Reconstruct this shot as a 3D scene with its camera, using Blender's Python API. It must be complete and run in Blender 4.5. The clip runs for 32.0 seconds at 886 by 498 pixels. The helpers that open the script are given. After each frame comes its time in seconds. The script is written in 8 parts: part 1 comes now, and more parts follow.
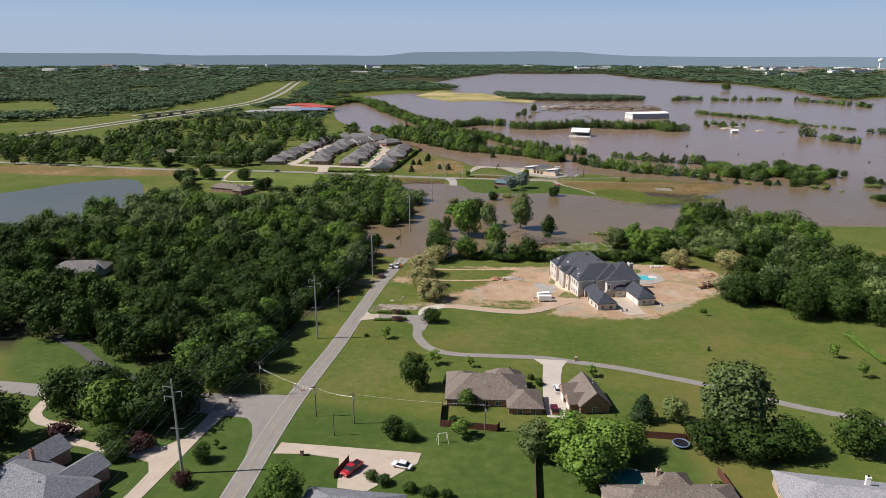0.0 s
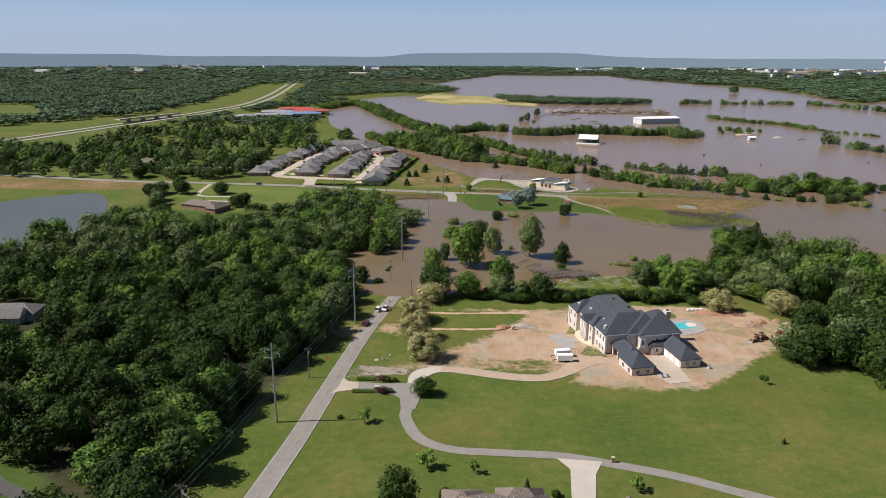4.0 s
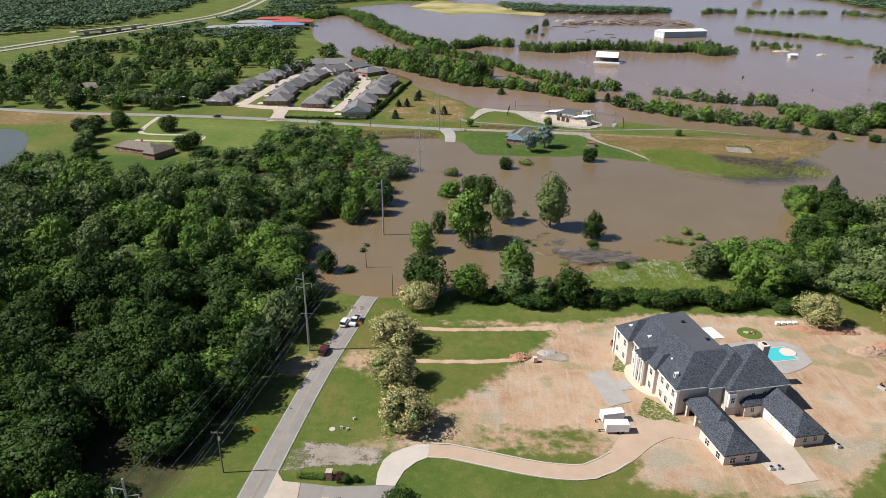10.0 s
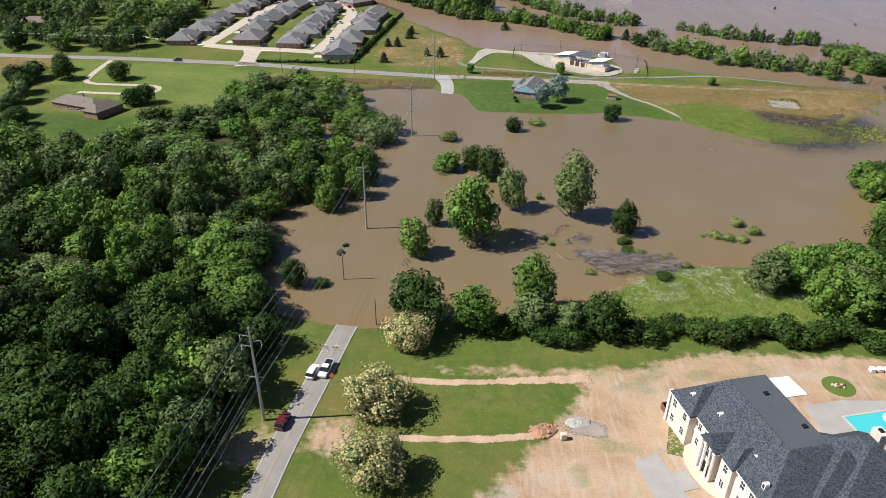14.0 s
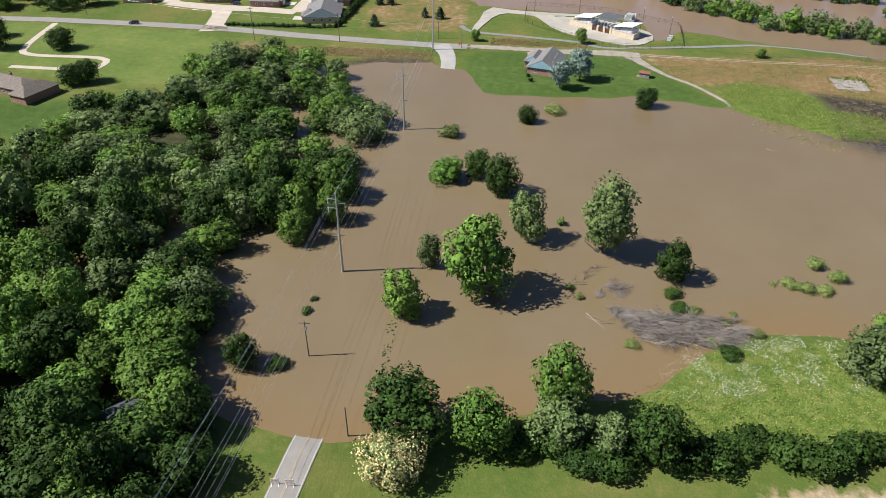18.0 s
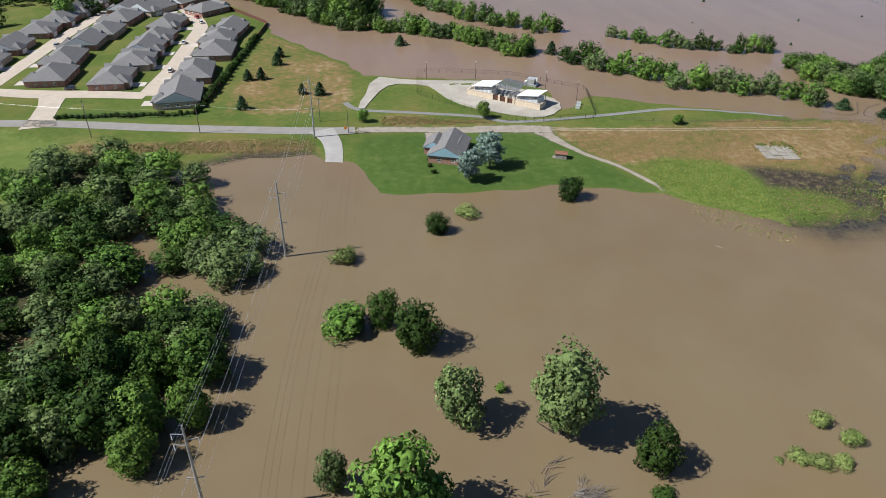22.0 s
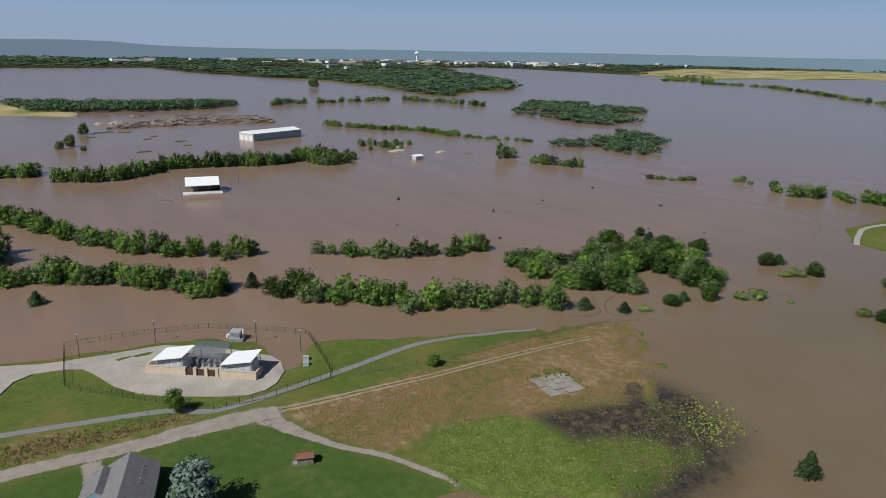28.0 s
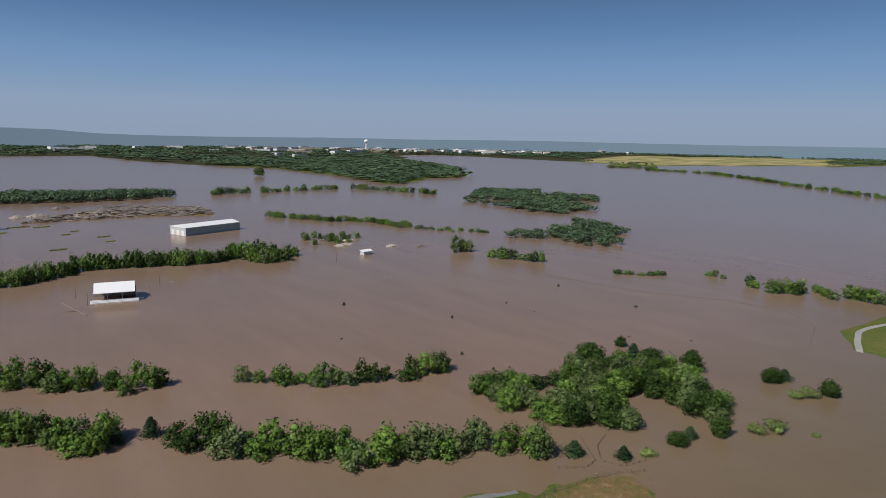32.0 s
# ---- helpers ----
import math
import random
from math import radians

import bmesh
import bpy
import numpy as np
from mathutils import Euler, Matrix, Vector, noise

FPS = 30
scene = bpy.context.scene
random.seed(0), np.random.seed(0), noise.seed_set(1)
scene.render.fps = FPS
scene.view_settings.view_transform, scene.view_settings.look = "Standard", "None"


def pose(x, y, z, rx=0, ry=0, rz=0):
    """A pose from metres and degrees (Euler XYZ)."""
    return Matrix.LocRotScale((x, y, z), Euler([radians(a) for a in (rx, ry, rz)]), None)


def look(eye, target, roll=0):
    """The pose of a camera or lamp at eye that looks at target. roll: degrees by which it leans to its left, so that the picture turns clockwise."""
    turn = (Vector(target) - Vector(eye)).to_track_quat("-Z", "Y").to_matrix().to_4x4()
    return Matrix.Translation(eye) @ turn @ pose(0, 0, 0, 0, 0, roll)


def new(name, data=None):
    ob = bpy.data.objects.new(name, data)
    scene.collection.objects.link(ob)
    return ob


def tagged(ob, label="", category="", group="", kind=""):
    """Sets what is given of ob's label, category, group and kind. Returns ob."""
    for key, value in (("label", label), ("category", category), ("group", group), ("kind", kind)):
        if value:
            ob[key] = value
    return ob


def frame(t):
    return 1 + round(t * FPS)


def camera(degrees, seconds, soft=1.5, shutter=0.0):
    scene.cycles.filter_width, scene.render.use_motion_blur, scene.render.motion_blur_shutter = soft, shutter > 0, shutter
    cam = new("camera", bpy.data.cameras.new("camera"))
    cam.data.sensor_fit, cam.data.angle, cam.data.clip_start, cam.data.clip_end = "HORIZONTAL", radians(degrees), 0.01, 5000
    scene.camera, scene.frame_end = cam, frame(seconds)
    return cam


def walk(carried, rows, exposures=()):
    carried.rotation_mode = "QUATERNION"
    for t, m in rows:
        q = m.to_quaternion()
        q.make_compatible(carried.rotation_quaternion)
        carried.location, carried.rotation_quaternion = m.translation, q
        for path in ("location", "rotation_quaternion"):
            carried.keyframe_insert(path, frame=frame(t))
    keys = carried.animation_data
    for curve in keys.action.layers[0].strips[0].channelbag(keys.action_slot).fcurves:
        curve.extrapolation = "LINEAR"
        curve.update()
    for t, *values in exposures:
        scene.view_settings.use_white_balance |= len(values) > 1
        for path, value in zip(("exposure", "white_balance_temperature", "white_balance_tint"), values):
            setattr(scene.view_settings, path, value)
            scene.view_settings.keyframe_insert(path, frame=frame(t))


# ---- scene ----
cam = camera(66.6, 32.0, 0.75)
PATH = [
    (0, (10.499, 4.578, 102.354), (10.383, 6.494, 101.79), 0.1),
    (0.5, (10.195, 11.321, 102.457), (10.08, 13.236, 101.892), 0.1),
    (1, (9.993, 17.996, 102.553), (9.877, 19.911, 101.988), 0.1),
    (1.5, (9.68, 24.743, 102.566), (9.563, 26.658, 102.001), 0.1),
    (2, (9.334, 31.599, 102.734), (9.218, 33.514, 102.17), 0.1),
    (2.5, (8.973, 38.549, 102.814), (8.858, 40.465, 102.25), 0.1),
    (3, (8.714, 45.574, 102.814), (8.598, 47.489, 102.251), 0.1),
    (3.5, (8.401, 52.601, 102.771), (8.287, 54.517, 102.209), 0.1),
    (4, (8.264, 59.581, 102.585), (8.149, 61.498, 102.024), 0.2),
    (4.5, (7.609, 67.085, 102.349), (7.495, 69.002, 101.789), 0.1),
    (6.5, (7.247, 97.497, 100.216), (7.135, 99.399, 99.608), 0.2),
    (7, (7.014, 104.492, 99.875), (6.903, 106.372, 99.203), 0.2),
    (7.5, (6.706, 111.421, 99.96), (6.595, 113.295, 99.269), 0.2),
    (8, (6.332, 118.001, 99.931), (6.222, 119.876, 99.243), 0.2),
    (8.5, (5.966, 124.8, 100.225), (5.857, 126.669, 99.523), 0.2),
    (9, (5.783, 131.622, 100.257), (5.674, 133.483, 99.53), 0.2),
    (9.5, (5.406, 138.565, 100.218), (5.298, 140.411, 99.456), 0.2),
    (10, (5.089, 145.422, 100.163), (4.983, 147.252, 99.363), 0.3),
    (10.5, (4.704, 152.297, 100.124), (4.6, 154.111, 99.288), 0.2),
    (11, (4.181, 159.24, 100.229), (4.08, 161.038, 99.357), 0.3),
    (11.5, (3.577, 166.19, 100.38), (3.48, 167.972, 99.478), 0.3),
    (12, (2.892, 172.943, 100.496), (2.799, 174.711, 99.566), 0.3),
    (12.5, (2.545, 179.635, 100.631), (2.454, 181.388, 99.673), 0.3),
    (13, (2.213, 186.01, 100.962), (2.123, 187.75, 99.978), 0.3),
    (13.5, (1.785, 192.954, 101.138), (1.697, 194.687, 100.144), 0.4),
    (14, (1.443, 199.725, 101.15), (1.357, 201.456, 100.152), 0.4),
    (14.5, (1.456, 206.642, 101.002), (1.368, 208.372, 100.003), 0.4),
    (16.5, (0.553, 234.114, 100.441), (0.464, 235.801, 99.37), 0.5),
    (17, (0.3, 240.777, 100.307), (0.211, 242.449, 99.213), 0.5),
    (17.5, (-0.001, 247.382, 100.309), (-0.088, 249.038, 99.191), 0.5),
    (18, (-0.288, 254.008, 100.403), (-0.374, 255.647, 99.26), 0.5),
    (18.5, (-0.545, 260.711, 100.425), (-0.625, 262.333, 99.258), 0.5),
    (19, (-0.89, 267.449, 100.509), (-0.947, 269.053, 99.316), 0.6),
    (19.5, (-1.115, 274.435, 100.623), (-1.154, 276.025, 99.411), 0.6),
    (20, (-1.424, 281.386, 100.688), (-1.442, 282.975, 99.474), 0.6),
    (20.5, (-1.569, 288.291, 100.801), (-1.56, 289.903, 99.618), 0.7),
    (21, (-1.808, 295.19, 100.93), (-1.74, 296.828, 99.784), 0.7),
    (21.5, (-1.617, 302.113, 100.995), (-1.481, 303.776, 99.892), 0.7),
    (22, (-1.392, 308.884, 101.144), (-1.186, 310.568, 100.084), 0.7),
    (22.5, (-1.012, 315.7, 101.231), (-0.736, 317.4, 100.214), 0.8),
    (23, (-0.711, 322.252, 101.254), (-0.363, 323.965, 100.281), 0.8),
    (23.5, (-0.225, 328.91, 101.253), (0.231, 330.623, 100.325), 0.8),
    (24, (0.18, 335.792, 101.199), (0.744, 337.496, 100.316), 0.9),
    (24.5, (1.159, 342.661, 101.041), (1.817, 344.354, 100.202), 0.9),
    (25, (2.23, 349.444, 100.829), (2.983, 351.118, 100.034), 0.9),
    (25.5, (3.59, 356.205, 100.714), (4.418, 357.862, 99.962), 0.9),
    (27.5, (12.371, 381.011, 99.683), (13.382, 382.625, 99.075), 1.0),
    (28, (15.111, 387.02, 99.926), (16.172, 388.615, 99.35), 1.0),
    (28.5, (18.262, 392.957, 100.098), (19.368, 394.532, 99.555), 1.0),
    (29, (21.436, 398.648, 100.293), (22.585, 400.204, 99.784), 1.0),
    (29.5, (24.734, 404.43, 100.533), (25.917, 405.97, 100.057), 0.9),
    (30, (28.309, 410.179, 100.623), (29.5, 411.723, 100.177), 0.9),
    (30.5, (32.143, 415.856, 100.68), (33.344, 417.401, 100.265), 0.9),
    (31, (36.062, 421.151, 100.695), (37.272, 422.696, 100.312), 1.0),
    (31.5, (40.289, 426.594, 100.769), (41.502, 428.143, 100.41), 1.0),
    (32, (44.329, 431.939, 100.619), (45.537, 433.498, 100.286), 1.0),
]
walk(cam, [(t, look(eye, target, roll)) for t, eye, target, roll in PATH],
     exposures=[(0, 0.12, 6470, 13), (4, 0.12, 6470, 13), (8, 0.27, 6380, 12), (12, 0.37, 6260, 9.5), (18, 0.55, 6150, 9), (21.5, 0.4, 6020, 8), (25, -0.08, 5900, 7), (28, -0.3, 6060, 9), (32, -0.4, 6150, 12)])

# ---- light ----
SUN_AZ, SUN_EL = radians(262.0), radians(47.0)   # compass bearing from +y, clockwise
world = bpy.data.worlds.new("world")
scene.world = world
world.use_nodes = True
wn = world.node_tree
sky = wn.nodes.new("ShaderNodeTexSky")
sky.sky_type, sky.sun_disc = "NISHITA", False
sky.sun_elevation, sky.sun_rotation = SUN_EL, SUN_AZ
sky.air_density, sky.dust_density, sky.ozone_density, sky.altitude = 0.9, 1.2, 2.0, 500
tint = wn.nodes.new("ShaderNodeMix")
tint.data_type, tint.blend_type = "RGBA", "MULTIPLY"
tint.inputs[0].default_value, tint.inputs[7].default_value = 1.0, (0.92, 1.0, 1.14, 1)
wn.links.new(sky.outputs[0], tint.inputs[6])
co = wn.nodes.new("ShaderNodeTexCoord")
sep = wn.nodes.new("ShaderNodeSeparateXYZ")
wn.links.new(co.outputs["Generated"], sep.inputs[0])
def sky_ramp(*stops):
    r = wn.nodes.new("ShaderNodeValToRGB")
    while len(r.color_ramp.elements) < len(stops):
        r.color_ramp.elements.new(0.5)
    for e, (p, c) in zip(r.color_ramp.elements, stops):
        e.position, e.color = p, (*c, 1)
    wn.links.new(sep.outputs[2], r.inputs[0])
    return r.outputs[0]


# summer haze, pale at the horizon and thinning into blue higher up
hazy = sky_ramp((0.0, (0.47, 0.58, 0.73)), (0.04, (0.47, 0.61, 0.80)), (0.08, (0.35, 0.55, 0.83)), (0.16, (0.20, 0.44, 0.84)))
share = sky_ramp((0.0, (0.95, 0.95, 0.95)), (0.10, (0.8, 0.8, 0.8)), (0.22, (0, 0, 0)))
lift = wn.nodes.new("ShaderNodeMix")
lift.data_type, lift.blend_type, lift.clamp_result = "RGBA", "MULTIPLY", False
lift.inputs[0].default_value, lift.inputs[7].default_value = 1.0, (16, 16, 16, 1)
wn.links.new(hazy, lift.inputs[6])
haze = wn.nodes.new("ShaderNodeMix")
haze.data_type = "RGBA"
wn.links.new(share, haze.inputs[0])
wn.links.new(lift.outputs[2], haze.inputs[7])
wn.links.new(tint.outputs[2], haze.inputs[6])
wn.links.new(haze.outputs[2], wn.nodes["Background"].inputs[0])
wn.nodes["Background"].inputs[1].default_value = 0.05
sun = bpy.data.lights.new("sun", "SUN")
sun.energy, sun.angle, sun.color = 5.5, radians(0.6), (1.0, 0.95, 0.87)
sun_ob = new("sun", sun)
sun_from = Vector((math.sin(SUN_AZ) * math.cos(SUN_EL), math.cos(SUN_AZ) * math.cos(SUN_EL), math.sin(SUN_EL)))
sun_ob.matrix_world = look(sun_from * 900, (0, 0, 0))

# ---- materials ----
class Mat:
    """A node material built step by step."""
    def __init__(self, name, rough=0.8, metal=0.0, spec=0.3):
        self.m = bpy.data.materials.new(name)
        self.m.use_nodes = True
        self.t = self.m.node_tree
        self.p = self.t.nodes["Principled BSDF"]
        self.p.inputs["Roughness"].default_value = rough
        self.p.inputs["Metallic"].default_value = metal
        self.p.inputs["Specular IOR Level"].default_value = spec

    def node(self, kind, **kw):
        n = self.t.nodes.new(kind)
        for k, v in kw.items():
            n.inputs[k].default_value = v
        return n

    def link(self, a, b):
        self.t.links.new(a, b)

    def coords(self):
        return self.t.nodes.new("ShaderNodeNewGeometry").outputs["Position"]

    def noise(self, scale, detail=4.0, rough=0.6, vec=None):
        n = self.node("ShaderNodeTexNoise", Scale=scale, Detail=detail, Roughness=rough)
        self.link(vec or self.coords(), n.inputs["Vector"])
        return n.outputs["Fac"]

    def ramp(self, fac, *stops):
        r = self.t.nodes.new("ShaderNodeValToRGB")
        el = r.color_ramp.elements
        while len(el) < len(stops):
            el.new(0.5)
        for e, (pos, col) in zip(el, stops):
            e.position, e.color = pos, (*col, 1)
        self.link(fac, r.inputs[0])
        return r.outputs[0]

    def mix(self, fac, a, b, blend="MIX"):
        n = self.t.nodes.new("ShaderNodeMix")
        n.data_type, n.blend_type = "RGBA", blend
        for sock, v in ((0, fac), (6, a), (7, b)):
            if isinstance(v, (int, float)):
                n.inputs[sock].default_value = v
            elif isinstance(v, tuple):
                n.inputs[sock].default_value = (*v, 1)
            else:
                self.link(v, n.inputs[sock])
        return n.outputs[2]

    def math(self, op, a, b=0.0, c=0.0, clamp=False):
        n = self.t.nodes.new("ShaderNodeMath")
        n.operation, n.use_clamp = op, clamp
        for sock, v in enumerate((a, b, c)):
            if isinstance(v, (int, float)):
                n.inputs[sock].default_value = v
            else:
                self.link(v, n.inputs[sock])
        return n.outputs[0]

    def attr(self, name):
        n = self.t.nodes.new("ShaderNodeAttribute")
        n.attribute_name = name
        return n.outputs["Fac"]

    def base(self, col):
        if isinstance(col, tuple):
            self.p.inputs["Base Color"].default_value = (*col, 1)
        else:
            self.link(col, self.p.inputs["Base Color"])
        return self

    def bump(self, height, strength=0.4, distance=0.05):
        b = self.node("ShaderNodeBump", Strength=strength, Distance=distance)
        self.link(height, b.inputs["Height"])
        self.link(b.outputs[0], self.p.inputs["Normal"])
        return self


def plain(name, col, rough=0.7, metal=0.0, vary=0.18, scale=3.0, spec=0.3, bump=0.0):
    """A surface of one paint or stuff with grain and stains."""
    m = Mat(name, rough, metal, spec)
    dark = tuple(c * (1 - vary) for c in col)
    light = tuple(min(1, c * (1 + vary)) for c in col)
    big = m.noise(scale * 0.15, 3)
    fine = m.noise(scale * 2.0, 4)
    c = m.ramp(m.math("MULTIPLY_ADD", big, 0.6, m.math("MULTIPLY", fine, 0.4)), (0.3, dark), (0.7, light))
    m.base(c)
    if bump:
        m.bump(fine, bump, 0.02)
    return m.m


def leaf_material(name, dark, light, yellow):
    """Leaves: small changes from spray to spray, larger ones from tree to tree."""
    m = Mat(name, 0.62, 0, 0.1)
    island = m.t.nodes.new("ShaderNodeNewGeometry").outputs["Random Per Island"]
    own = m.math("FRACT", m.math("ADD", m.t.nodes.new("ShaderNodeObjectInfo").outputs["Random"], m.attr("tone")))
    low = tuple(0.6 * a for a in dark)
    c = m.ramp(island, (0.0, low), (0.65, tuple(0.45 * a + 0.5 * b for a, b in zip(dark, light))), (1.0, tuple(1.5 * v for v in light)))
    c = m.mix(m.math("MULTIPLY", own, 0.6), c, yellow)
    c = m.mix(m.ramp(m.noise(0.09, 2), (0.4, (0, 0, 0)), (0.65, (0.35, 0.35, 0.35))), c, yellow)
    shade = m.math("MULTIPLY_ADD", m.math("FRACT", m.math("MULTIPLY", own, 7.31)), 0.5, 0.75)
    tone = m.node("ShaderNodeCombineColor")
    for k in range(3):
        m.link(shade, tone.inputs[k])
    c = m.mix(1.0, c, tone.outputs[0], "MULTIPLY")
    m.base(c)
    tr = m.t.nodes.new("ShaderNodeBsdfTranslucent")
    m.link(m.mix(0.5, c, yellow), tr.inputs[0])
    mx = m.t.nodes.new("ShaderNodeMixShader")
    mx.inputs[0].default_value = 0.09
    m.link(m.p.outputs[0], mx.inputs[1])
    m.link(tr.outputs[0], mx.inputs[2])
    m.link(mx.outputs[0], m.t.nodes["Material Output"].inputs[0])
    return m.m


M_LEAF = [
    leaf_material("leaf_oak", (0.009, 0.024, 0.005), (0.040, 0.078, 0.015), (0.055, 0.095, 0.018)),
    leaf_material("leaf_fresh", (0.028, 0.076, 0.012), (0.115, 0.205, 0.034), (0.15, 0.23, 0.042)),
    leaf_material("leaf_olive", (0.036, 0.068, 0.024), (0.125, 0.178, 0.062), (0.155, 0.20, 0.066)),
    leaf_material("leaf_cedar", (0.012, 0.032, 0.014), (0.032, 0.065, 0.028), (0.05, 0.085, 0.03)),
]
# far crowns: aerial haze is mixed into the leaf colour, bluer and paler
M_HAZELEAF = [leaf_material("leaf_far_haze_dark", (0.028, 0.056, 0.030), (0.075, 0.122, 0.064), (0.085, 0.13, 0.068)), leaf_material("leaf_far_haze_pale", (0.036, 0.068, 0.035), (0.095, 0.142, 0.07), (0.104, 0.152, 0.075))]
M_SILVER = leaf_material("leaf_silver", (0.10, 0.15, 0.12), (0.30, 0.38, 0.33), (0.2, 0.28, 0.22))
M_PURPLE = leaf_material("leaf_purple", (0.03, 0.012, 0.014), (0.075, 0.025, 0.03), (0.06, 0.03, 0.025))
M_BLOOM = leaf_material("blossom", (0.30, 0.255, 0.10), (0.54, 0.465, 0.235), (0.43, 0.38, 0.16))
M_BARK = plain("bark", (0.13, 0.095, 0.07), 0.9, 0, 0.4, 4, bump=0.6)
M_DEAD = plain("dead_wood", (0.21, 0.165, 0.13), 0.9, 0, 0.35, 3)


def ground_material():
    m = Mat("ground", 0.95, 0, 0.1)
    n1, n2, n3, n4 = m.noise(0.035, 4), m.noise(0.35, 4), m.noise(2.5, 4), m.noise(0.008, 3)
    lawn = m.ramp(m.math("MULTIPLY_ADD", n1, 0.6, m.math("MULTIPLY", n2, 0.4)),
                  (0.30, (0.056, 0.096, 0.017)), (0.5, (0.094, 0.126, 0.026)), (0.68, (0.17, 0.155, 0.050)))
    lawn = m.mix(m.ramp(n3, (0.35, (0, 0, 0)), (0.75, (0.4, 0.4, 0.4))), lawn, (0.05, 0.085, 0.016))
    straw = m.ramp(m.noise(0.75, 6, 0.7), (0.53, (0, 0, 0)), (0.68, (0.6, 0.6, 0.6)))
    parched = m.ramp(m.noise(0.022, 5, 0.6), (0.5, (0, 0, 0)), (0.68, (0.55, 0.55, 0.55)))
    lawn = m.mix(parched, lawn, (0.165, 0.13, 0.042))
    lawn = m.mix(m.math("MULTIPLY", straw, 0.6), lawn, (0.20, 0.17, 0.065))
    edge = m.math("ADD", m.math("MULTIPLY", m.math("SUBTRACT", n2, 0.5), 9.0), m.math("MULTIPLY", m.math("SUBTRACT", n1, 0.5), 8.0))

    def mask(name, soft):
        d = m.math("ADD", m.attr(name), edge)
        return m.math("MULTIPLY_ADD", d, 1.0 / soft, 0.5, clamp=True)

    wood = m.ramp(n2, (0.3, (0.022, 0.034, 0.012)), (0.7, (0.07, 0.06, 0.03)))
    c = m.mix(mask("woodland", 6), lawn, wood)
    dry = m.ramp(m.math("MULTIPLY_ADD", n1, 0.5, m.math("MULTIPLY", n2, 0.5)),
                 (0.34, (0.085, 0.10, 0.026)), (0.44, (0.15, 0.125, 0.045)), (0.55, (0.205, 0.132, 0.062)), (0.68, (0.29, 0.23, 0.13)))
    c = m.mix(mask("dry", 5), c, dry)
    lush = m.ramp(m.math("MULTIPLY_ADD", n2, 0.6, m.math("MULTIPLY", n3, 0.4)), (0.34, (0.055, 0.10, 0.016)), (0.5, (0.115, 0.165, 0.032)), (0.64, (0.20, 0.215, 0.07)))
    mown = m.ramp(m.math("MULTIPLY_ADD", n2, 0.5, m.math("MULTIPLY", n1, 0.5)), (0.36, (0.046, 0.082, 0.016)), (0.52, (0.068, 0.108, 0.024)), (0.66, (0.105, 0.135, 0.036)))
    mown = m.mix(m.ramp(n3, (0.4, (0, 0, 0)), (0.7, (0.35, 0.35, 0.35))), mown, (0.04, 0.066, 0.014))
    sward = m.ramp(m.math("MULTIPLY_ADD", n2, 0.4, m.math("MULTIPLY", n1, 0.6)), (0.34, (0.082, 0.122, 0.026)), (0.5, (0.115, 0.152, 0.036)), (0.66, (0.165, 0.182, 0.05)))
    c = m.mix(mask("sward", 5), c, sward)
    c = m.mix(mask("mown", 5), c, mown)
    c = m.mix(mask("lush", 6), c, lush)
    n5 = m.noise(0.11, 5)
    stretch = m.node("ShaderNodeMapping", Rotation=(0, 0, 0.5), Scale=(1.0, 0.12, 1))
    m.link(m.coords(), stretch.inputs[0])
    tracks = m.noise(0.9, 4, 0.6, stretch.outputs[0])
    dirt = m.ramp(m.math("MULTIPLY_ADD", n5, 0.75, m.math("MULTIPLY", n3, 0.25)),
                  (0.32, (0.28, 0.17, 0.10)), (0.5, (0.40, 0.275, 0.178)), (0.66, (0.46, 0.35, 0.25)))
    dirt = m.mix(m.ramp(tracks, (0.50, (0, 0, 0)), (0.68, (0.55, 0.55, 0.55))), dirt, (0.44, 0.365, 0.29))
    bare = m.ramp(m.math("MULTIPLY_ADD", n1, 0.55, m.math("MULTIPLY", n5, 0.45)), (0.52, (0, 0, 0)), (0.58, (0.6, 0.6, 0.6)))
    dirt = m.mix(bare, dirt, (0.17, 0.16, 0.06))
    grey = m.ramp(m.noise(0.055, 5, 0.62), (0.54, (0, 0, 0)), (0.66, (0.5, 0.5, 0.5)))
    dirt = m.mix(grey, dirt, m.ramp(n3, (0.35, (0.30, 0.265, 0.225)), (0.65, (0.42, 0.385, 0.34))))
    dirt = m.mix(m.ramp(m.noise(1.4, 6, 0.75), (0.57, (0, 0, 0)), (0.7, (0.6, 0.6, 0.6))), dirt, (0.50, 0.42, 0.34))
    c = m.mix(mask("dirt", 2.5), c, dirt)
    crop = m.ramp(n4, (0.4, (0.20, 0.20, 0.07)), (0.6, (0.42, 0.34, 0.17)))
    c = m.mix(mask("crop", 20), c, crop)
    mud = m.ramp(m.math("MULTIPLY_ADD", n3, 0.5, m.math("MULTIPLY", n2, 0.5)), (0.38, (0.022, 0.019, 0.017)), (0.52, (0.06, 0.048, 0.036)), (0.62, (0.15, 0.12, 0.06)))
    c = m.mix(mask("mud", 5), c, mud)
    m.base(c)
    return m.bump(m.math("ADD", n3, n2), 0.5, 0.25).m


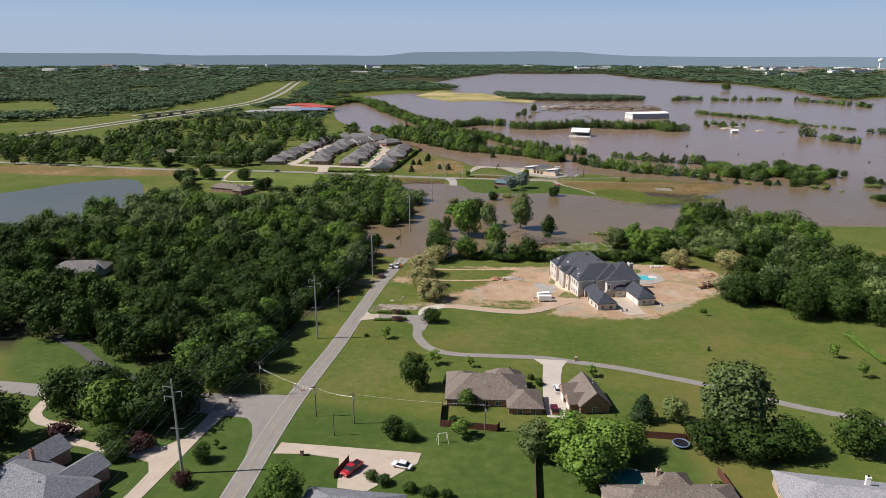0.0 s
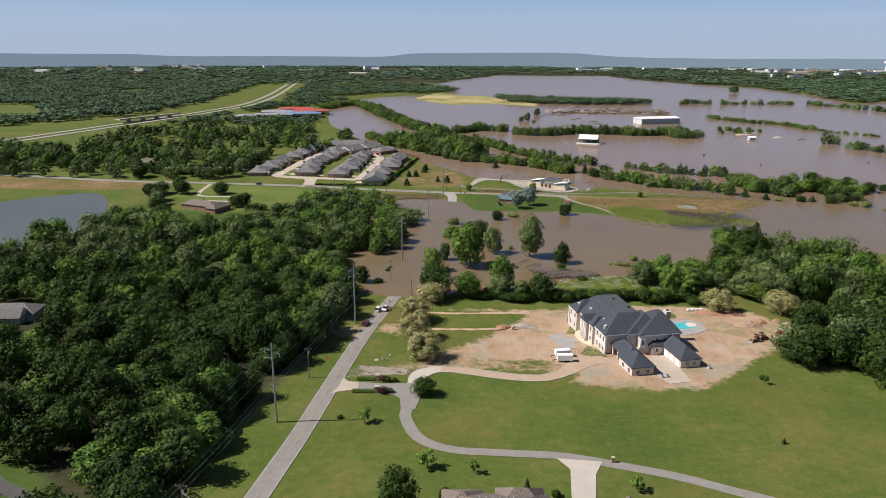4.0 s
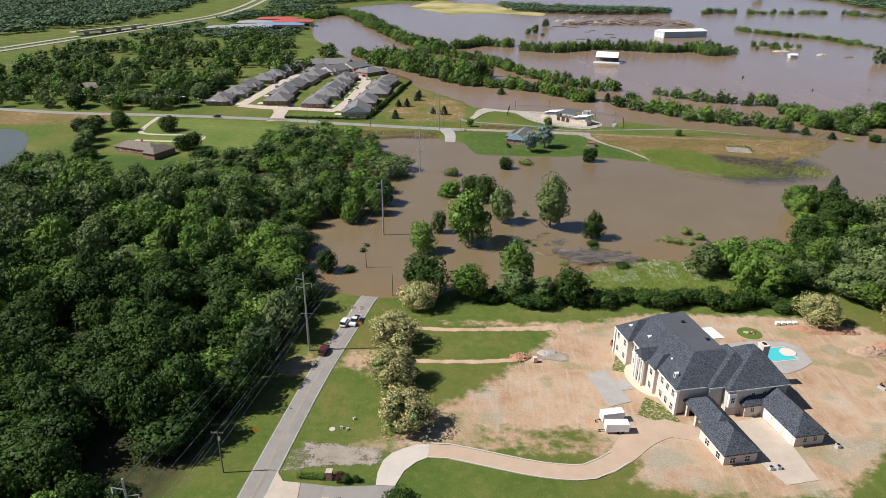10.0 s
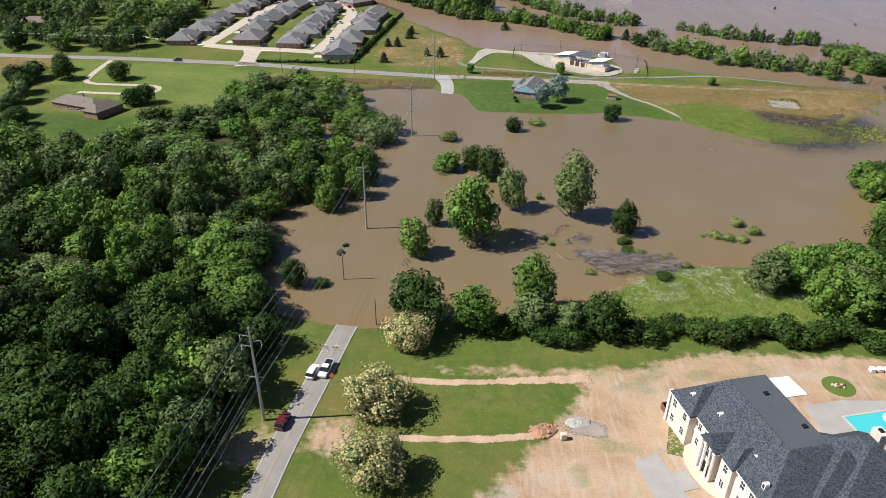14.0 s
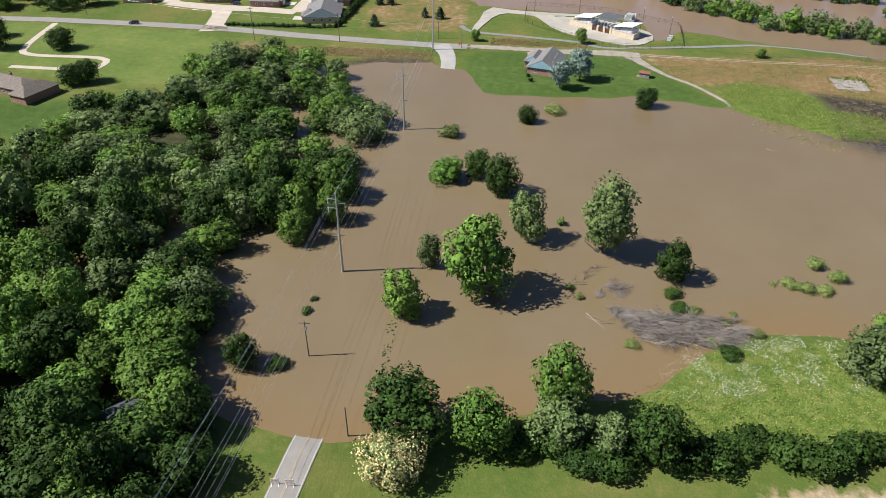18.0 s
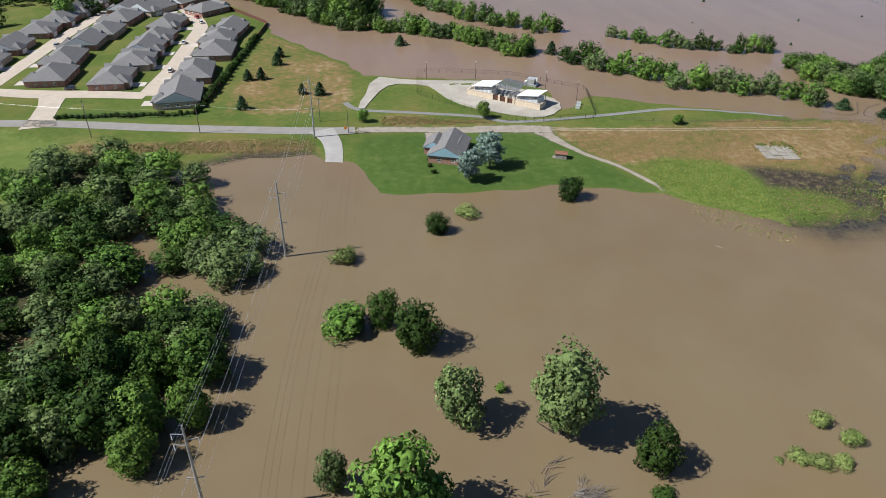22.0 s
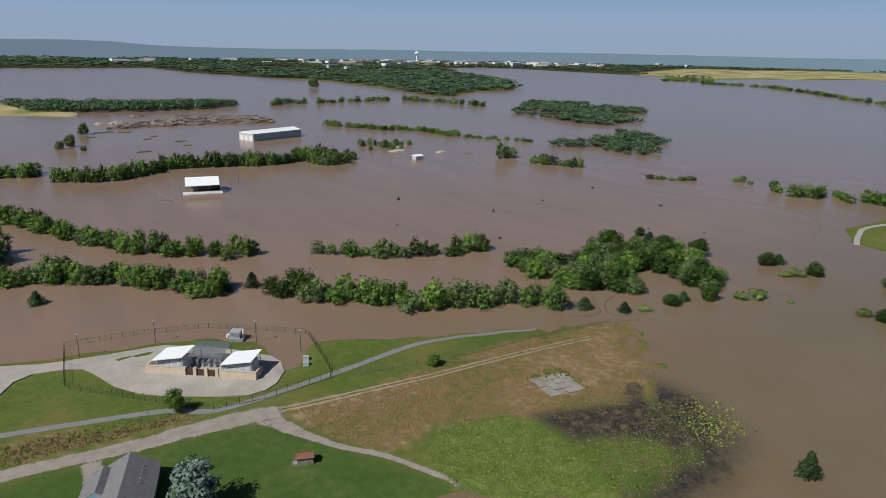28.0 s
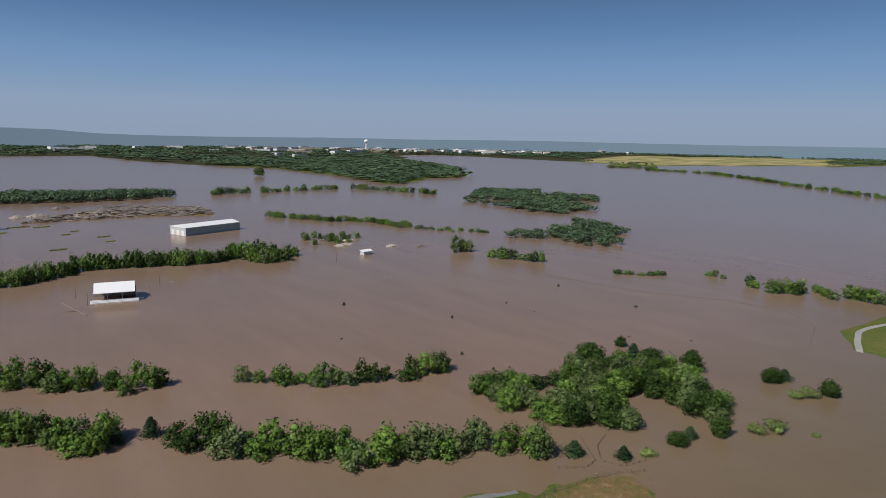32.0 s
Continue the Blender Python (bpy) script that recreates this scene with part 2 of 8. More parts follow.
def water_material(name, shallow, deep, rough, river=None):
    """Silty water; where attributes say so, the drowned ground shows through it."""
    m = Mat(name, rough, 0, 0.72)
    n1, n2 = m.noise(0.012, 4), m.noise(0.06, 4)
    streak = m.node("ShaderNodeMapping", Rotation=(0, 0, 0.35), Scale=(1.0, 0.22, 1))
    m.link(m.coords(), streak.inputs[0])
    n3 = m.noise(0.045, 5, 0.6, streak.outputs[0])
    c = m.ramp(m.math("MULTIPLY_ADD", n1, 0.5, m.math("MULTIPLY_ADD", n2, 0.25, m.math("MULTIPLY", n3, 0.25))), (0.36, shallow), (0.62, deep))
    if river:   # the river's own silt is redder than the water that stands in the bay
        sep = m.t.nodes.new("ShaderNodeSeparateXYZ")
        m.link(m.coords(), sep.inputs[0])
        far = m.math("ADD", m.math("MULTIPLY_ADD", sep.outputs[1], 1 / 130, -4.15), m.math("MULTIPLY", n1, 0.5), clamp=True)
        c = m.mix(far, c, m.mix(m.ramp(n3, (0.35, (0, 0, 0)), (0.65, (1, 1, 1))), river, tuple(v * 0.88 for v in river)))
        wisp = m.math("MULTIPLY_ADD", m.math("SUBTRACT", n2, 0.5), 0.9, m.math("MULTIPLY", m.math("SUBTRACT", m.noise(0.5, 5), 0.5), 0.8))
        c = m.mix(m.math("MULTIPLY", m.math("ADD", m.attr("shallow"), wisp, clamp=True), 0.55), c, (0.20, 0.125, 0.052))
        weedy = m.ramp(m.noise(0.28, 5, 0.7), (0.42, (0.030, 0.026, 0.022)), (0.6, (0.075, 0.065, 0.035)))
        veil = m.math("ADD", m.attr("murk"), m.math("MULTIPLY", wisp, m.math("MULTIPLY", m.attr("murk"), 1.4)), clamp=True)
        c = m.mix(veil, c, weedy)
    m.base(c)
    m.p.inputs["IOR"].default_value = 1.33
    return m.bump(m.math("MULTIPLY_ADD", m.noise(0.25, 4), 1.5, m.noise(1.6, 3)), 0.06, 0.04).m


M_GROUND = ground_material()
M_WATER = water_material("flood_water", (0.184, 0.140, 0.082), (0.158, 0.116, 0.066), 0.22, (0.246, 0.167, 0.115))
M_POND = water_material("pond_water", (0.09, 0.10, 0.085), (0.11, 0.12, 0.10), 0.3)
M_ASPHALT = plain("asphalt", (0.245, 0.226, 0.205), 0.9, 0, 0.14, 2, bump=0.2)
M_CONCRETE = plain("concrete", (0.44, 0.37, 0.30), 0.9, 0, 0.14, 2)
M_NEWCONC = plain("new_concrete", (0.47, 0.42, 0.365), 0.85, 0, 0.12, 1.2)
M_GRAVEL = plain("gravel", (0.33, 0.29, 0.245), 0.95, 0, 0.3, 3, bump=0.4)
M_SLABGREY = plain("grey_slab", (0.33, 0.31, 0.29), 0.9, 0, 0.14, 2)
M_TRAIL = plain("trail_asphalt", (0.20, 0.195, 0.185), 0.9, 0, 0.16, 2)
M_LINE = plain("road_paint", (0.44, 0.43, 0.40), 0.8, 0, 0.15, 5)
M_YELLOW = plain("yellow_paint", (0.38, 0.31, 0.22), 0.8, 0, 0.2, 5)

# ---- the lie of the land ----
SHORE_NEAR = [(4700, 800), (900, 480), (300, 420), (195, 415), (145, 412), (130, 398), (112, 372), (100, 366), (87, 368), (78, 371),
              (71, 370), (63, 368.5), (53, 364.5), (45.5, 358), (37, 352), (29, 347.5), (18.5, 346), (10, 344), (-2, 341), (-14, 335), (-26, 334.5), (-33, 334.5),
              (-44, 337), (-58, 346), (-74, 362), (-96, 372), (-104, 388), (-94, 402), (-100, 418), (-88, 430), (-78, 452), (-70, 475), (-66, 500), (-58, 512), (-72, 528)]
SHORE_NORTH = [(-42, 537), (-21, 538), (-15, 533.5), (-6, 530), (-3, 522), (1, 505), (18, 503), (44, 504), (60, 505.5), (75, 502), (94, 496),
               (104, 488.5), (114, 480.5), (122, 473.5), (129, 469.5), (138, 471), (151, 473), (160, 480), (166, 490), (168, 500), (175.5, 509), (188, 520), (199, 534), (209, 546), (198, 552), (179, 556), (159, 567), (137, 574.5),
               (100, 591), (96, 592), (88, 577), (82, 577), (82, 586), (80, 603), (65, 615), (20, 624), (-2, 629), (-9, 648),
               (-28, 675), (-52, 710), (-62, 745), (-95, 800), (-130, 850), (-150, 895), (-180, 960), (-215, 1040)]
SHORE_WEST = [(-245, 1150), (-270, 1290), (-310, 1400), (-270, 1600), (-140, 1800), (-60, 1950), (-180, 2200), (-100, 2700), (67, 3300), (277, 3250), (551, 3400), (610, 2850),
              (732, 2410), (842, 2247), (831, 1886), (790, 1560), (1000, 1719), (1089, 1690), (1331, 2025), (1520, 2609), (1861, 3210),
              (2121, 3193), (2307, 3020), (2260, 2489), (2060, 2010), (2610, 1850), (3140, 1640), (4700, 1480)]
LAND = [(-4700, -600), (4700, -600)] + SHORE_NEAR + SHORE_NORTH + SHORE_WEST + [(4700, 4950), (-4700, 4950)]
POND = [(-240, 385), (-229, 399), (-232, 464), (-258, 515), (-275, 536), (-290, 541), (-322, 516), (-343, 482), (-420, 430), (-340, 375)]
FAR_FIELD = [(-60, 1440), (25, 1475), (110, 1425), (120, 1500), (85, 1596), (0, 1760), (-120, 1830), (-160, 1620)]
FAR_CROP = [(2120, 2050), (2330, 2430), (3180, 2890), (3990, 2150), (3140, 1680), (2610, 1880)]
ISLE = [(400, 560), (432, 580), (470, 577), (620, 570), (620, 500), (460, 518), (398, 530)]
RUBBLE = [(110, 1260), (180, 1330), (243, 1390), (340, 1330), (325, 1245), (253, 1270), (190, 1300)]


def inside(poly, x, y):
    """Signed distance to a polygon's edge, positive inside; x and y are arrays."""
    px, py = np.array(poly, float).T
    qx, qy = np.r_[px[1:], px[:1]], np.r_[py[1:], py[:1]]
    if x.size <= 400:
        X, Y = x.reshape(-1, 1), y.reshape(-1, 1)
        dx, dy = qx - px, qy - py
        f = np.minimum(np.maximum(((X - px) * dx + (Y - py) * dy) / (dx * dx + dy * dy + 1e-9), 0), 1)
        near = ((X - px - f * dx) ** 2 + (Y - py - f * dy) ** 2).min(1)
        safe = np.where(dy == 0, 1.0, dy)
        odd = (((py > Y) != (qy > Y)) & (X < dx * (Y - py) / safe + px)).sum(1) % 2 == 1
        return (np.where(odd, 1.0, -1.0) * np.sqrt(near)).reshape(x.shape)
    best = np.full(x.shape, 1e12)
    odd = np.zeros(x.shape, bool)
    for ax, ay, bx, by in zip(px, py, qx, qy):
        dx, dy = bx - ax, by - ay
        f = np.clip(((x - ax) * dx + (y - ay) * dy) / (dx * dx + dy * dy + 1e-9), 0, 1)
        best = np.minimum(best, (x - ax - f * dx) ** 2 + (y - ay - f * dy) ** 2)
        if ay != by:
            odd ^= ((ay > y) != (by > y)) & (x < (bx - ax) * (y - ay) / (by - ay) + ax)
    return np.where(odd, 1.0, -1.0) * np.sqrt(best)


def terrain(x, y):
    x, y = np.asarray(x, float), np.asarray(y, float)
    hill = np.interp(y, [-600, 100, 148, 172, 212, 265, 300, 334, 345, 620], [12, 12, 10.5, 8.7, 5.6, 2.7, 1.15, 0.35, 0.5, 0.75])
    far = np.clip((y - 900) / 2500, 0, 1) * 5
    d = inside(LAND, x, y)
    for poly in (FAR_FIELD, RUBBLE, ISLE):
        d = np.maximum(d, np.minimum(inside(poly, x, y), 12))
    d = np.minimum(d, -inside(POND, x, y))
    flats = np.exp(-((x - 172) / 42) ** 2 - ((y - 507) / 42) ** 2)
    d = d * (1 - 0.5 * flats) + flats * (4.0 * np.sin(x * 0.45 + 2.0 * np.sin(y * 0.23)) + 3.0 * np.sin(y * 0.61 + 1.6 * np.sin(x * 0.31)) - 1.0)
    wob = 0.7 * np.sin(x * 0.31 + 1.7 * np.sin(y * 0.17)) + 0.5 * np.sin(y * 0.43 + x * 0.11)
    rim = np.clip((d + wob) * 0.10, -2.5, None)
    return np.minimum(rim, hill + far)


def height(x, y):
    return float(terrain(np.array([x]), np.array([y]))[0])


def mesh_np(name, verts, faces, mats=(), index=None, smooth=False, normals=None, tone=None):
    """A mesh from arrays of places and of triangles (or quads), with soft normals and a tone for each point if given."""
    me = bpy.data.meshes.new(name)
    verts, faces = np.asarray(verts, np.float32), np.asarray(faces, np.int32)
    n, k = faces.shape
    me.vertices.add(len(verts))
    me.vertices.foreach_set("co", verts.ravel())
    me.loops.add(n * k)
    me.loops.foreach_set("vertex_index", faces.ravel())
    me.polygons.add(n)
    me.polygons.foreach_set("loop_start", np.arange(0, n * k, k, dtype=np.int32))
    me.polygons.foreach_set("loop_total", np.full(n, k, np.int32))
    if index is not None:
        me.polygons.foreach_set("material_index", np.asarray(index, np.int32))
    me.polygons.foreach_set("use_smooth", np.full(n, smooth or normals is not None))
    for m in mats:
        me.materials.append(m)
    me.update(calc_edges=True)
    if normals is not None:
        me.attributes.new("custom_normal", "FLOAT_VECTOR", "POINT").data.foreach_set("vector", np.asarray(normals, np.float32).ravel())
    if tone is not None:
        me.attributes.new("tone", "FLOAT", "POINT").data.foreach_set("value", np.asarray(tone, np.float32))
    return me


def axis_steps(lo, fine_lo, fine_hi, hi, step):
    out = list(np.arange(fine_lo, fine_hi + 0.1, step))
    s, v = step, fine_lo
    while v > lo:
        s *= 1.16
        v -= s
        out.insert(0, max(v, lo))
    s, v = step, fine_hi
    while v < hi:
        s *= 1.16 if v > 1500 or fine_hi < 400 else 1.05
        v += s
        out.append(min(v, hi))
    return np.array(out)


DIRT = [(-8, 321), (25, 322), (42, 323), (50, 329), (77, 331), (103, 331), (122, 325), (126, 312), (137, 309), (137, 304), (124, 300), (123, 295), (108, 280), (94.5, 266), (78, 249.5),
        (54, 249), (36, 252), (40, 262), (30, 268), (10, 268.5), (-4, 268), (-6, 276), (4, 284), (14, 297), (21, 307), (26, 315), (-8, 317)]
DRY = [(72, 552), (95, 549.5), (150, 556), (205, 552), (212, 546), (199, 532), (186, 516), (170, 500), (150, 506), (128, 514), (105, 522), (88, 520), (78, 530)]
LUSH = [(105, 522), (122, 517), (129, 507), (127, 489), (122, 477), (113, 479), (104, 488), (95, 498), (93, 507)]
LUSH2 = [(32, 347), (46, 357), (56, 364), (72, 367), (98, 362), (100, 345), (60, 340), (36, 341)]
POND_BANK = [(-430, 603), (-330, 588), (-240, 578), (-236, 562), (-270, 552), (-340, 548), (-430, 560)]
BANK = [(-110, 553), (-60, 552), (-22, 551), (-20, 540), (-45, 540), (-100, 545)]
FOREST = [(-52, 262), (-48.5, 293), (-46.5, 320), (-47, 334), (-52, 347), (-57, 362), (-60, 378), (-62, 384), (-52, 392), (-44, 400), (-38, 409), (-33, 428), (-35, 441), (-40, 454),
          (-33, 462), (-32, 482), (-45, 488), (-50, 494), (-45, 503), (-52, 513), (-74, 530), (-98, 541), (-113, 532), (-116, 512), (-110, 491), (-115, 480), (-131, 482), (-142, 470),
          (-142, 448), (-150, 441), (-165, 446), (-225, 470), (-226, 400), (-250, 360), (-300, 300), (-180, 215), (-120, 190), (-70, 178), (-62, 200), (-57, 225)]
SCUFFS = [[(-24, 258), (-13, 263), (-7, 268), (0, 275), (8, 271), (0, 263), (-10, 260.5)], [(-30.5, 294), (-28.5, 302), (-21, 300), (-22, 290)], [(-47, 291), (-40, 297.5), (-34, 296), (-38, 288)]]
WORN = [(-6, 263), (18, 260), (33, 260), (40, 266), (36, 272), (10, 272), (-4, 270)]
HOME_LAWN = [(-6, 505), (20, 502), (60, 505), (97, 496), (84, 515), (68, 548), (50, 552), (0, 553), (-6, 545)]
LEVEE_STRIP = [(4.5, 572), (15, 570.5), (30, 566.6), (42, 565.8), (50, 561), (33.5, 561), (17.4, 562.5), (4.5, 563)]
FIELD = [(-235, 578), (-140, 570), (-115, 556), (-112, 505), (-136, 503), (-160, 505), (-205, 520), (-230, 545)]
FIELD_SOUTH = [(-215, 488), (-150, 484), (-141, 452), (-172, 455), (-190, 470)]
FRONT_BED = [(43, 276.5), (46.5, 284), (49.5, 281), (52.5, 274.5), (50, 272.5)]
FRONT_GRASS = [(40.5, 296), (42.8, 303.5), (44.8, 302.5), (44, 295)]
ESTATE_VERGE = [(-125, 580), (-70, 576), (-68, 583), (-122, 590)]
YARDS = [(-160, 60), (62, 60), (60, 152), (25, 155), (0, 160), (-30, 168), (-70, 166), (-140, 168)]
ROUGH = [(-62, 578), (-8, 578), (-4, 640), (-28, 672), (-52, 705), (-58, 690)]
GLADES = [[(-77, 480), (-73, 489), (-63, 487), (-52, 492), (-46, 486), (-59, 469), (-72, 468)], [(-83, 410), (-75, 410), (-70, 404), (-74, 397), (-81, 400)],
          [(-69, 333), (-64, 339), (-59, 337), (-58, 331), (-63, 328)], [(-150, 214), (-124, 212), (-103, 196), (-91, 187), (-84, 176), (-110, 163), (-136, 186)], [(-200, 314), (-168, 310), (-148, 288), (-146, 268), (-166, 266), (-194, 284)]]
FLATS = [(122, 466), (130, 500), (150, 512), (172, 512), (180, 495), (170, 462)]
MURK = [(126, 478), (134, 492), (146, 496), (160, 508), (172, 508), (176, 494), (168, 478), (150, 470), (134, 468)]
NORTH_MUD = [(-66, 533), (-45, 541), (-22, 541), (-20, 537), (-44, 535.5), (-60, 529)]
MUDS = [(130, 513), (144.5, 510), (157, 505), (170, 500), (176, 494), (168, 482), (160, 476), (151, 483), (144, 491), (131, 497)]


def build_ground():
    xs = axis_steps(-4700, -250, 250, 4700, 3.0)
    ys = axis_steps(-600, 110, 630, 4950, 3.0)
    gx, gy = np.meshgrid(xs, ys)
    z = terrain(gx.ravel(), gy.ravel())
    verts = np.stack([gx.ravel(), gy.ravel(), z], 1)
    nx, ny = len(xs), len(ys)
    a = (np.arange(ny - 1)[:, None] * nx + np.arange(nx - 1)[None]).ravel()
    faces = np.stack([a, a + 1, a + nx + 1, a + nx], 1)
    me = mesh_np("ground", verts, faces, [M_GROUND], smooth=True)
    x, y = gx.ravel(), gy.ravel()
    wild = np.where(y > 2300, 40.0, -40.0)
    masks = {
        "dirt": np.maximum.reduce([inside(DIRT, x, y) - 1.5, *[inside(p, x, y) for p in SCUFFS], np.minimum(inside(WORN, x, y) - 1, 0.0)]), "dry": np.maximum.reduce([inside(p, x, y) for p in (DRY, BANK, LEVEE_STRIP, POND_BANK, RUBBLE, GLADES[0])] + [np.minimum(inside(ROUGH, x, y) - 3, 1.0)]),
        "lush": np.maximum.reduce([inside(LUSH, x, y), inside(LUSH2, x, y)]),
        "sward": inside(FIELD, x, y),
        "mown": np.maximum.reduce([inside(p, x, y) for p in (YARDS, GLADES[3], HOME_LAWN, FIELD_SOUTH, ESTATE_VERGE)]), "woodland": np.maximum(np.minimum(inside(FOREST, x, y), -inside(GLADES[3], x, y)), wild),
        "crop": np.maximum(inside(FAR_FIELD, x, y), inside(FAR_CROP, x, y)), "mud": np.maximum.reduce([inside(MUDS, x, y), inside(NORTH_MUD, x, y), np.where(inside(FLATS, x, y) > 0, (0.30 - z) * 8, -40.0)]),
    }
    for key, d in masks.items():
        at = me.attributes.new(key, "FLOAT", "POINT")
        at.data.foreach_set("value", np.clip(d, -40, 40).astype(np.float32))
    return tagged(new("ground", me), "grassy land with bare earth, dry fields and shore", "ground", kind="structure")


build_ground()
def build_water():
    xs = axis_steps(-4700, -140, 260, 4700, 5.0)
    ys = axis_steps(-600, 320, 640, 4950, 5.0)
    gx, gy = np.meshgrid(xs, ys)
    x, y = gx.ravel(), gy.ravel()
    nx, ny = len(xs), len(ys)
    a = (np.arange(ny - 1)[:, None] * nx + np.arange(nx - 1)[None]).ravel()
    me = mesh_np("water", np.stack([x, y, np.zeros(len(x))], 1), np.stack([a, a + 1, a + nx + 1, a + nx], 1), [M_WATER])
    bed = terrain(x, y)
    shallow = np.clip(1 + bed / 1.8, 0, 1) * np.where(y < 470, 1.0, 0.35)
    murk = np.clip(0.95 + inside(MURK, x, y) / 13, 0, 1) ** 1.4
    for key, v in (("shallow", shallow), ("murk", murk)):
        me.attributes.new(key, "FLOAT", "POINT").data.foreach_set("value", v.astype(np.float32))
    return me


wm = build_water()
tagged(new("water", wm), "calm brown muddy flood water over the river plain", "water", kind="structure")
pm = mesh_np("pond", [(*p, 0.12) for p in POND], [tuple(range(len(POND)))], [M_POND])
tagged(new("pond", pm), "grey-green pond behind a grassy bank", "water", kind="structure")

# ---- building blocks ----
def part(name, bm, material, parent, label="", at=None, smooth=False):
    """Links a bmesh as one mesh object under a thing or a part."""
    me = bpy.data.meshes.new(name)
    bm.to_mesh(me)
    bm.free()
    if smooth:
        me.polygons.foreach_set("use_smooth", [True] * len(me.polygons))
    for m in material if isinstance(material, (list, tuple)) else [material]:
        me.materials.append(m)
    ob = new(name, me)
    ob.parent = parent
    if at is not None:
        ob.matrix_local = at
    return tagged(ob, label)


def piece(name, me, parent, at=None):
    """Another object on an existing mesh."""
    ob = new(name, me)
    ob.parent = parent
    if at is not None:
        ob.matrix_local = at
    return ob


def thing(name, x, y, turn=0, label="", category="", group="", z=None, kind=""):
    ob = new(name)
    ob.matrix_world = pose(x, y, max(height(x, y), 0.0) if z is None else z, 0, 0, turn)
    return tagged(ob, label, category, group, kind)


def box(bm, x0, y0, z0, x1, y1, z1, bevel=0.0):
    vs = [bm.verts.new(p) for p in ((x0, y0, z0), (x1, y0, z0), (x1, y1, z0), (x0, y1, z0), (x0, y0, z1), (x1, y0, z1), (x1, y1, z1), (x0, y1, z1))]
    fs = [bm.faces.new([vs[i] for i in f]) for f in ((3, 2, 1, 0), (4, 5, 6, 7), (0, 1, 5, 4), (1, 2, 6, 5), (2, 3, 7, 6), (3, 0, 4, 7))]
    if bevel:
        bmesh.ops.bevel(bm, geom=list({e for f in fs for e in f.edges}), offset=bevel, segments=2, affect="EDGES", profile=0.6)
    return bm


def boxes(*many):
    bm = bmesh.new()
    for b in many:
        box(bm, *b)
    return bm


def rod(bm, a, b, r0, r1=None, n=8, caps=True):
    """A tapered round bar from a to b."""
    a, b = Vector(a), Vector(b)
    r1 = r0 if r1 is None else r1
    q = (b - a).to_track_quat("Z", "Y")
    rings = []
    for p, r in ((a, r0), (b, r1)):
        rings.append([bm.verts.new(p + q @ Vector((r * math.cos(i * math.tau / n), r * math.sin(i * math.tau / n), 0))) for i in range(n)])
    for i in range(n):
        bm.faces.new((rings[0][i], rings[0][(i + 1) % n], rings[1][(i + 1) % n], rings[1][i]))
    if caps:
        bm.faces.new(list(reversed(rings[0])))
        bm.faces.new(rings[1])
    return bm


def smooth_line(pts, step=3.0, width=None):
    """Points along a Catmull-Rom line; with them the widths, if given per point."""
    pts = [Vector((*p, 0)) if len(p) == 2 else Vector(p) for p in pts]
    out = []
    for i in range(len(pts) - 1):
        p0, p1, p2, p3 = pts[max(i - 1, 0)], pts[i], pts[i + 1], pts[min(i + 2, len(pts) - 1)]
        n = max(1, int((p2 - p1).length / step))
        for k in range(n):
            t = k / n
            out.append(0.5 * (2 * p1 + (p2 - p0) * t + (2 * p0 - 5 * p1 + 4 * p2 - p3) * t * t + (3 * p1 - p0 - 3 * p2 + p3) * t ** 3))
    out.append(pts[-1])
    return out


def ribbon(name, pts, width, material, lift=0.10, label="", category="road", parent=None, offset=0.0, kind="structure", across=5, step=3.0, worn=False):
    """A strip of paving that follows the land, with a thin edge; a worn one frays out at its sides and ends."""
    line = smooth_line(pts, step)
    widths = np.interp(np.linspace(0, 1, len(line)), np.linspace(0, 1, len(width)), width) if isinstance(width, (list, tuple)) else [width] * len(line)
    rows, dist = [], 0.0
    for i, p in enumerate(line):
        d = (line[min(i + 1, len(line) - 1)] - line[max(i - 1, 0)]).normalized()
        side = Vector((d.y, -d.x, 0))
        rows.append([p + side * (offset + widths[i] * (k / (across - 1) - 0.5)) for k in range(across)])
    flat = np.array([[v.x, v.y] for r in rows for v in r])
    z = terrain(flat[:, 0], flat[:, 1]) + lift
    top = np.c_[flat, z]
    low = np.c_[flat, z - 0.3]
    n = len(rows)
    faces = []
    for i in range(n - 1):
        for k in range(across - 1):
            a = i * across + k
            faces.append((a, a + 1, a + across + 1, a + across))
        if worn:
            continue
        a, b, m = i * across, i * across + across - 1, n * across
        faces.append((a, a + across, a + across + m, a + m))
        faces.append((b, b + m, b + across + m, b + across))
    me = mesh_np(name, top if worn else np.r_[top, low], faces, [material])
    if worn:
        side = 1 - np.abs(np.linspace(-1, 1, across))
        ends = np.clip(np.minimum(np.arange(n), np.arange(n)[::-1]) * step / (1.5 * max(widths)), 0, 1)
        me.attributes.new("rim", "FLOAT", "POINT").data.foreach_set("value", np.minimum(side[None], ends[:, None]).ravel().astype(np.float32))
    ob = new(name, me)
    if parent:
        ob.parent = parent
        return ob
    return tagged(ob, label, category, kind=kind)


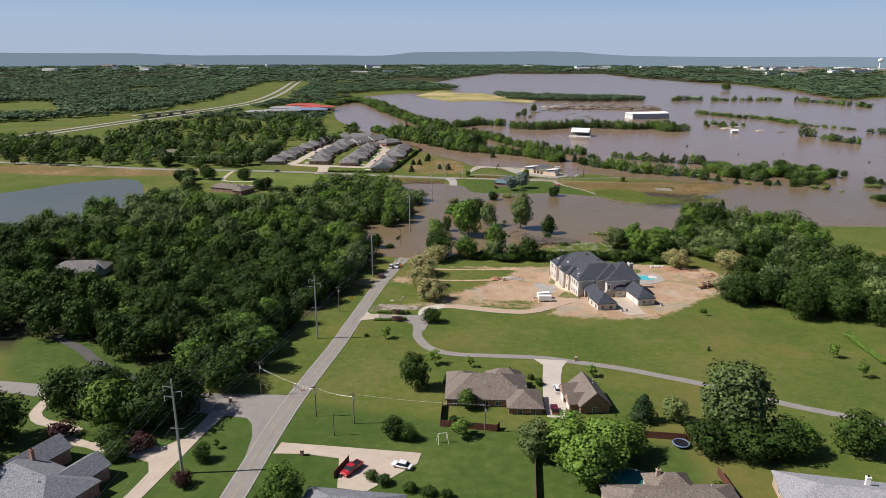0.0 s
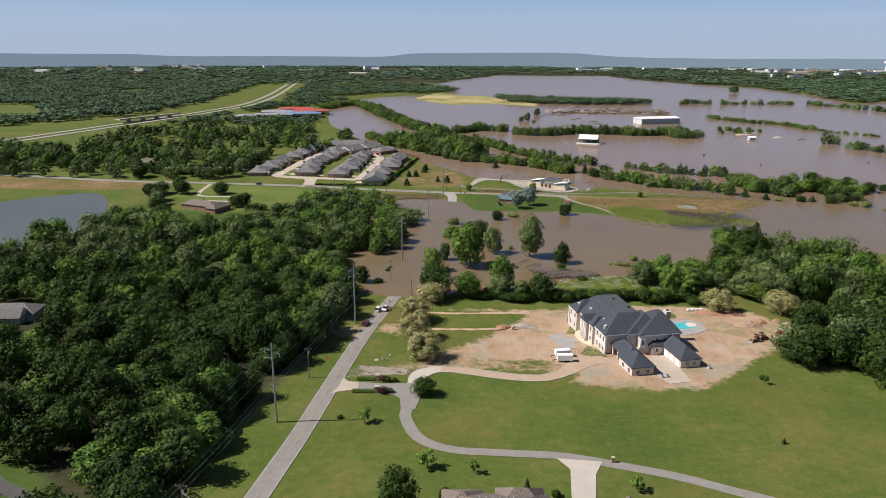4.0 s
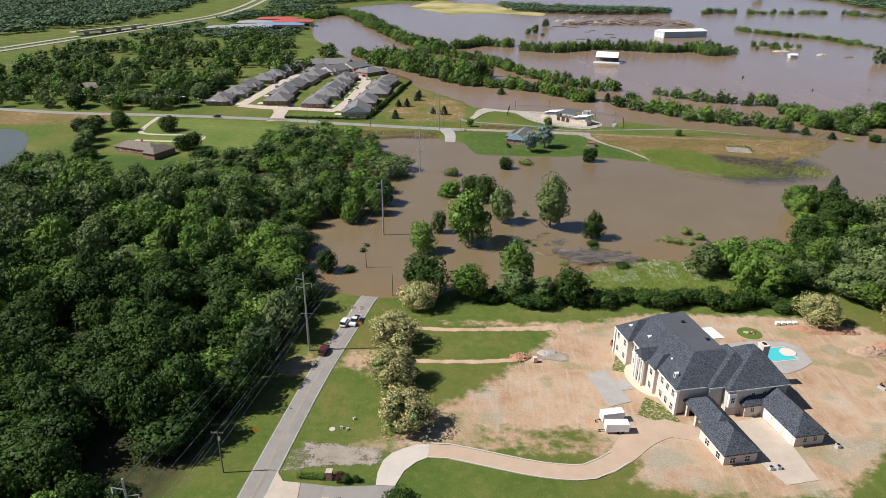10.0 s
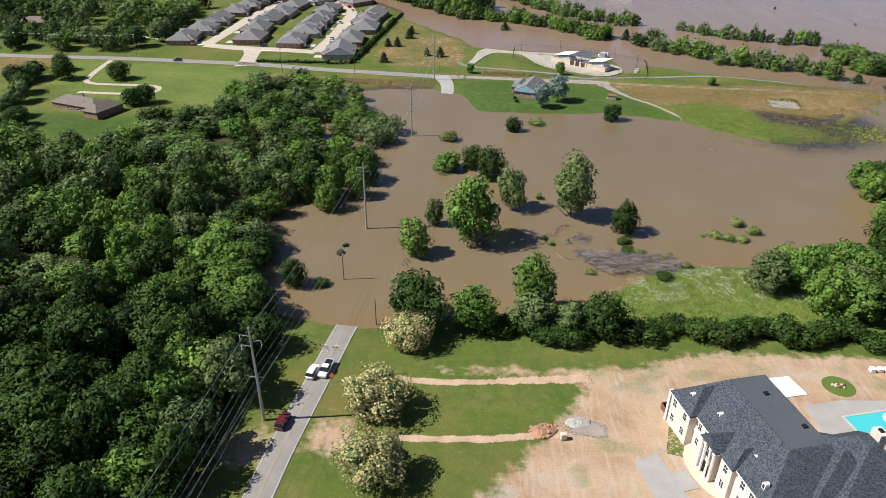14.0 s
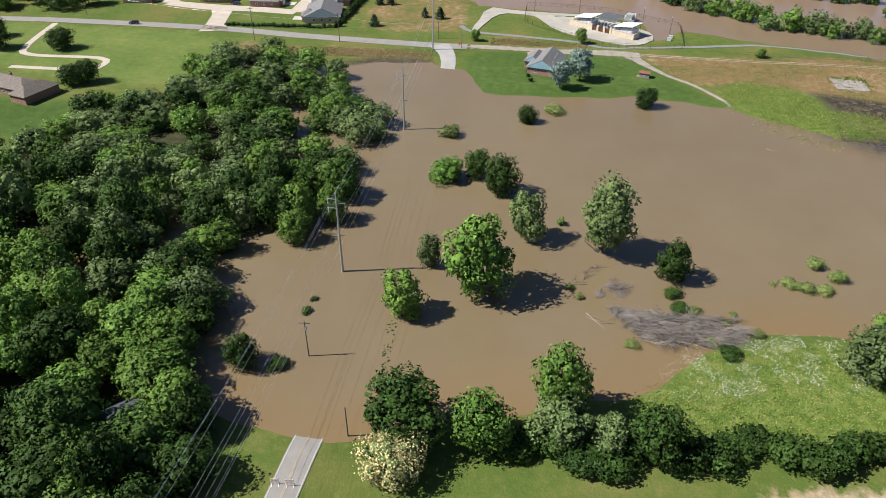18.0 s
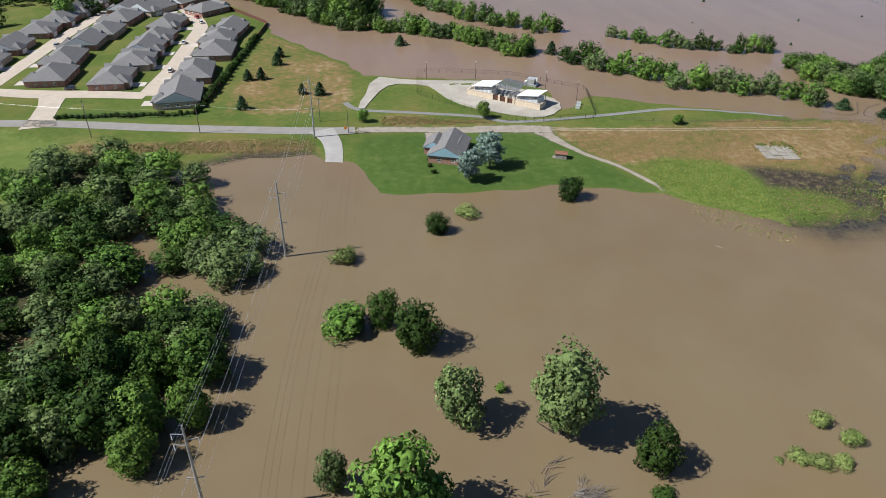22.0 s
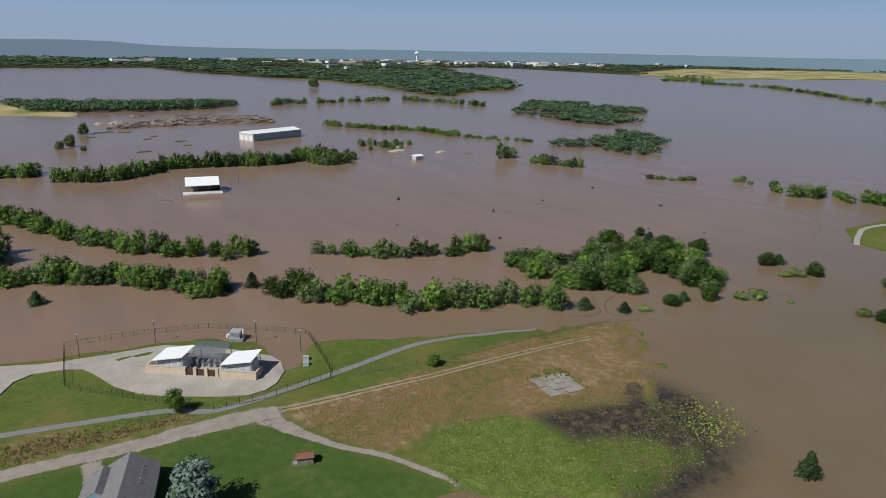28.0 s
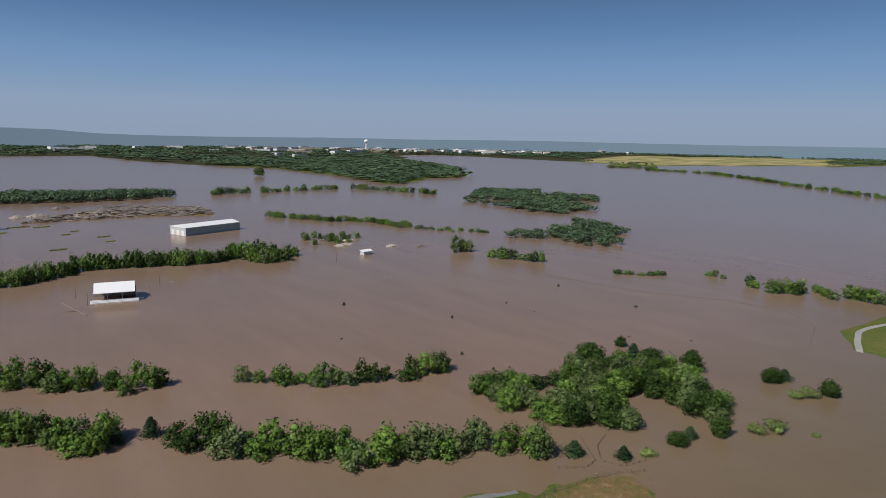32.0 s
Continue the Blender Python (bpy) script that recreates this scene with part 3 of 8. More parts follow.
def patch(name, outline, material, lift=0.08, label="", category="pavement", parent=None, step=4.0):
    """A flat area of paving within an outline, laid on the land, with a real edge."""
    pts = [Vector((*p, 0)) for p in outline]
    ring = []
    for a, b in zip(pts, pts[1:] + pts[:1]):
        n = max(1, int((b - a).length / step))
        ring += [a.lerp(b, k / n) for k in range(n)]
    bm = bmesh.new()
    vs = [bm.verts.new(p) for p in ring]
    f = bm.faces.new(vs)
    f.normal_update()
    bmesh.ops.triangulate(bm, faces=[f])
    xy = np.array([[v.co.x, v.co.y] for v in bm.verts])
    for v, z in zip(bm.verts, terrain(xy[:, 0], xy[:, 1])):
        v.co.z = z + lift
    edges = [e for e in bm.edges if e.is_boundary]
    ex = bmesh.ops.extrude_edge_only(bm, edges=edges)["geom"]
    for v in ex:
        if isinstance(v, bmesh.types.BMVert):
            v.co.z -= 0.35
    bmesh.ops.recalc_face_normals(bm, faces=bm.faces)
    me = bpy.data.meshes.new(name)
    bm.to_mesh(me)
    bm.free()
    me.materials.append(material)
    ob = new(name, me)
    if parent:
        ob.parent = parent
        return ob
    return tagged(ob, label, category, kind="structure")


# ---- trees ----
def unit_ico(sub):
    bm = bmesh.new()
    bmesh.ops.create_icosphere(bm, subdivisions=sub, radius=1)
    v = np.array([p.co for p in bm.verts])
    f = np.array([[p.index for p in q.verts] for q in bm.faces])
    bm.free()
    return v, f


ICO1 = unit_ico(1)


def crown_arrays(rng, tall, wide, lobes, cards, card, shape="round", ico=ICO1, bottom=0.22):
    """Lobes of foliage covered in small leaf sprays: places, triangles, which of them are sprays, and soft normals."""
    zc = tall * (0.5 + bottom / 2)
    half = tall * (1 - bottom) / 2
    cs, ss = [], []
    lean = rng.normal(0, 0.035, 2) * wide
    for i in range(lobes):
        a = i * 2.399963 + rng.uniform(0, 0.7)
        u = (i + 0.5) / lobes
        if shape == "cone":
            z = tall * (bottom + (1 - bottom) * u * 0.94)
            r = wide * 0.5 * (1.02 - u) * 0.62
            size = wide * (0.30 * (1.1 - u) + 0.07)
            c, s = (r * math.cos(a), r * math.sin(a), z), np.array([size, size, size * 1.25])
        elif shape in ("bank", "bush"):
            r = wide * (0.33 if shape == "bush" else 0.30) * math.sqrt(u) * rng.uniform(0.8, 1.15)
            c = (r * math.cos(a), r * math.sin(a), tall * rng.uniform(0.30, 0.58))
            s = np.array([0.28, 0.28, 0.34]) * [wide, wide, tall] * rng.uniform(0.75, 1.15)
        else:
            zz = 1 - 2 * u * 0.97
            slim = 0.85 if shape == "column" else 1.0
            r = math.sqrt(max(0, 1 - zz * zz)) * wide * 0.335 * slim * rng.uniform(0.72, 1.22)
            c = (r * math.cos(a) + lean[0] * (1 + zz), r * math.sin(a) + lean[1] * (1 + zz), zc + zz * half * 0.76 * rng.uniform(0.8, 1.1))
            s = np.array([wide * 0.19, wide * 0.19, min(wide * 0.185, half * 0.5)]) * rng.uniform(0.6, 1.35)
        cs.append(c)
        ss.append(s)
    cs, ss = np.array(cs), np.array(ss)
    if shape in ("round", "column"):
        cs, ss = np.r_[cs, [(0, 0, zc)]], np.r_[ss, [(wide * 0.27, wide * 0.27, half * 0.62)]]
    iv, jf = ico
    nl = len(cs)
    core = (iv[None] * (1 + rng.normal(0, 0.08, (nl, len(iv), 1))) * ss[:, None] * 0.5 + cs[:, None]).reshape(-1, 3)
    cfaces = (jf[None] + (np.arange(nl) * len(iv))[:, None, None]).reshape(-1, 3)
    cnorm = np.repeat(iv[None], nl, 0).reshape(-1, 3)
    # sprays sit where a lobe shows, thicker on its boughs
    want = 2 * cards
    n = want * 3
    of = rng.integers(lobes, size=n)
    d = rng.normal(0, 1, (n, 3))
    d /= np.linalg.norm(d, axis=1)[:, None]
    boughs = rng.normal(0, 1, (nl, 7, 3))
    boughs /= np.linalg.norm(boughs, axis=2)[:, :, None]
    near = np.einsum("nk,nbk->nb", d, boughs[of]).max(1)
    reach = 0.68 + 0.50 * np.clip(near, 0, 1) ** 3 + rng.normal(0, 0.09, n) + 0.25 * (rng.uniform(0, 1, n) < 0.06)
    p = cs[of] + ss[of] * d * reach[:, None]
    mid = np.array([lean[0], lean[1], zc - half * 0.25])
    out = (p - mid) / [wide, wide, tall]
    out /= np.linalg.norm(out, axis=1)[:, None] + 1e-9
    hidden = np.zeros(n, bool)
    for j in range(nl):
        hidden |= (of != j) & ((((p - cs[j]) / ss[j]) ** 2).sum(1) < 0.50)
    keep = np.flatnonzero(~hidden & (out[:, 2] > -0.75))[:want]
    d, p, out, of = d[keep], p[keep], out[keep], of[keep]
    m = len(p)
    nrm = d * 0.8 + out * 0.3 + rng.normal(0, 0.58, (m, 3)) + [0, 0, 0.15]
    nrm /= np.linalg.norm(nrm, axis=1)[:, None]
    t = np.cross(nrm, rng.normal(0, 1, (m, 3)))
    t /= np.linalg.norm(t, axis=1)[:, None] + 1e-9
    b = np.cross(nrm, t)
    k = card * rng.uniform(0.55, 1.35, (m, 1))
    tri = np.stack([p - t * k - b * k * 0.6, p + t * k - b * k * rng.uniform(0.3, 0.8, (m, 1)), p + t * k * rng.uniform(-0.6, 0.6, (m, 1)) + b * k], 1)
    soft = d * 0.4 + nrm * 0.8 + out * 0.25
    soft /= np.linalg.norm(soft, axis=1)[:, None]
    vs = np.r_[core, tri.reshape(-1, 3)]
    fs = np.r_[cfaces, np.arange(m)[:, None] * 3 + len(core) + [0, 1, 2]]
    kinds = np.r_[np.zeros(len(cfaces), int), 1 + (of % 4 > 0).astype(int)]
    return vs, fs, kinds, np.r_[cnorm, np.repeat(soft, 3, 0)]


def trunk_mesh(rng, tall, wide, bottom, girth=0.022):
    bm = bmesh.new()
    r = tall * girth
    top = tall * 0.72
    rod(bm, (0, 0, -0.6), (0, 0, tall * bottom), r * 1.15, r * 0.8, 8)
    rod(bm, (0, 0, tall * bottom), (rng.uniform(-.3, .3), rng.uniform(-.3, .3), top), r * 0.8, r * 0.25, 6)
    for i in range(5):
        a = i * 1.27 + rng.uniform(0, 0.5)
        z0 = tall * (bottom + 0.06 * i)
        reach = wide * rng.uniform(0.25, 0.36)
        rod(bm, (0, 0, z0), (reach * math.cos(a), reach * math.sin(a), z0 + tall * rng.uniform(0.14, 0.26)), r * 0.45, r * 0.12, 5)
    me = bpy.data.meshes.new("trunk")
    bm.to_mesh(me)
    bm.free()
    me.materials.append(M_BARK)
    return me


TREE_KINDS = {}


def tree_kind(key, tall, wide, shape, leaf, lobes=14, cards=1350, card=0.33, bottom=0.09, variants=3, bloom=None, ico=ICO1):
    made = []
    for v in range(variants):
        rng = np.random.default_rng(len(TREE_KINDS) * 17 + v)
        va, fa, kind, na = crown_arrays(rng, tall, wide, lobes, cards, card, shape, ico, bottom)
        mats, index = [leaf], None
        if bloom:
            mats = [leaf, bloom]
            index = ((kind > 0) & (rng.uniform(0, 1, len(fa)) < 0.74)).astype(int)
        made.append((mesh_np("crown", va, fa, mats, index, normals=na), trunk_mesh(rng, tall, wide, bottom)))
    TREE_KINDS[key] = (made, tall, wide)


tree_kind("oak", 12, 11, "round", M_LEAF[0], 18, 1700, 0.30, 0.03, 4)
tree_kind("ash", 13, 10, "round", M_LEAF[1], 18, 1700, 0.30, 0.03, 4)
tree_kind("elm", 12, 10, "round", M_LEAF[2], 18, 1700, 0.30, 0.03, 4)
tree_kind("cottonwood", 17, 10.5, "column", M_LEAF[2], 26, 2200, 0.31, 0.02)
tree_kind("cedar", 8, 5, "cone", M_LEAF[3], 14, 700, 0.24, 0.04)
tree_kind("chestnut", 11, 11, "round", M_LEAF[2], 18, 3200, 0.19, 0.0, 4, M_BLOOM)
tree_kind("shrub", 4, 5, "bush", M_LEAF[0], 8, 500, 0.22, 0.0)
tree_kind("sapling", 4.5, 3.2, "round", M_LEAF[1], 7, 320, 0.18, 0.25)
tree_kind("silver_maple", 12, 8.5, "round", M_SILVER, 14, 1100, 0.32, 0.05, 2)
tree_kind("plum", 5, 5, "bush", M_PURPLE, 8, 450, 0.22, 0.05, 2)
M_WILLOW = leaf_material("leaf_willow", (0.07, 0.11, 0.025), (0.19, 0.25, 0.07), (0.24, 0.28, 0.09))
tree_kind("willow_bush", 3.2, 4.5, "bush", M_WILLOW, 7, 520, 0.16, 0.0)
LABELS = {
    "oak": "dense dark green broadleaf tree", "ash": "bright green broadleaf tree with a full crown", "elm": "olive green broadleaf tree with a loose crown",
    "cottonwood": "tall upright cottonwood with pale green leaves", "cedar": "small dark conical evergreen tree", "chestnut": "round tree covered in cream blossom",
    "shrub": "low dark green shrub", "sapling": "young thin-stemmed green tree", "silver_maple": "silvery blue-green tree beside the grey house",
    "plum": "purple-leaved ornamental shrub", "willow_bush": "light green bush standing in the flood water",
}
tree_rng = np.random.default_rng(5)


def tree(key, x, y, tall=None, wide=None, where="on the grass", group=""):
    """One tree of a kind, at its own height and width, with its trunk and crown."""
    made, t0, w0 = TREE_KINDS[key]
    crown, trunk = made[int(tree_rng.integers(len(made)))]
    full = 1.05
    sz = full * (tall or t0 * tree_rng.uniform(0.85, 1.15)) / t0
    sx = 1.08 * (wide / w0) if wide else sz * tree_rng.uniform(0.92, 1.1)
    shrubby = key in ("shrub", "plum", "willow_bush")
    ob = new("shrub" if shrubby else "tree")
    ob.matrix_world = pose(x, y, max(height(x, y), -1.2 if not shrubby else -0.4), 0, 0, tree_rng.uniform(0, 360)) @ Matrix.Diagonal((sx, sx, sz, 1))
    tagged(ob, LABELS[key] + " " + where, "shrub" if shrubby else "tree", group)
    piece("trunk", trunk, ob)
    piece("crown", crown, ob)
    return ob


def scatter(poly, gap, rng, margin=0.0):
    """Loosely spaced places within an outline."""
    px, py = np.array(poly).T
    xs = np.arange(px.min(), px.max(), gap)
    ys = np.arange(py.min(), py.max(), gap)
    gx, gy = np.meshgrid(xs, ys)
    gx = gx + rng.uniform(-0.42, 0.42, gx.shape) * gap + (np.arange(gx.shape[0]) % 2)[:, None] * gap / 2
    gy = gy + rng.uniform(-0.42, 0.42, gy.shape) * gap
    gx, gy = gx.ravel(), gy.ravel()
    ok = inside(poly, gx, gy) > margin
    return np.stack([gx[ok], gy[ok]], 1)


def woods(name, places, talls, wides, mats, lods, label, rng, category="trees", sink=0.0):
    """Many trees that nobody could count, as one object of real crowns."""
    vs, fs, idx, ns, tones, count = [], [], [], [], [], 0
    z0 = np.maximum(terrain(places[:, 0], places[:, 1]), -0.5)
    for (x, y), z, t, w in zip(places, z0, talls, wides):
        va, fa, _, na = lods[int(rng.integers(len(lods)))]
        a = rng.uniform(0, math.tau)
        c, s = math.cos(a), math.sin(a)
        v = va * [w, w, t]
        v = np.stack([v[:, 0] * c - v[:, 1] * s + x, v[:, 0] * s + v[:, 1] * c + y, v[:, 2] + z - sink * t], 1)
        nv = na / [w, w, t]
        nv /= np.linalg.norm(nv, axis=1)[:, None]
        ns.append(np.stack([nv[:, 0] * c - nv[:, 1] * s, nv[:, 0] * s + nv[:, 1] * c, nv[:, 2]], 1))
        vs.append(v)
        fs.append(fa + count)
        idx.append(np.full(len(fa), int(rng.integers(len(mats)))))
        tones.append(np.full(len(v), rng.uniform(0, 1)))
        count += len(v)
    me = mesh_np(name, np.concatenate(vs), np.concatenate(fs), mats, np.concatenate(idx), normals=np.concatenate(ns), tone=np.concatenate(tones))
    return tagged(new(name, me), label, category, kind="stuff")


wood_rng = np.random.default_rng(11)
LOD_MID = [crown_arrays(np.random.default_rng(40 + i), 1.02, 1.06, 17, 760, 0.031, "round", ICO1, 0.05) for i in range(6)]
LOD_BELT = [crown_arrays(np.random.default_rng(60 + i), 1.02, 0.95, 12, 360, 0.037, "round", ICO1, 0.0) for i in range(6)]
LOD_FAR = [crown_arrays(np.random.default_rng(80 + i), 1, 1, 5, 30, 0.085, "bush", ICO1, 0.0) for i in range(5)]
LOD_HORIZON = [crown_arrays(np.random.default_rng(90 + i), 1, 1, 3, 7, 0.12, "bush", ICO1, 0.0) for i in range(5)]
LOD_GROVE = [crown_arrays(np.random.default_rng(70 + i), 1.02, 0.95, 9, 170, 0.047, "round", ICO1, 0.0) for i in range(5)]

# ---- roads and paths ----
def worn_material(name, dark, light, fray=1.5):
    """Bare ground that thins out into the grass at its edges."""
    m = Mat(name, 0.95, 0, 0.1)
    fine, mid = m.noise(2.2, 5, 0.7), m.noise(0.35, 4)
    m.base(m.ramp(m.math("MULTIPLY_ADD", fine, 0.5, m.math("MULTIPLY", mid, 0.5)), (0.36, dark), (0.64, light)))
    edge = m.math("MULTIPLY_ADD", m.attr("rim"), 2.4, m.math("MULTIPLY", m.math("SUBTRACT", m.math("MULTIPLY_ADD", fine, 0.5, m.math("MULTIPLY", mid, 0.5)), 0.5), fray * 4))
    m.link(m.math("MULTIPLY_ADD", edge, 2.5, -0.9, clamp=True), m.p.inputs["Alpha"])
    return m.bump(fine, 0.4, 0.05).m


M_WORN = worn_material("worn_earth", (0.36, 0.24, 0.15), (0.50, 0.37, 0.26))
M_RUT = worn_material("wheel_rut", (0.24, 0.19, 0.12), (0.34, 0.28, 0.19), 1.0)
M_LOOSE = worn_material("loose_gravel", (0.22, 0.19, 0.152), (0.34, 0.295, 0.245), 0.7)
ROAD = [(-41.5, 60), (-41.5, 100), (-41.3, 138), (-41, 172), (-38.6, 215), (-37.6, 238), (-36.3, 267), (-34.6, 292), (-31.5, 317), (-29.4, 333.5), (-27, 352)]
ribbon("road", ROAD, 5.6, M_ASPHALT, 0.10, "grey two-lane asphalt road that dips into the flood", step=2.0)
ribbon("road_line", ROAD, 0.14, M_LINE, 0.13, "faded white edge line", "road line", offset=2.55, across=2, step=2.0)
ribbon("road_line", ROAD, 0.14, M_LINE, 0.13, "faded white edge line", "road line", offset=-2.55, across=2, step=2.0)
ribbon("road_line", ROAD, 0.12, M_YELLOW, 0.13, "faded double yellow centre line", "road line", offset=0.14, across=2, step=2.0)
ribbon("road_line", ROAD, 0.12, M_YELLOW, 0.13, "faded double yellow centre line", "road line", offset=-0.14, across=2, step=2.0)
LANE = [(-12.4, 238), (-12.2, 231), (-11.8, 225), (-7, 214.5), (2, 209.3), (16, 208.6), (30, 208), (43, 204.5), (55.5, 200.5), (67, 195), (76, 190.5), (97, 177), (109, 171), (150, 150), (220, 120)]
ribbon("road", LANE, 3.4, M_ASPHALT, 0.10, "narrow winding grey private lane", "lane", step=2.0)
NORTH_ROAD = [(-700, 640), (-430, 610), (-287, 586), (-210, 583), (-130, 576.5), (-80, 567.5), (-24, 559.5), (-6, 558.5)]
ribbon("road", NORTH_ROAD, 7.0, M_ASPHALT, 0.12, "straight grey road along the levee", step=4.0)
ribbon("road", [(-8, 558.5), (7.4, 558), (31, 555.5), (49, 555), (64, 553.5), (74, 552)], [8, 7, 7, 8, 10.5, 8], M_LOOSE, 0.10, "gravel road past the house", "road", across=9, worn=True)
for off in (-0.95, 0.95):
    ribbon("road", [(64, 554), (83.5, 551.5), (105, 549.5), (120, 548), (138.5, 547), (159, 545.5), (184, 543)], [2.0, 1.4, 1.2, 1.1, 1.0], M_RUT, 0.07, "worn wheel rut of a dirt track", "track", offset=off, across=5, worn=True)
ribbon("road", [(62, 554), (66, 551), (70.5, 541), (77.5, 528), (85.5, 518), (91.5, 506.5), (96, 497)], [9, 6.5, 3.4, 2.8, 2.6, 2.5, 2.4], M_LOOSE, 0.07, "dirt track into the water", "track", across=7, worn=True)
ribbon("road", [(-19, 560), (-15.5, 551), (-14, 543), (-13.5, 534), (-14, 525)], [10, 7.5, 6.5, 6.2, 6.2], M_SLABGREY, 0.14, "pale side road that runs under the flood", "road")
PATH_N = [(-10, 590), (-4, 581), (16, 576), (44, 569), (54, 562.5), (70.5, 562.3), (98, 566), (130, 570.4), (158, 564.4), (172, 560)]
ribbon("path", PATH_N, 2.6, M_TRAIL, 0.09, "narrow paved trail along the levee", "path")

# ---- woods ----
def near_forest():
    pts = scatter(FOREST, 9.3, wood_rng, 0.5)
    keep = []
    for x, y in pts:
        n = noise.noise(Vector((x * 0.03, y * 0.03, 0)))
        if n > -0.42 and all(float(inside(g, np.array([x]), np.array([y]))[0]) < 2.0 for g in GLADES):
            keep.append((x, y))
    return np.array(keep)


FPTS = near_forest()
order = np.argsort(np.hypot(FPTS[:, 0] + 45, (FPTS[:, 1] - 300) * 0.6))
for x, y in FPTS[order[:150]]:
    key = (["oak", "oak", "oak", "oak" if x < -55 else "elm"] if y < 335 else ["oak", "elm", "ash", "ash"])[int(wood_rng.integers(4))]
    w = wood_rng.uniform(7.5, 14)
    tree(key, x, y, wood_rng.uniform(7.5, 15), w, "in dense wood", "wood beside the road")
for x, y in ((-53, 338), (-57, 329), (-60, 343), (-66, 326), (-57, 312), (-57, 276), (-61, 204), (-67, 213), (-75, 219), (-84, 226), (-92, 232), (-66, 228), (-70, 190), (-58, 300), (-64, 318)):
    tree("ash", x, y, wood_rng.uniform(9, 13), wood_rng.uniform(10, 13), "at the wood's edge", "wood beside the road")
rest = FPTS[order[150:]]
tall = np.where(rest[:, 1] > 430, wood_rng.uniform(5.5, 10, len(rest)), wood_rng.uniform(7, 15, len(rest)))
wide = wood_rng.uniform(9, 14, len(rest))
south = rest[:, 1] < 345
woods("woodland", rest[south], tall[south], wide[south], [M_LEAF[0], M_LEAF[0], M_LEAF[0], M_LEAF[0], M_LEAF[1]], LOD_MID, "dense dark green broadleaf wood", wood_rng)
woods("woodland", rest[~south], tall[~south], wide[~south], [M_LEAF[1], M_LEAF[2], M_LEAF[1], M_LEAF[0], M_LEAF[2]], LOD_MID, "dense green broadleaf wood at the water", wood_rng)


def belt(name, line, gap, wide, tall, spread, label, lods=LOD_BELT, mats=(0, 1, 1, 2), step=None):
    gap *= 0.85
    pts = smooth_line(line, gap)
    rows = []
    for i, p in enumerate(pts):
        d = (pts[min(i + 1, len(pts) - 1)] - pts[max(i - 1, 0)]).normalized()
        for k in range(max(1, int(spread / gap))):
            s = wood_rng.uniform(-0.5, 0.5) * spread
            rows.append((p.x + d.y * s + wood_rng.normal(0, gap * 0.25), p.y - d.x * s + wood_rng.normal(0, gap * 0.25)))
    rows = np.array(rows)
    n = len(rows)
    return woods(name, rows, wood_rng.uniform(tall * 0.8, tall * 1.5, n), wood_rng.uniform(wide * 1.0, wide * 1.6, n), [M_LEAF[k] for k in mats], lods, label, wood_rng, sink=0.16)


BELTS = [
    ([(-135, 900), (-84, 815), (-46, 775), (-15, 725), (16, 715), (38, 702), (55, 690), (72, 667), (84, 660)], 5, 7.5, 8, 9),
    ([(-66, 935), (-30, 892), (4, 855), (25, 812), (42, 780), (59, 745), (79, 722), (112, 702)], 5, 8, 9, 8),
    ([(-100, 845), (-60, 805), (-30, 768), (2, 752)], 6, 11, 13.5, 30),
    ([(104, 646), (119, 628), (134, 617), (149, 598), (170, 594), (187, 583), (196, 573)], 5, 8.5, 9, 7),
    ([(142, 686), (165, 672)], 6, 7, 7, 5),
    ([(168, 667), (191, 657), (218, 653)], 5, 7, 8, 5),
    ([(-290, 1330), (-255, 1430), (-200, 1320), (-120, 1095), (-75, 985), (-40, 960), (10, 995), (32, 980)], 8, 11, 10, 22),
    ([(49, 950), (83, 937), (129, 965), (175, 958), (214, 950), (254, 965), (262, 930)], 5, 7.5, 11, 9),
    ([(418, 1525), (493, 1520), (645, 1530)], 11, 12, 10, 8),
    ([(675, 1518), (742, 1360)], 11, 12, 10, 12),
    ([(378, 1202), (400, 1158), (424, 1120), (452, 1103), (461, 1040)], 8, 9, 6, 14),
    ([(250, 948), (252, 926), (266, 926), (286, 945)], 6, 8, 10, 10), ([(337, 1025), (348, 985), (374, 1005)], 8, 6, 7, 12), ([(467, 1022), (511, 961)], 8, 7, 4, 5), ([(411, 885), (420, 879)], 5, 9, 13, 6),
    ([(421, 845), (438, 812)], 6, 8, 8, 8),
    ([(454, 742), (478, 722)], 6, 6, 4, 5),
    ([(507, 704), (507, 690)], 6, 6, 5, 3), ([(499, 664), (497, 660)], 5, 8, 8, 4), ([(493, 646), (505, 632)], 5, 9, 8, 5), ([(523, 631), (505, 614)], 7, 6, 6, 4), ([(517, 611), (519, 588), (560, 565)], 6, 9, 9, 9), ([(1930, 1932), (2030, 1820)], 16, 18, 10, 10), ([(1893, 1756), (1893, 1530), (1686, 1241)], 14, 15, 9, 12), ([(1639, 1202), (1464, 962)], 16, 13, 9, 8), ([(1450, 942), (1437, 911)], 12, 12, 9, 8),
]
for line, gap, wide, tall, spread in BELTS:
    belt("tree_belt", line, gap, wide, tall, spread, "row of green trees standing in the flood", LOD_BELT if line[0][1] < 940 else LOD_GROVE)
CLUMP = [(213, 634), (210, 600), (207, 592), (231, 573), (224, 565), (262, 575), (262, 552), (290, 562), (300, 590), (277, 624), (245, 612)]
cp = scatter(CLUMP, 7.2, wood_rng)
cp = np.array([p for p in cp if noise.noise(Vector((p[0] * 0.05, p[1] * 0.07, 8))) > -0.28])
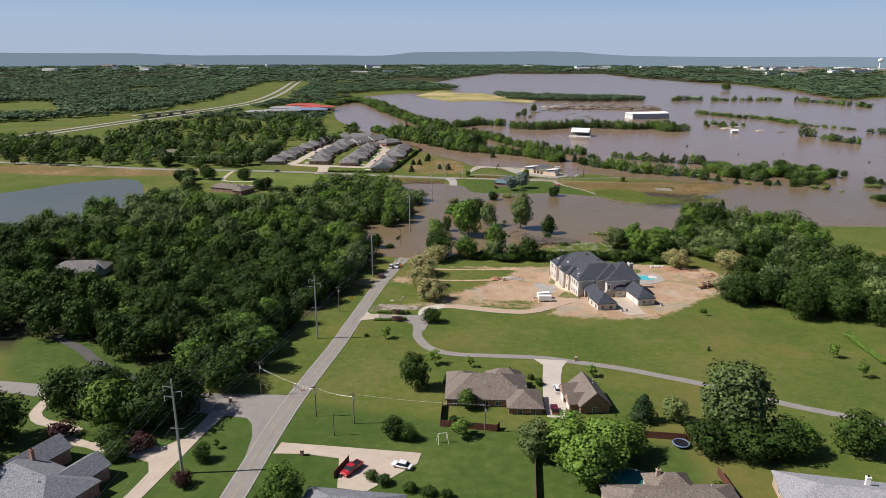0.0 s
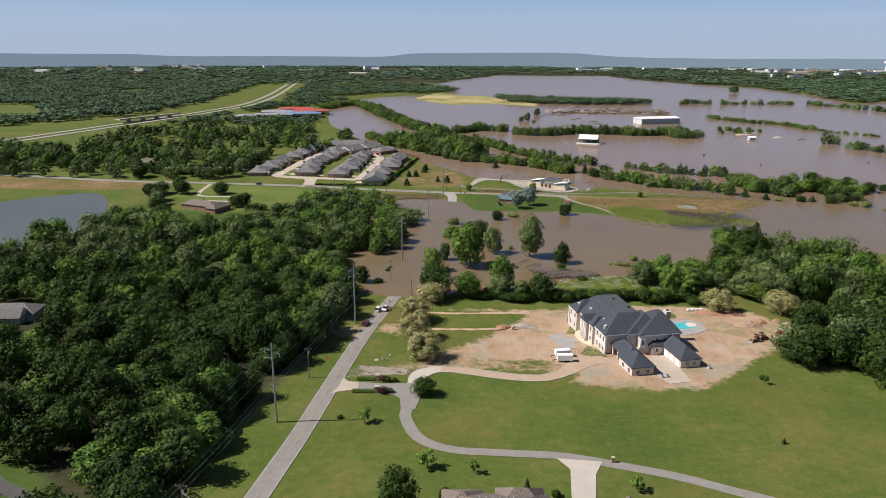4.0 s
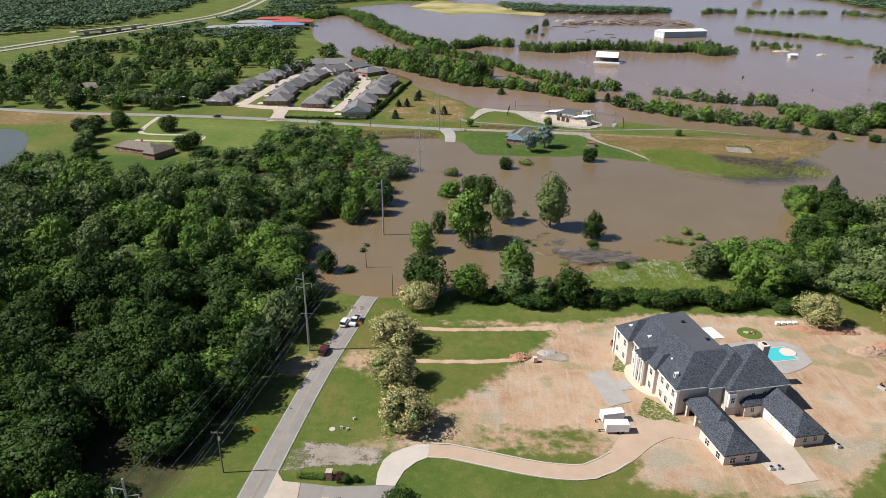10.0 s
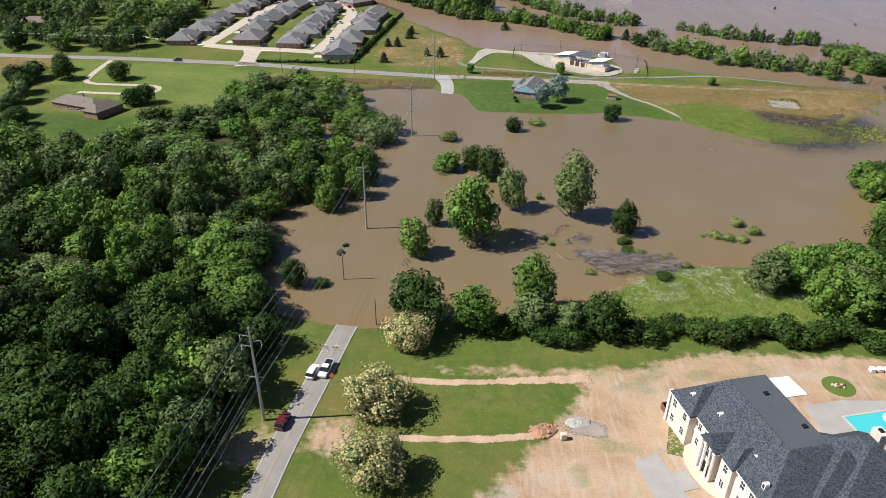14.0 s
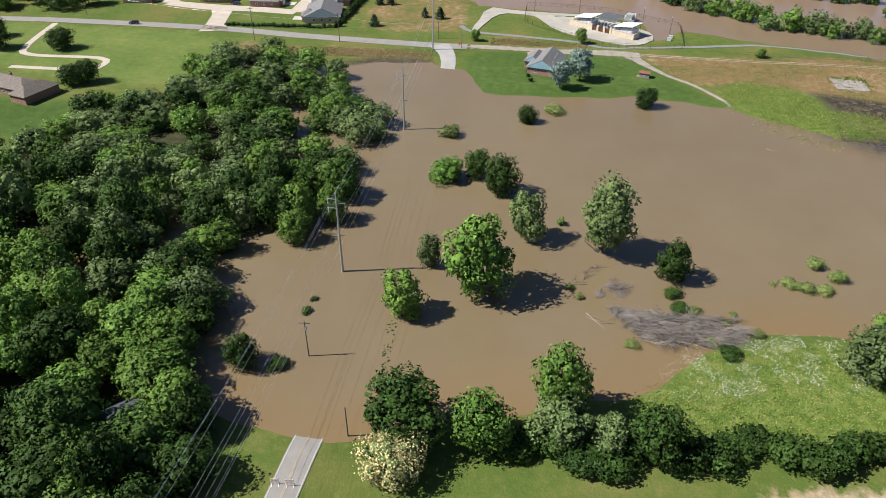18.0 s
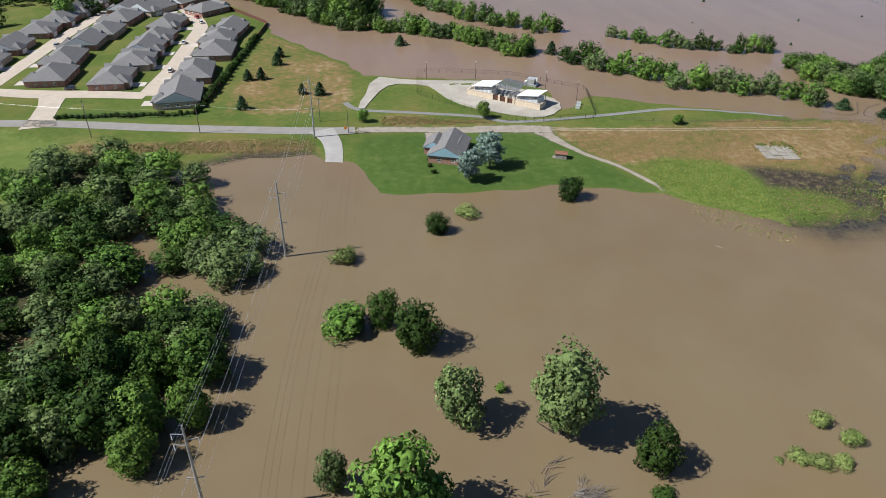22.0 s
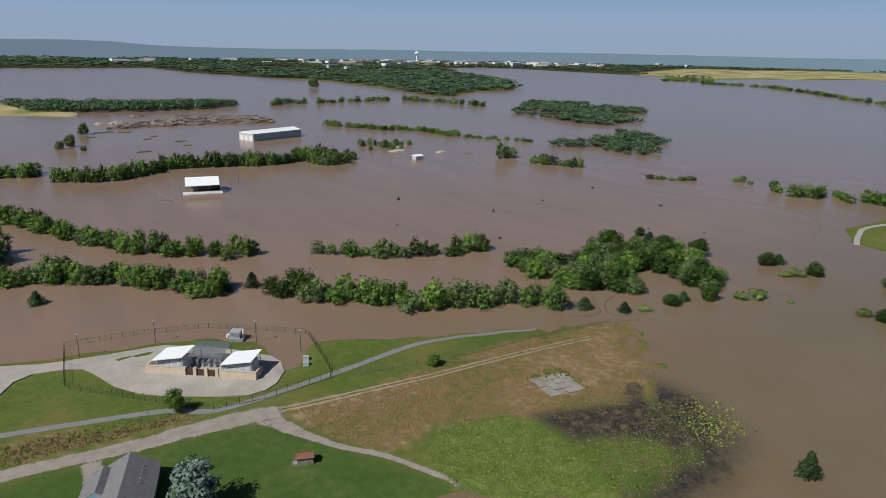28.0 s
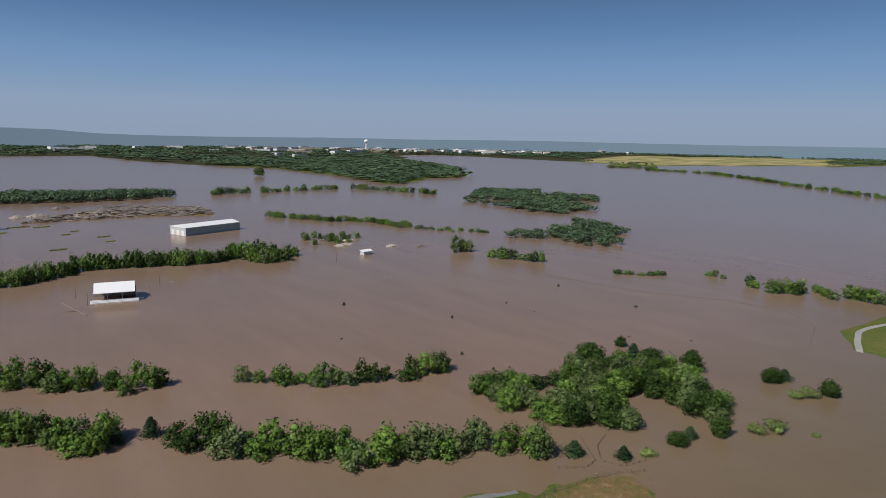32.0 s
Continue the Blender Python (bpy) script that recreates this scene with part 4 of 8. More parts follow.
woods("tree_clump", cp, wood_rng.uniform(5, 11, len(cp)), wood_rng.uniform(8, 12, len(cp)), M_LEAF[:3], LOD_MID, "dense clump of flooded green trees", wood_rng, sink=0.08)


# unless mats are given, crowns take the leaves with haze in their colour
def far_woods(name, poly, gap, tall, wide, label, lods, bare=-0.35, freq=0.004, mats=M_HAZELEAF):
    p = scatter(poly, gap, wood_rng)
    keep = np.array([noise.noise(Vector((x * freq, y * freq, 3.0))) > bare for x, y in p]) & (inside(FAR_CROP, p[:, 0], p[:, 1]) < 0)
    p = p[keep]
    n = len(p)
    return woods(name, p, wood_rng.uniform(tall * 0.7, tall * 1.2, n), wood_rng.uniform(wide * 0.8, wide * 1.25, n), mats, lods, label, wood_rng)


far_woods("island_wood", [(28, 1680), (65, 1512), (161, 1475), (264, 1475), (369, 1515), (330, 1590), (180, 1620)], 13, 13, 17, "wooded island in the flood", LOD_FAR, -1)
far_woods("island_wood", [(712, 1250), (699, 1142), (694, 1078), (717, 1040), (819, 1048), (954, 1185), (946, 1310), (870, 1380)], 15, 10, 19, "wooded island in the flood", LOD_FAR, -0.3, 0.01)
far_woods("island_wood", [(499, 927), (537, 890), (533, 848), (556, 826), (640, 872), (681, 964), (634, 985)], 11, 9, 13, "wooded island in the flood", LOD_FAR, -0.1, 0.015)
far_woods("woodland", [(-1500, 690), (-300, 640), (-215, 640), (-190, 700), (-150, 800), (-150, 890), (-200, 950), (-330, 1030), (-450, 880), (-480, 760), (-1500, 560)], 15.5, 13, 15, "trees between the levee road and the highway", LOD_GROVE, -0.10, 0.014, M_LEAF[:3])
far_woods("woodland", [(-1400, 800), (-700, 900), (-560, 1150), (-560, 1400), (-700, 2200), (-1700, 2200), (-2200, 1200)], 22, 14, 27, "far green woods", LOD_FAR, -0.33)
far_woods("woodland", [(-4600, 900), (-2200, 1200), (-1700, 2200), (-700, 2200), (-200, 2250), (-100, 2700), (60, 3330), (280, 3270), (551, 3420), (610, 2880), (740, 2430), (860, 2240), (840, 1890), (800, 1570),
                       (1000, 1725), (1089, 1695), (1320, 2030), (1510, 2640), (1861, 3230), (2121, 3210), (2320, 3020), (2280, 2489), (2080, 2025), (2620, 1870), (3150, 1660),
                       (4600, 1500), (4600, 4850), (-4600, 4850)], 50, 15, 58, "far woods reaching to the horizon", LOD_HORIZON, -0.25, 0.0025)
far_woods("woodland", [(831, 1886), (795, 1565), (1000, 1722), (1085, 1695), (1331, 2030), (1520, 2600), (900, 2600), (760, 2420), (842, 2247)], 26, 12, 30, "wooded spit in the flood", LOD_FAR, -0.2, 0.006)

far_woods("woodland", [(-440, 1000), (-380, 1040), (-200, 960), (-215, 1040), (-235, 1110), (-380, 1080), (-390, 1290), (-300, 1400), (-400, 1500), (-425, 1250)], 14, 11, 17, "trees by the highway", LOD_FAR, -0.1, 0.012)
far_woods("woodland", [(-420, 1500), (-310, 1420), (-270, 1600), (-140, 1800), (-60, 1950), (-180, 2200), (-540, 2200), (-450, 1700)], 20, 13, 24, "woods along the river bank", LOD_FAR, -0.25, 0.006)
# single trees in the flood
for key, x, y, t, w in [("ash", -15.3, 371, 13, 9.5), ("ash", -9.5, 436, 7.5, 11), ("oak", -0.5, 437, 10, 7.2), ("oak", 7, 428, 12.4, 10), ("ash", 2.3, 381, 21.3, 15), ("elm", -10.8, 391, 10, 5.3),
                        ("elm", 14.3, 404, 15.7, 9.4), ("cottonwood", 33.3, 399, 23, 12.8), ("oak", 48.8, 389, 11.2, 7.8), ("oak", 61.6, 496, 8, 7.5), ("oak", 17.5, 479, 7, 6.5),
                        ("sapling", 23.8, 412, 3.5, 2.5), ("oak", -47, 353.5, 9, 6.5), ("shrub", -39.5, 353, 2.6, 4), ("shrub", -37.6, 370.7, 1.6, 2.4), ("shrub", -36.9, 375.2, 1.2, 1.8), ("cedar", 170, 456, 8, 5)]:
    tree(key, x, y, t, w, "in the flood")
for x, y, t, w in [(-9.5, 466, 4.5, 6.5), (27.8, 489, 3, 7), (86, 396, 3.4, 3.8), (89.6, 391, 3.2, 3.8), (76.8, 387.9, 2.6, 4), (80.2, 386.8, 2.8, 4.2), (84.8, 385.8, 2.6, 3.8), (73, 388, 1.2, 1.6)]:
    tree("willow_bush", x, y, t, w, "")
for x, y in [(19.1, 681), (86.7, 659), (97.7, 658), (298.8, 615), (203, 566), (214, 555), (237, 551.5), (245, 551), (255, 546), (309, 630), (329, 560)]:
    tree("cedar" if (int(x) % 3) else "oak", x, y, tree_rng.uniform(5, 8), tree_rng.uniform(5, 7), "in the flood")
for x, y, t, w in [(276, 622, 11, 13), (306, 590, 9, 10), (296, 604, 9, 11), (319, 597, 6, 6), (322, 562, 7, 8), (268, 540, 3.5, 6), (275, 536.5, 4.5, 7), (282, 526, 1.6, 3), (222, 552, 3, 5), (318, 544.5, 4, 7), (326, 540, 7, 8), (293, 502, 4, 5), (295, 495, 6, 8), (313, 547, 3, 6), (340, 512, 6, 9), (352, 505, 5, 8)]:
    tree("willow_bush" if t < 5 else "oak", x, y, t, w, "" if t < 5 else "in the flood")
for x, y, t, w in [(-18.5, 304.5, 9.5, 13), (-15, 287, 9.5, 13), (-11, 268.5, 9, 12.5), (-13.5, 327.5, 8.5, 11), (106, 326, 9.5, 12.5), (131, 325, 9, 13)]:
    tree("chestnut", x, y, t, w, "beside bare earth", "blossoming trees")
for key, x, y, t, w in [("oak", -12, 336, 14, 14), ("ash", 3, 336, 11, 11), ("elm", 17, 337, 10, 11), ("ash", 18, 344, 16.5, 10), ("oak", 34, 335, 11, 10), ("elm", 26, 336, 8, 8)]:
    tree(key, x, y, t, w, "at the water's edge")
rp = scatter([(84, 372), (100, 362), (130, 396), (146, 408), (196, 410), (196, 330), (160, 330), (130, 338), (95, 345), (80, 350)], 9, wood_rng)
far_rp = rp[rp[:, 0] >= 146]
woods("woodland", far_rp, wood_rng.uniform(9, 15, len(far_rp)), wood_rng.uniform(9, 13, len(far_rp)), M_LEAF[:3], LOD_MID, "dense green wood by the water", wood_rng)
for x, y in rp[rp[:, 0] < 146]:
    tree(["oak", "elm", "ash"][int(wood_rng.integers(3))], x, y, wood_rng.uniform(8, 14), wood_rng.uniform(9, 13), "by the water", "wood by the water")
for i in range(26):
    x = 8 + i * 4.1
    tree("shrub", x, 332.5 + 2.2 * math.sin(i * 1.3) + (1 if x < 40 else 3), wood_rng.uniform(3.5, 6), wood_rng.uniform(6, 8), "in a hedge row", "hedge row")
wp = scatter([(112, 268), (122, 254), (150, 250), (220, 240), (220, 320), (160, 322), (135, 312), (118, 290)], 9.5, wood_rng)
far_wp = wp[wp[:, 0] >= 150]
woods("woodland", far_wp, wood_rng.uniform(11, 15, len(far_wp)), wood_rng.uniform(10, 13, len(far_wp)), [M_LEAF[0], M_LEAF[0], M_LEAF[2]], LOD_MID, "dense dark green wood beside the lawn", wood_rng)
for x, y in wp[wp[:, 0] < 150]:
    tree(["oak", "oak", "elm"][int(wood_rng.integers(3))], x, y, wood_rng.uniform(11, 15), wood_rng.uniform(10, 13), "beside the lawn", "wood beside the lawn")

# ---- building materials ----
def shingle_material(name, dark, light, red=0.0):
    m = Mat(name, 0.9, 0, 0.2)
    v = m.node("ShaderNodeTexVoronoi", Scale=4.6)
    mp = m.node("ShaderNodeMapping", Scale=(1, 1, 1.9))
    m.link(m.coords(), mp.inputs[0])
    m.link(mp.outputs[0], v.inputs["Vector"])
    sep = m.t.nodes.new("ShaderNodeSeparateColor")
    m.link(v.outputs["Color"], sep.inputs[0])
    c = m.ramp(m.math("MULTIPLY_ADD", sep.outputs[0], 0.7, m.math("MULTIPLY", m.noise(0.5, 3), 0.3)), (0.2, dark), (0.85, light))
    return m.base(c).bump(sep.outputs[0], 0.3, 0.02).m


def brick_material(name, a, b, mortar, scale=1.0):
    m = Mat(name, 0.9, 0, 0.2)
    t = m.node("ShaderNodeTexBrick", Scale=4.2 * scale)
    t.inputs["Color1"].default_value, t.inputs["Color2"].default_value, t.inputs["Mortar"].default_value = (*a, 1), (*b, 1), (*mortar, 1)
    tc = m.t.nodes.new("ShaderNodeTexCoord")
    mp = m.t.nodes.new("ShaderNodeMapping")
    mp.inputs["Rotation"].default_value = (radians(90), 0, 0)
    m.link(tc.outputs["Object"], mp.inputs[0])
    m.link(mp.outputs[0], t.inputs["Vector"])
    c = m.mix(m.ramp(m.noise(0.6, 4), (0.35, (0, 0, 0)), (0.7, (0.35, 0.35, 0.35))), t.outputs["Color"], tuple(v * 0.75 for v in a))
    return m.base(c).bump(t.outputs["Fac"], -0.3, 0.02).m


R_SLATE = shingle_material("slate_shingles", (0.028, 0.032, 0.040), (0.088, 0.098, 0.118))
R_BROWN = shingle_material("brown_shingles", (0.12, 0.10, 0.085), (0.24, 0.20, 0.17))
R_GREY = shingle_material("grey_shingles", (0.12, 0.115, 0.115), (0.24, 0.228, 0.22))
R_BLUEGREY = shingle_material("blue_grey_shingles", (0.13, 0.135, 0.15), (0.25, 0.26, 0.28))
R_PALE = shingle_material("pale_shingles", (0.22, 0.22, 0.24), (0.36, 0.36, 0.38))
R_FLAT = plain("roof_membrane", (0.075, 0.08, 0.09), 0.8, 0, 0.12, 1)
R_RUST = plain("rusty_sheet", (0.22, 0.10, 0.065), 0.7, 0.3, 0.35, 2)
R_RED = plain("red_roof", (0.42, 0.09, 0.07), 0.6, 0, 0.1, 1)
R_BLUE = plain("blue_roof", (0.16, 0.24, 0.38), 0.6, 0, 0.1, 1)
W_CREAM = plain("cream_brick", (0.60, 0.535, 0.47), 0.85, 0, 0.07, 3)
W_WHITE = plain("white_trim", (0.80, 0.78, 0.74), 0.6, 0, 0.05, 3)
W_BRICK = brick_material("red_brick", (0.26, 0.12, 0.085), (0.34, 0.17, 0.12), (0.42, 0.36, 0.3))
W_TANBRICK = brick_material("tan_brick", (0.40, 0.30, 0.22), (0.50, 0.39, 0.29), (0.55, 0.48, 0.4))
W_SIDING = plain("pale_siding", (0.50, 0.52, 0.52), 0.7, 0, 0.07, 3)
W_BLUE = plain("blue_gable", (0.26, 0.40, 0.47), 0.7, 0, 0.08, 3)
W_STONE = brick_material("pale_block", (0.58, 0.46, 0.33), (0.68, 0.57, 0.43), (0.44, 0.36, 0.27), 0.35)
W_FENCE = plain("dark_fence_wood", (0.12, 0.05, 0.035), 0.85, 0, 0.3, 4)
W_WOOD = plain("weathered_wood", (0.27, 0.24, 0.21), 0.9, 0, 0.3, 4)
M_STEEL = plain("galvanised_steel", (0.42, 0.42, 0.42), 0.5, 0.6, 0.12, 2)
M_POLE = plain("pole_wood", (0.16, 0.125, 0.10), 0.9, 0, 0.3, 3)
M_BLACK = plain("black_metal", (0.02, 0.02, 0.022), 0.5, 0.3, 0.2, 2)
M_WHITEMETAL = plain("white_metal", (0.82, 0.82, 0.80), 0.45, 0.0, 0.05, 1)
M_DOOR = plain("garage_door_paint", (0.76, 0.73, 0.68), 0.6, 0, 0.06, 3)
M_BROWNDOOR = plain("brown_gate", (0.11, 0.05, 0.03), 0.7, 0, 0.2, 3)
M_GLASS = Mat("window_glass", 0.06, 0, 0.6).base((0.02, 0.025, 0.03)).m
M_TYRE = plain("rubber", (0.018, 0.018, 0.018), 0.9, 0, 0.2, 5)
M_RIM = plain("alloy", (0.45, 0.45, 0.46), 0.35, 0.9, 0.1, 5)
M_POOL = water_material("pool_water", (0.06, 0.42, 0.45), (0.08, 0.50, 0.52), 0.05)
M_POOLDARK = water_material("pool_water_teal", (0.02, 0.16, 0.17), (0.03, 0.20, 0.20), 0.05)
M_PAVER = plain("tan_paver", (0.42, 0.31, 0.225), 0.9, 0, 0.1, 2)
M_ORANGE = plain("orange_sign", (0.85, 0.27, 0.04), 0.6, 0, 0.08, 3)
M_LAMP = plain("lamp_housing", (0.5, 0.5, 0.5), 0.4, 0.3, 0.1, 3)


def paint(name, col):
    m = Mat(name, 0.25, 0.1, 0.6).base(col)
    m.p.inputs["Coat Weight"].default_value = 0.6
    return m.m


P_WHITE, P_RED, P_MAROON, P_DARK, P_SILVER = paint("paint_white", (0.80, 0.80, 0.79)), paint("paint_red", (0.42, 0.02, 0.03)), paint("paint_maroon", (0.12, 0.012, 0.018)), paint("paint_dark", (0.03, 0.03, 0.035)), paint("paint_silver", (0.4, 0.41, 0.43))


# ---- house parts ----
def roof_bm(x0, y0, x1, y1, z, rise, over=0.5, style="hip", thick=0.22, flat=0.0):
    """A hipped or gabled roof over a rectangle; flat cuts the top off a hip at that share of its height."""
    bm = bmesh.new()
    x0, y0, x1, y1 = x0 - over, y0 - over, x1 + over, y1 + over
    w, d = x1 - x0, y1 - y0
    inset = min(w, d) / 2
    along_x = w >= d
    f = 1.0 if not flat else flat
    k = inset * f if style == "hip" or flat else 0.0
    if style == "hip":
        if along_x:
            top = [(x0 + k, y0 + inset * f), (x1 - k, y0 + inset * f), (x1 - k, y1 - inset * f), (x0 + k, y1 - inset * f)]
        else:
            top = [(x0 + inset * f, y0 + k), (x1 - inset * f, y0 + k), (x1 - inset * f, y1 - k), (x0 + inset * f, y1 - k)]
    elif along_x:
        top = [(x0, y0 + inset), (x1, y0 + inset), (x1, y1 - inset), (x0, y1 - inset)]
    else:
        top = [(x0 + inset, y0), (x1 - inset, y0), (x1 - inset, y1), (x0 + inset, y1)]
    low = [bm.verts.new((*p, z - thick)) for p in ((x0, y0), (x1, y0), (x1, y1), (x0, y1))]
    eave = [bm.verts.new((*p, z)) for p in ((x0, y0), (x1, y0), (x1, y1), (x0, y1))]
    peak = [bm.verts.new((*p, z + rise)) for p in top]
    bm.faces.new(list(reversed(low)))
    for i in range(4):
        j = (i + 1) % 4
        bm.faces.new((low[i], low[j], eave[j], eave[i]))
        bm.faces.new((eave[i], eave[j], peak[j], peak[i]))
    bm.faces.new(peak)
    bmesh.ops.remove_doubles(bm, verts=bm.verts, dist=0.01)
    bmesh.ops.dissolve_degenerate(bm, dist=0.005, edges=bm.edges)
    return bm


def deck_roof(eave, top, z, rise, thick=0.25):
    """Four slopes from an eave rectangle to a smaller top rectangle (x0, y0, x1, y1), with a fascia."""
    bm = bmesh.new()
    ring = lambda r, h: [bm.verts.new((*p, h)) for p in ((r[0], r[1]), (r[2], r[1]), (r[2], r[3]), (r[0], r[3]))]
    low, mid, peak = ring(eave, z - thick), ring(eave, z), ring(top, z + rise)
    bm.faces.new(list(reversed(low)))
    bm.faces.new(peak)
    for i in range(4):
        j = (i + 1) % 4
        bm.faces.new((low[i], low[j], mid[j], mid[i]))
        bm.faces.new((mid[i], mid[j], peak[j], peak[i]))
    bmesh.ops.remove_doubles(bm, verts=bm.verts, dist=0.01)
    return bm


def gutter(parent, eave, z):
    """White fascia boards along the four eaves."""
    x0, y0, x1, y1 = eave
    for b in ((x0 - 0.06, y0 - 0.06, x1 + 0.06, y0 + 0.02), (x0 - 0.06, y1 - 0.02, x1 + 0.06, y1 + 0.06), (x0 - 0.06, y0 + 0.02, x0 + 0.02, y1 - 0.02), (x1 - 0.02, y0 + 0.02, x1 + 0.06, y1 - 0.02)):
        part("fascia", boxes((b[0], b[1], z - 0.3, b[2], b[3], z - 0.03)), W_WHITE, parent)


WINDOW_MESHES = {}


def window(parent, x, y, z, turn, w=1.1, h=1.6, trim=W_WHITE):
    """A framed window whose outer face stands at x, y, z (its foot) and looks along -y before it is turned."""
    key = (w, h, trim.name)
    if key not in WINDOW_MESHES:
        bm = bmesh.new()
        t = 0.09
        for b in ((-w / 2, -0.06, 0, -w / 2 + t, 0.06, h), (w / 2 - t, -0.06, 0, w / 2, 0.06, h), (-w / 2 + t, -0.06, h - t, w / 2 - t, 0.06, h),
                  (-w / 2 + t, -0.06, 0, w / 2 - t, 0.06, t), (-0.03, -0.05, t, 0.03, 0.05, h - t), (-w / 2 + t, -0.045, h * 0.52, w / 2 - t, 0.045, h * 0.52 + 0.05)):
            box(bm, *b)
        frame_me = bpy.data.meshes.new("window")
        bm.to_mesh(frame_me)
        bm.free()
        frame_me.materials.append(trim)
        bm = boxes((-w / 2 + t, -0.02, t, w / 2 - t, 0.02, h - t))
        pane_me = bpy.data.meshes.new("pane")
        bm.to_mesh(pane_me)
        bm.free()
        pane_me.materials.append(M_GLASS)
        WINDOW_MESHES[key] = (frame_me, pane_me)
    frame_me, pane_me = WINDOW_MESHES[key]
    ob = piece("window", frame_me, parent, pose(x, y, z, 0, 0, turn))
    piece("pane", pane_me, ob)
    return ob


def garage_door(parent, x, y, z, turn, w=2.7, h=2.2, mat=None):
    bm = bmesh.new()
    for i in range(4):
        box(bm, -w / 2, -0.05 - 0.012 * (i % 2), i * h / 4 + 0.01, w / 2, 0.03, (i + 1) * h / 4 - 0.01)
    return part("garage_door", bm, mat or M_DOOR, parent, "", pose(x, y, z, 0, 0, turn))


def door(parent, x, y, z, turn, w=1.0, h=2.1, mat=None):
    ob = part("door", boxes((-w / 2, -0.05, 0, w / 2, 0.03, h), (-w / 2 + 0.15, -0.07, 0.2, w / 2 - 0.15, -0.05, h * 0.45), (-w / 2 + 0.15, -0.07, h * 0.52, w / 2 - 0.15, -0.05, h - 0.15)), mat or M_BROWNDOOR, parent, "", pose(x, y, z, 0, 0, turn))
    return ob


def walls(parent, x0, y0, x1, y1, z0, z1, mat, label=""):
    return part("wall", boxes((x0, y0, z0, x1, y1, z1)), mat, parent, label)


def gable_fill(parent, x, y0, y1, z, rise, mat, thick=0.2):
    """The triangle of wall under a gable that looks along x."""
    bm = bmesh.new()
    a = [bm.verts.new((x - thick / 2, p, q)) for p, q in ((y0, z), (y1, z), ((y0 + y1) / 2, z + rise))]
    b = [bm.verts.new((x + thick / 2, p, q)) for p, q in ((y0, z), (y1, z), ((y0 + y1) / 2, z + rise))]
    bm.faces.new(list(reversed(a)))
    bm.faces.new(b)
    for i in range(3):
        j = (i + 1) % 3
        bm.faces.new((a[i], a[j], b[j], b[i]))
    return part("gable", bm, mat, parent)


def vents(parent, spots, z):
    for x, y in spots:
        bm = bmesh.new()
        rod(bm, (0, 0, -0.3), (0, 0, 0.35), 0.09, 0.09, 6)
        rod(bm, (0, 0, 0.35), (0, 0, 0.5), 0.16, 0.05, 6)
        part("roof_vent", bm, M_LAMP, parent, "", pose(x, y, z))


def chimney(parent, x, y, z0, z1, mat, w=0.9, d=0.7):
    c = part("chimney", boxes((-w / 2, -d / 2, z0, w / 2, d / 2, z1), (-w / 2 - 0.08, -d / 2 - 0.08, z1, w / 2 + 0.08, d / 2 + 0.08, z1 + 0.18)), mat, parent, "", pose(x, y, 0))
    part("flue", boxes((-w / 5, -d / 5, z1 + 0.18, w / 5, d / 5, z1 + 0.5)), M_BLACK, c)


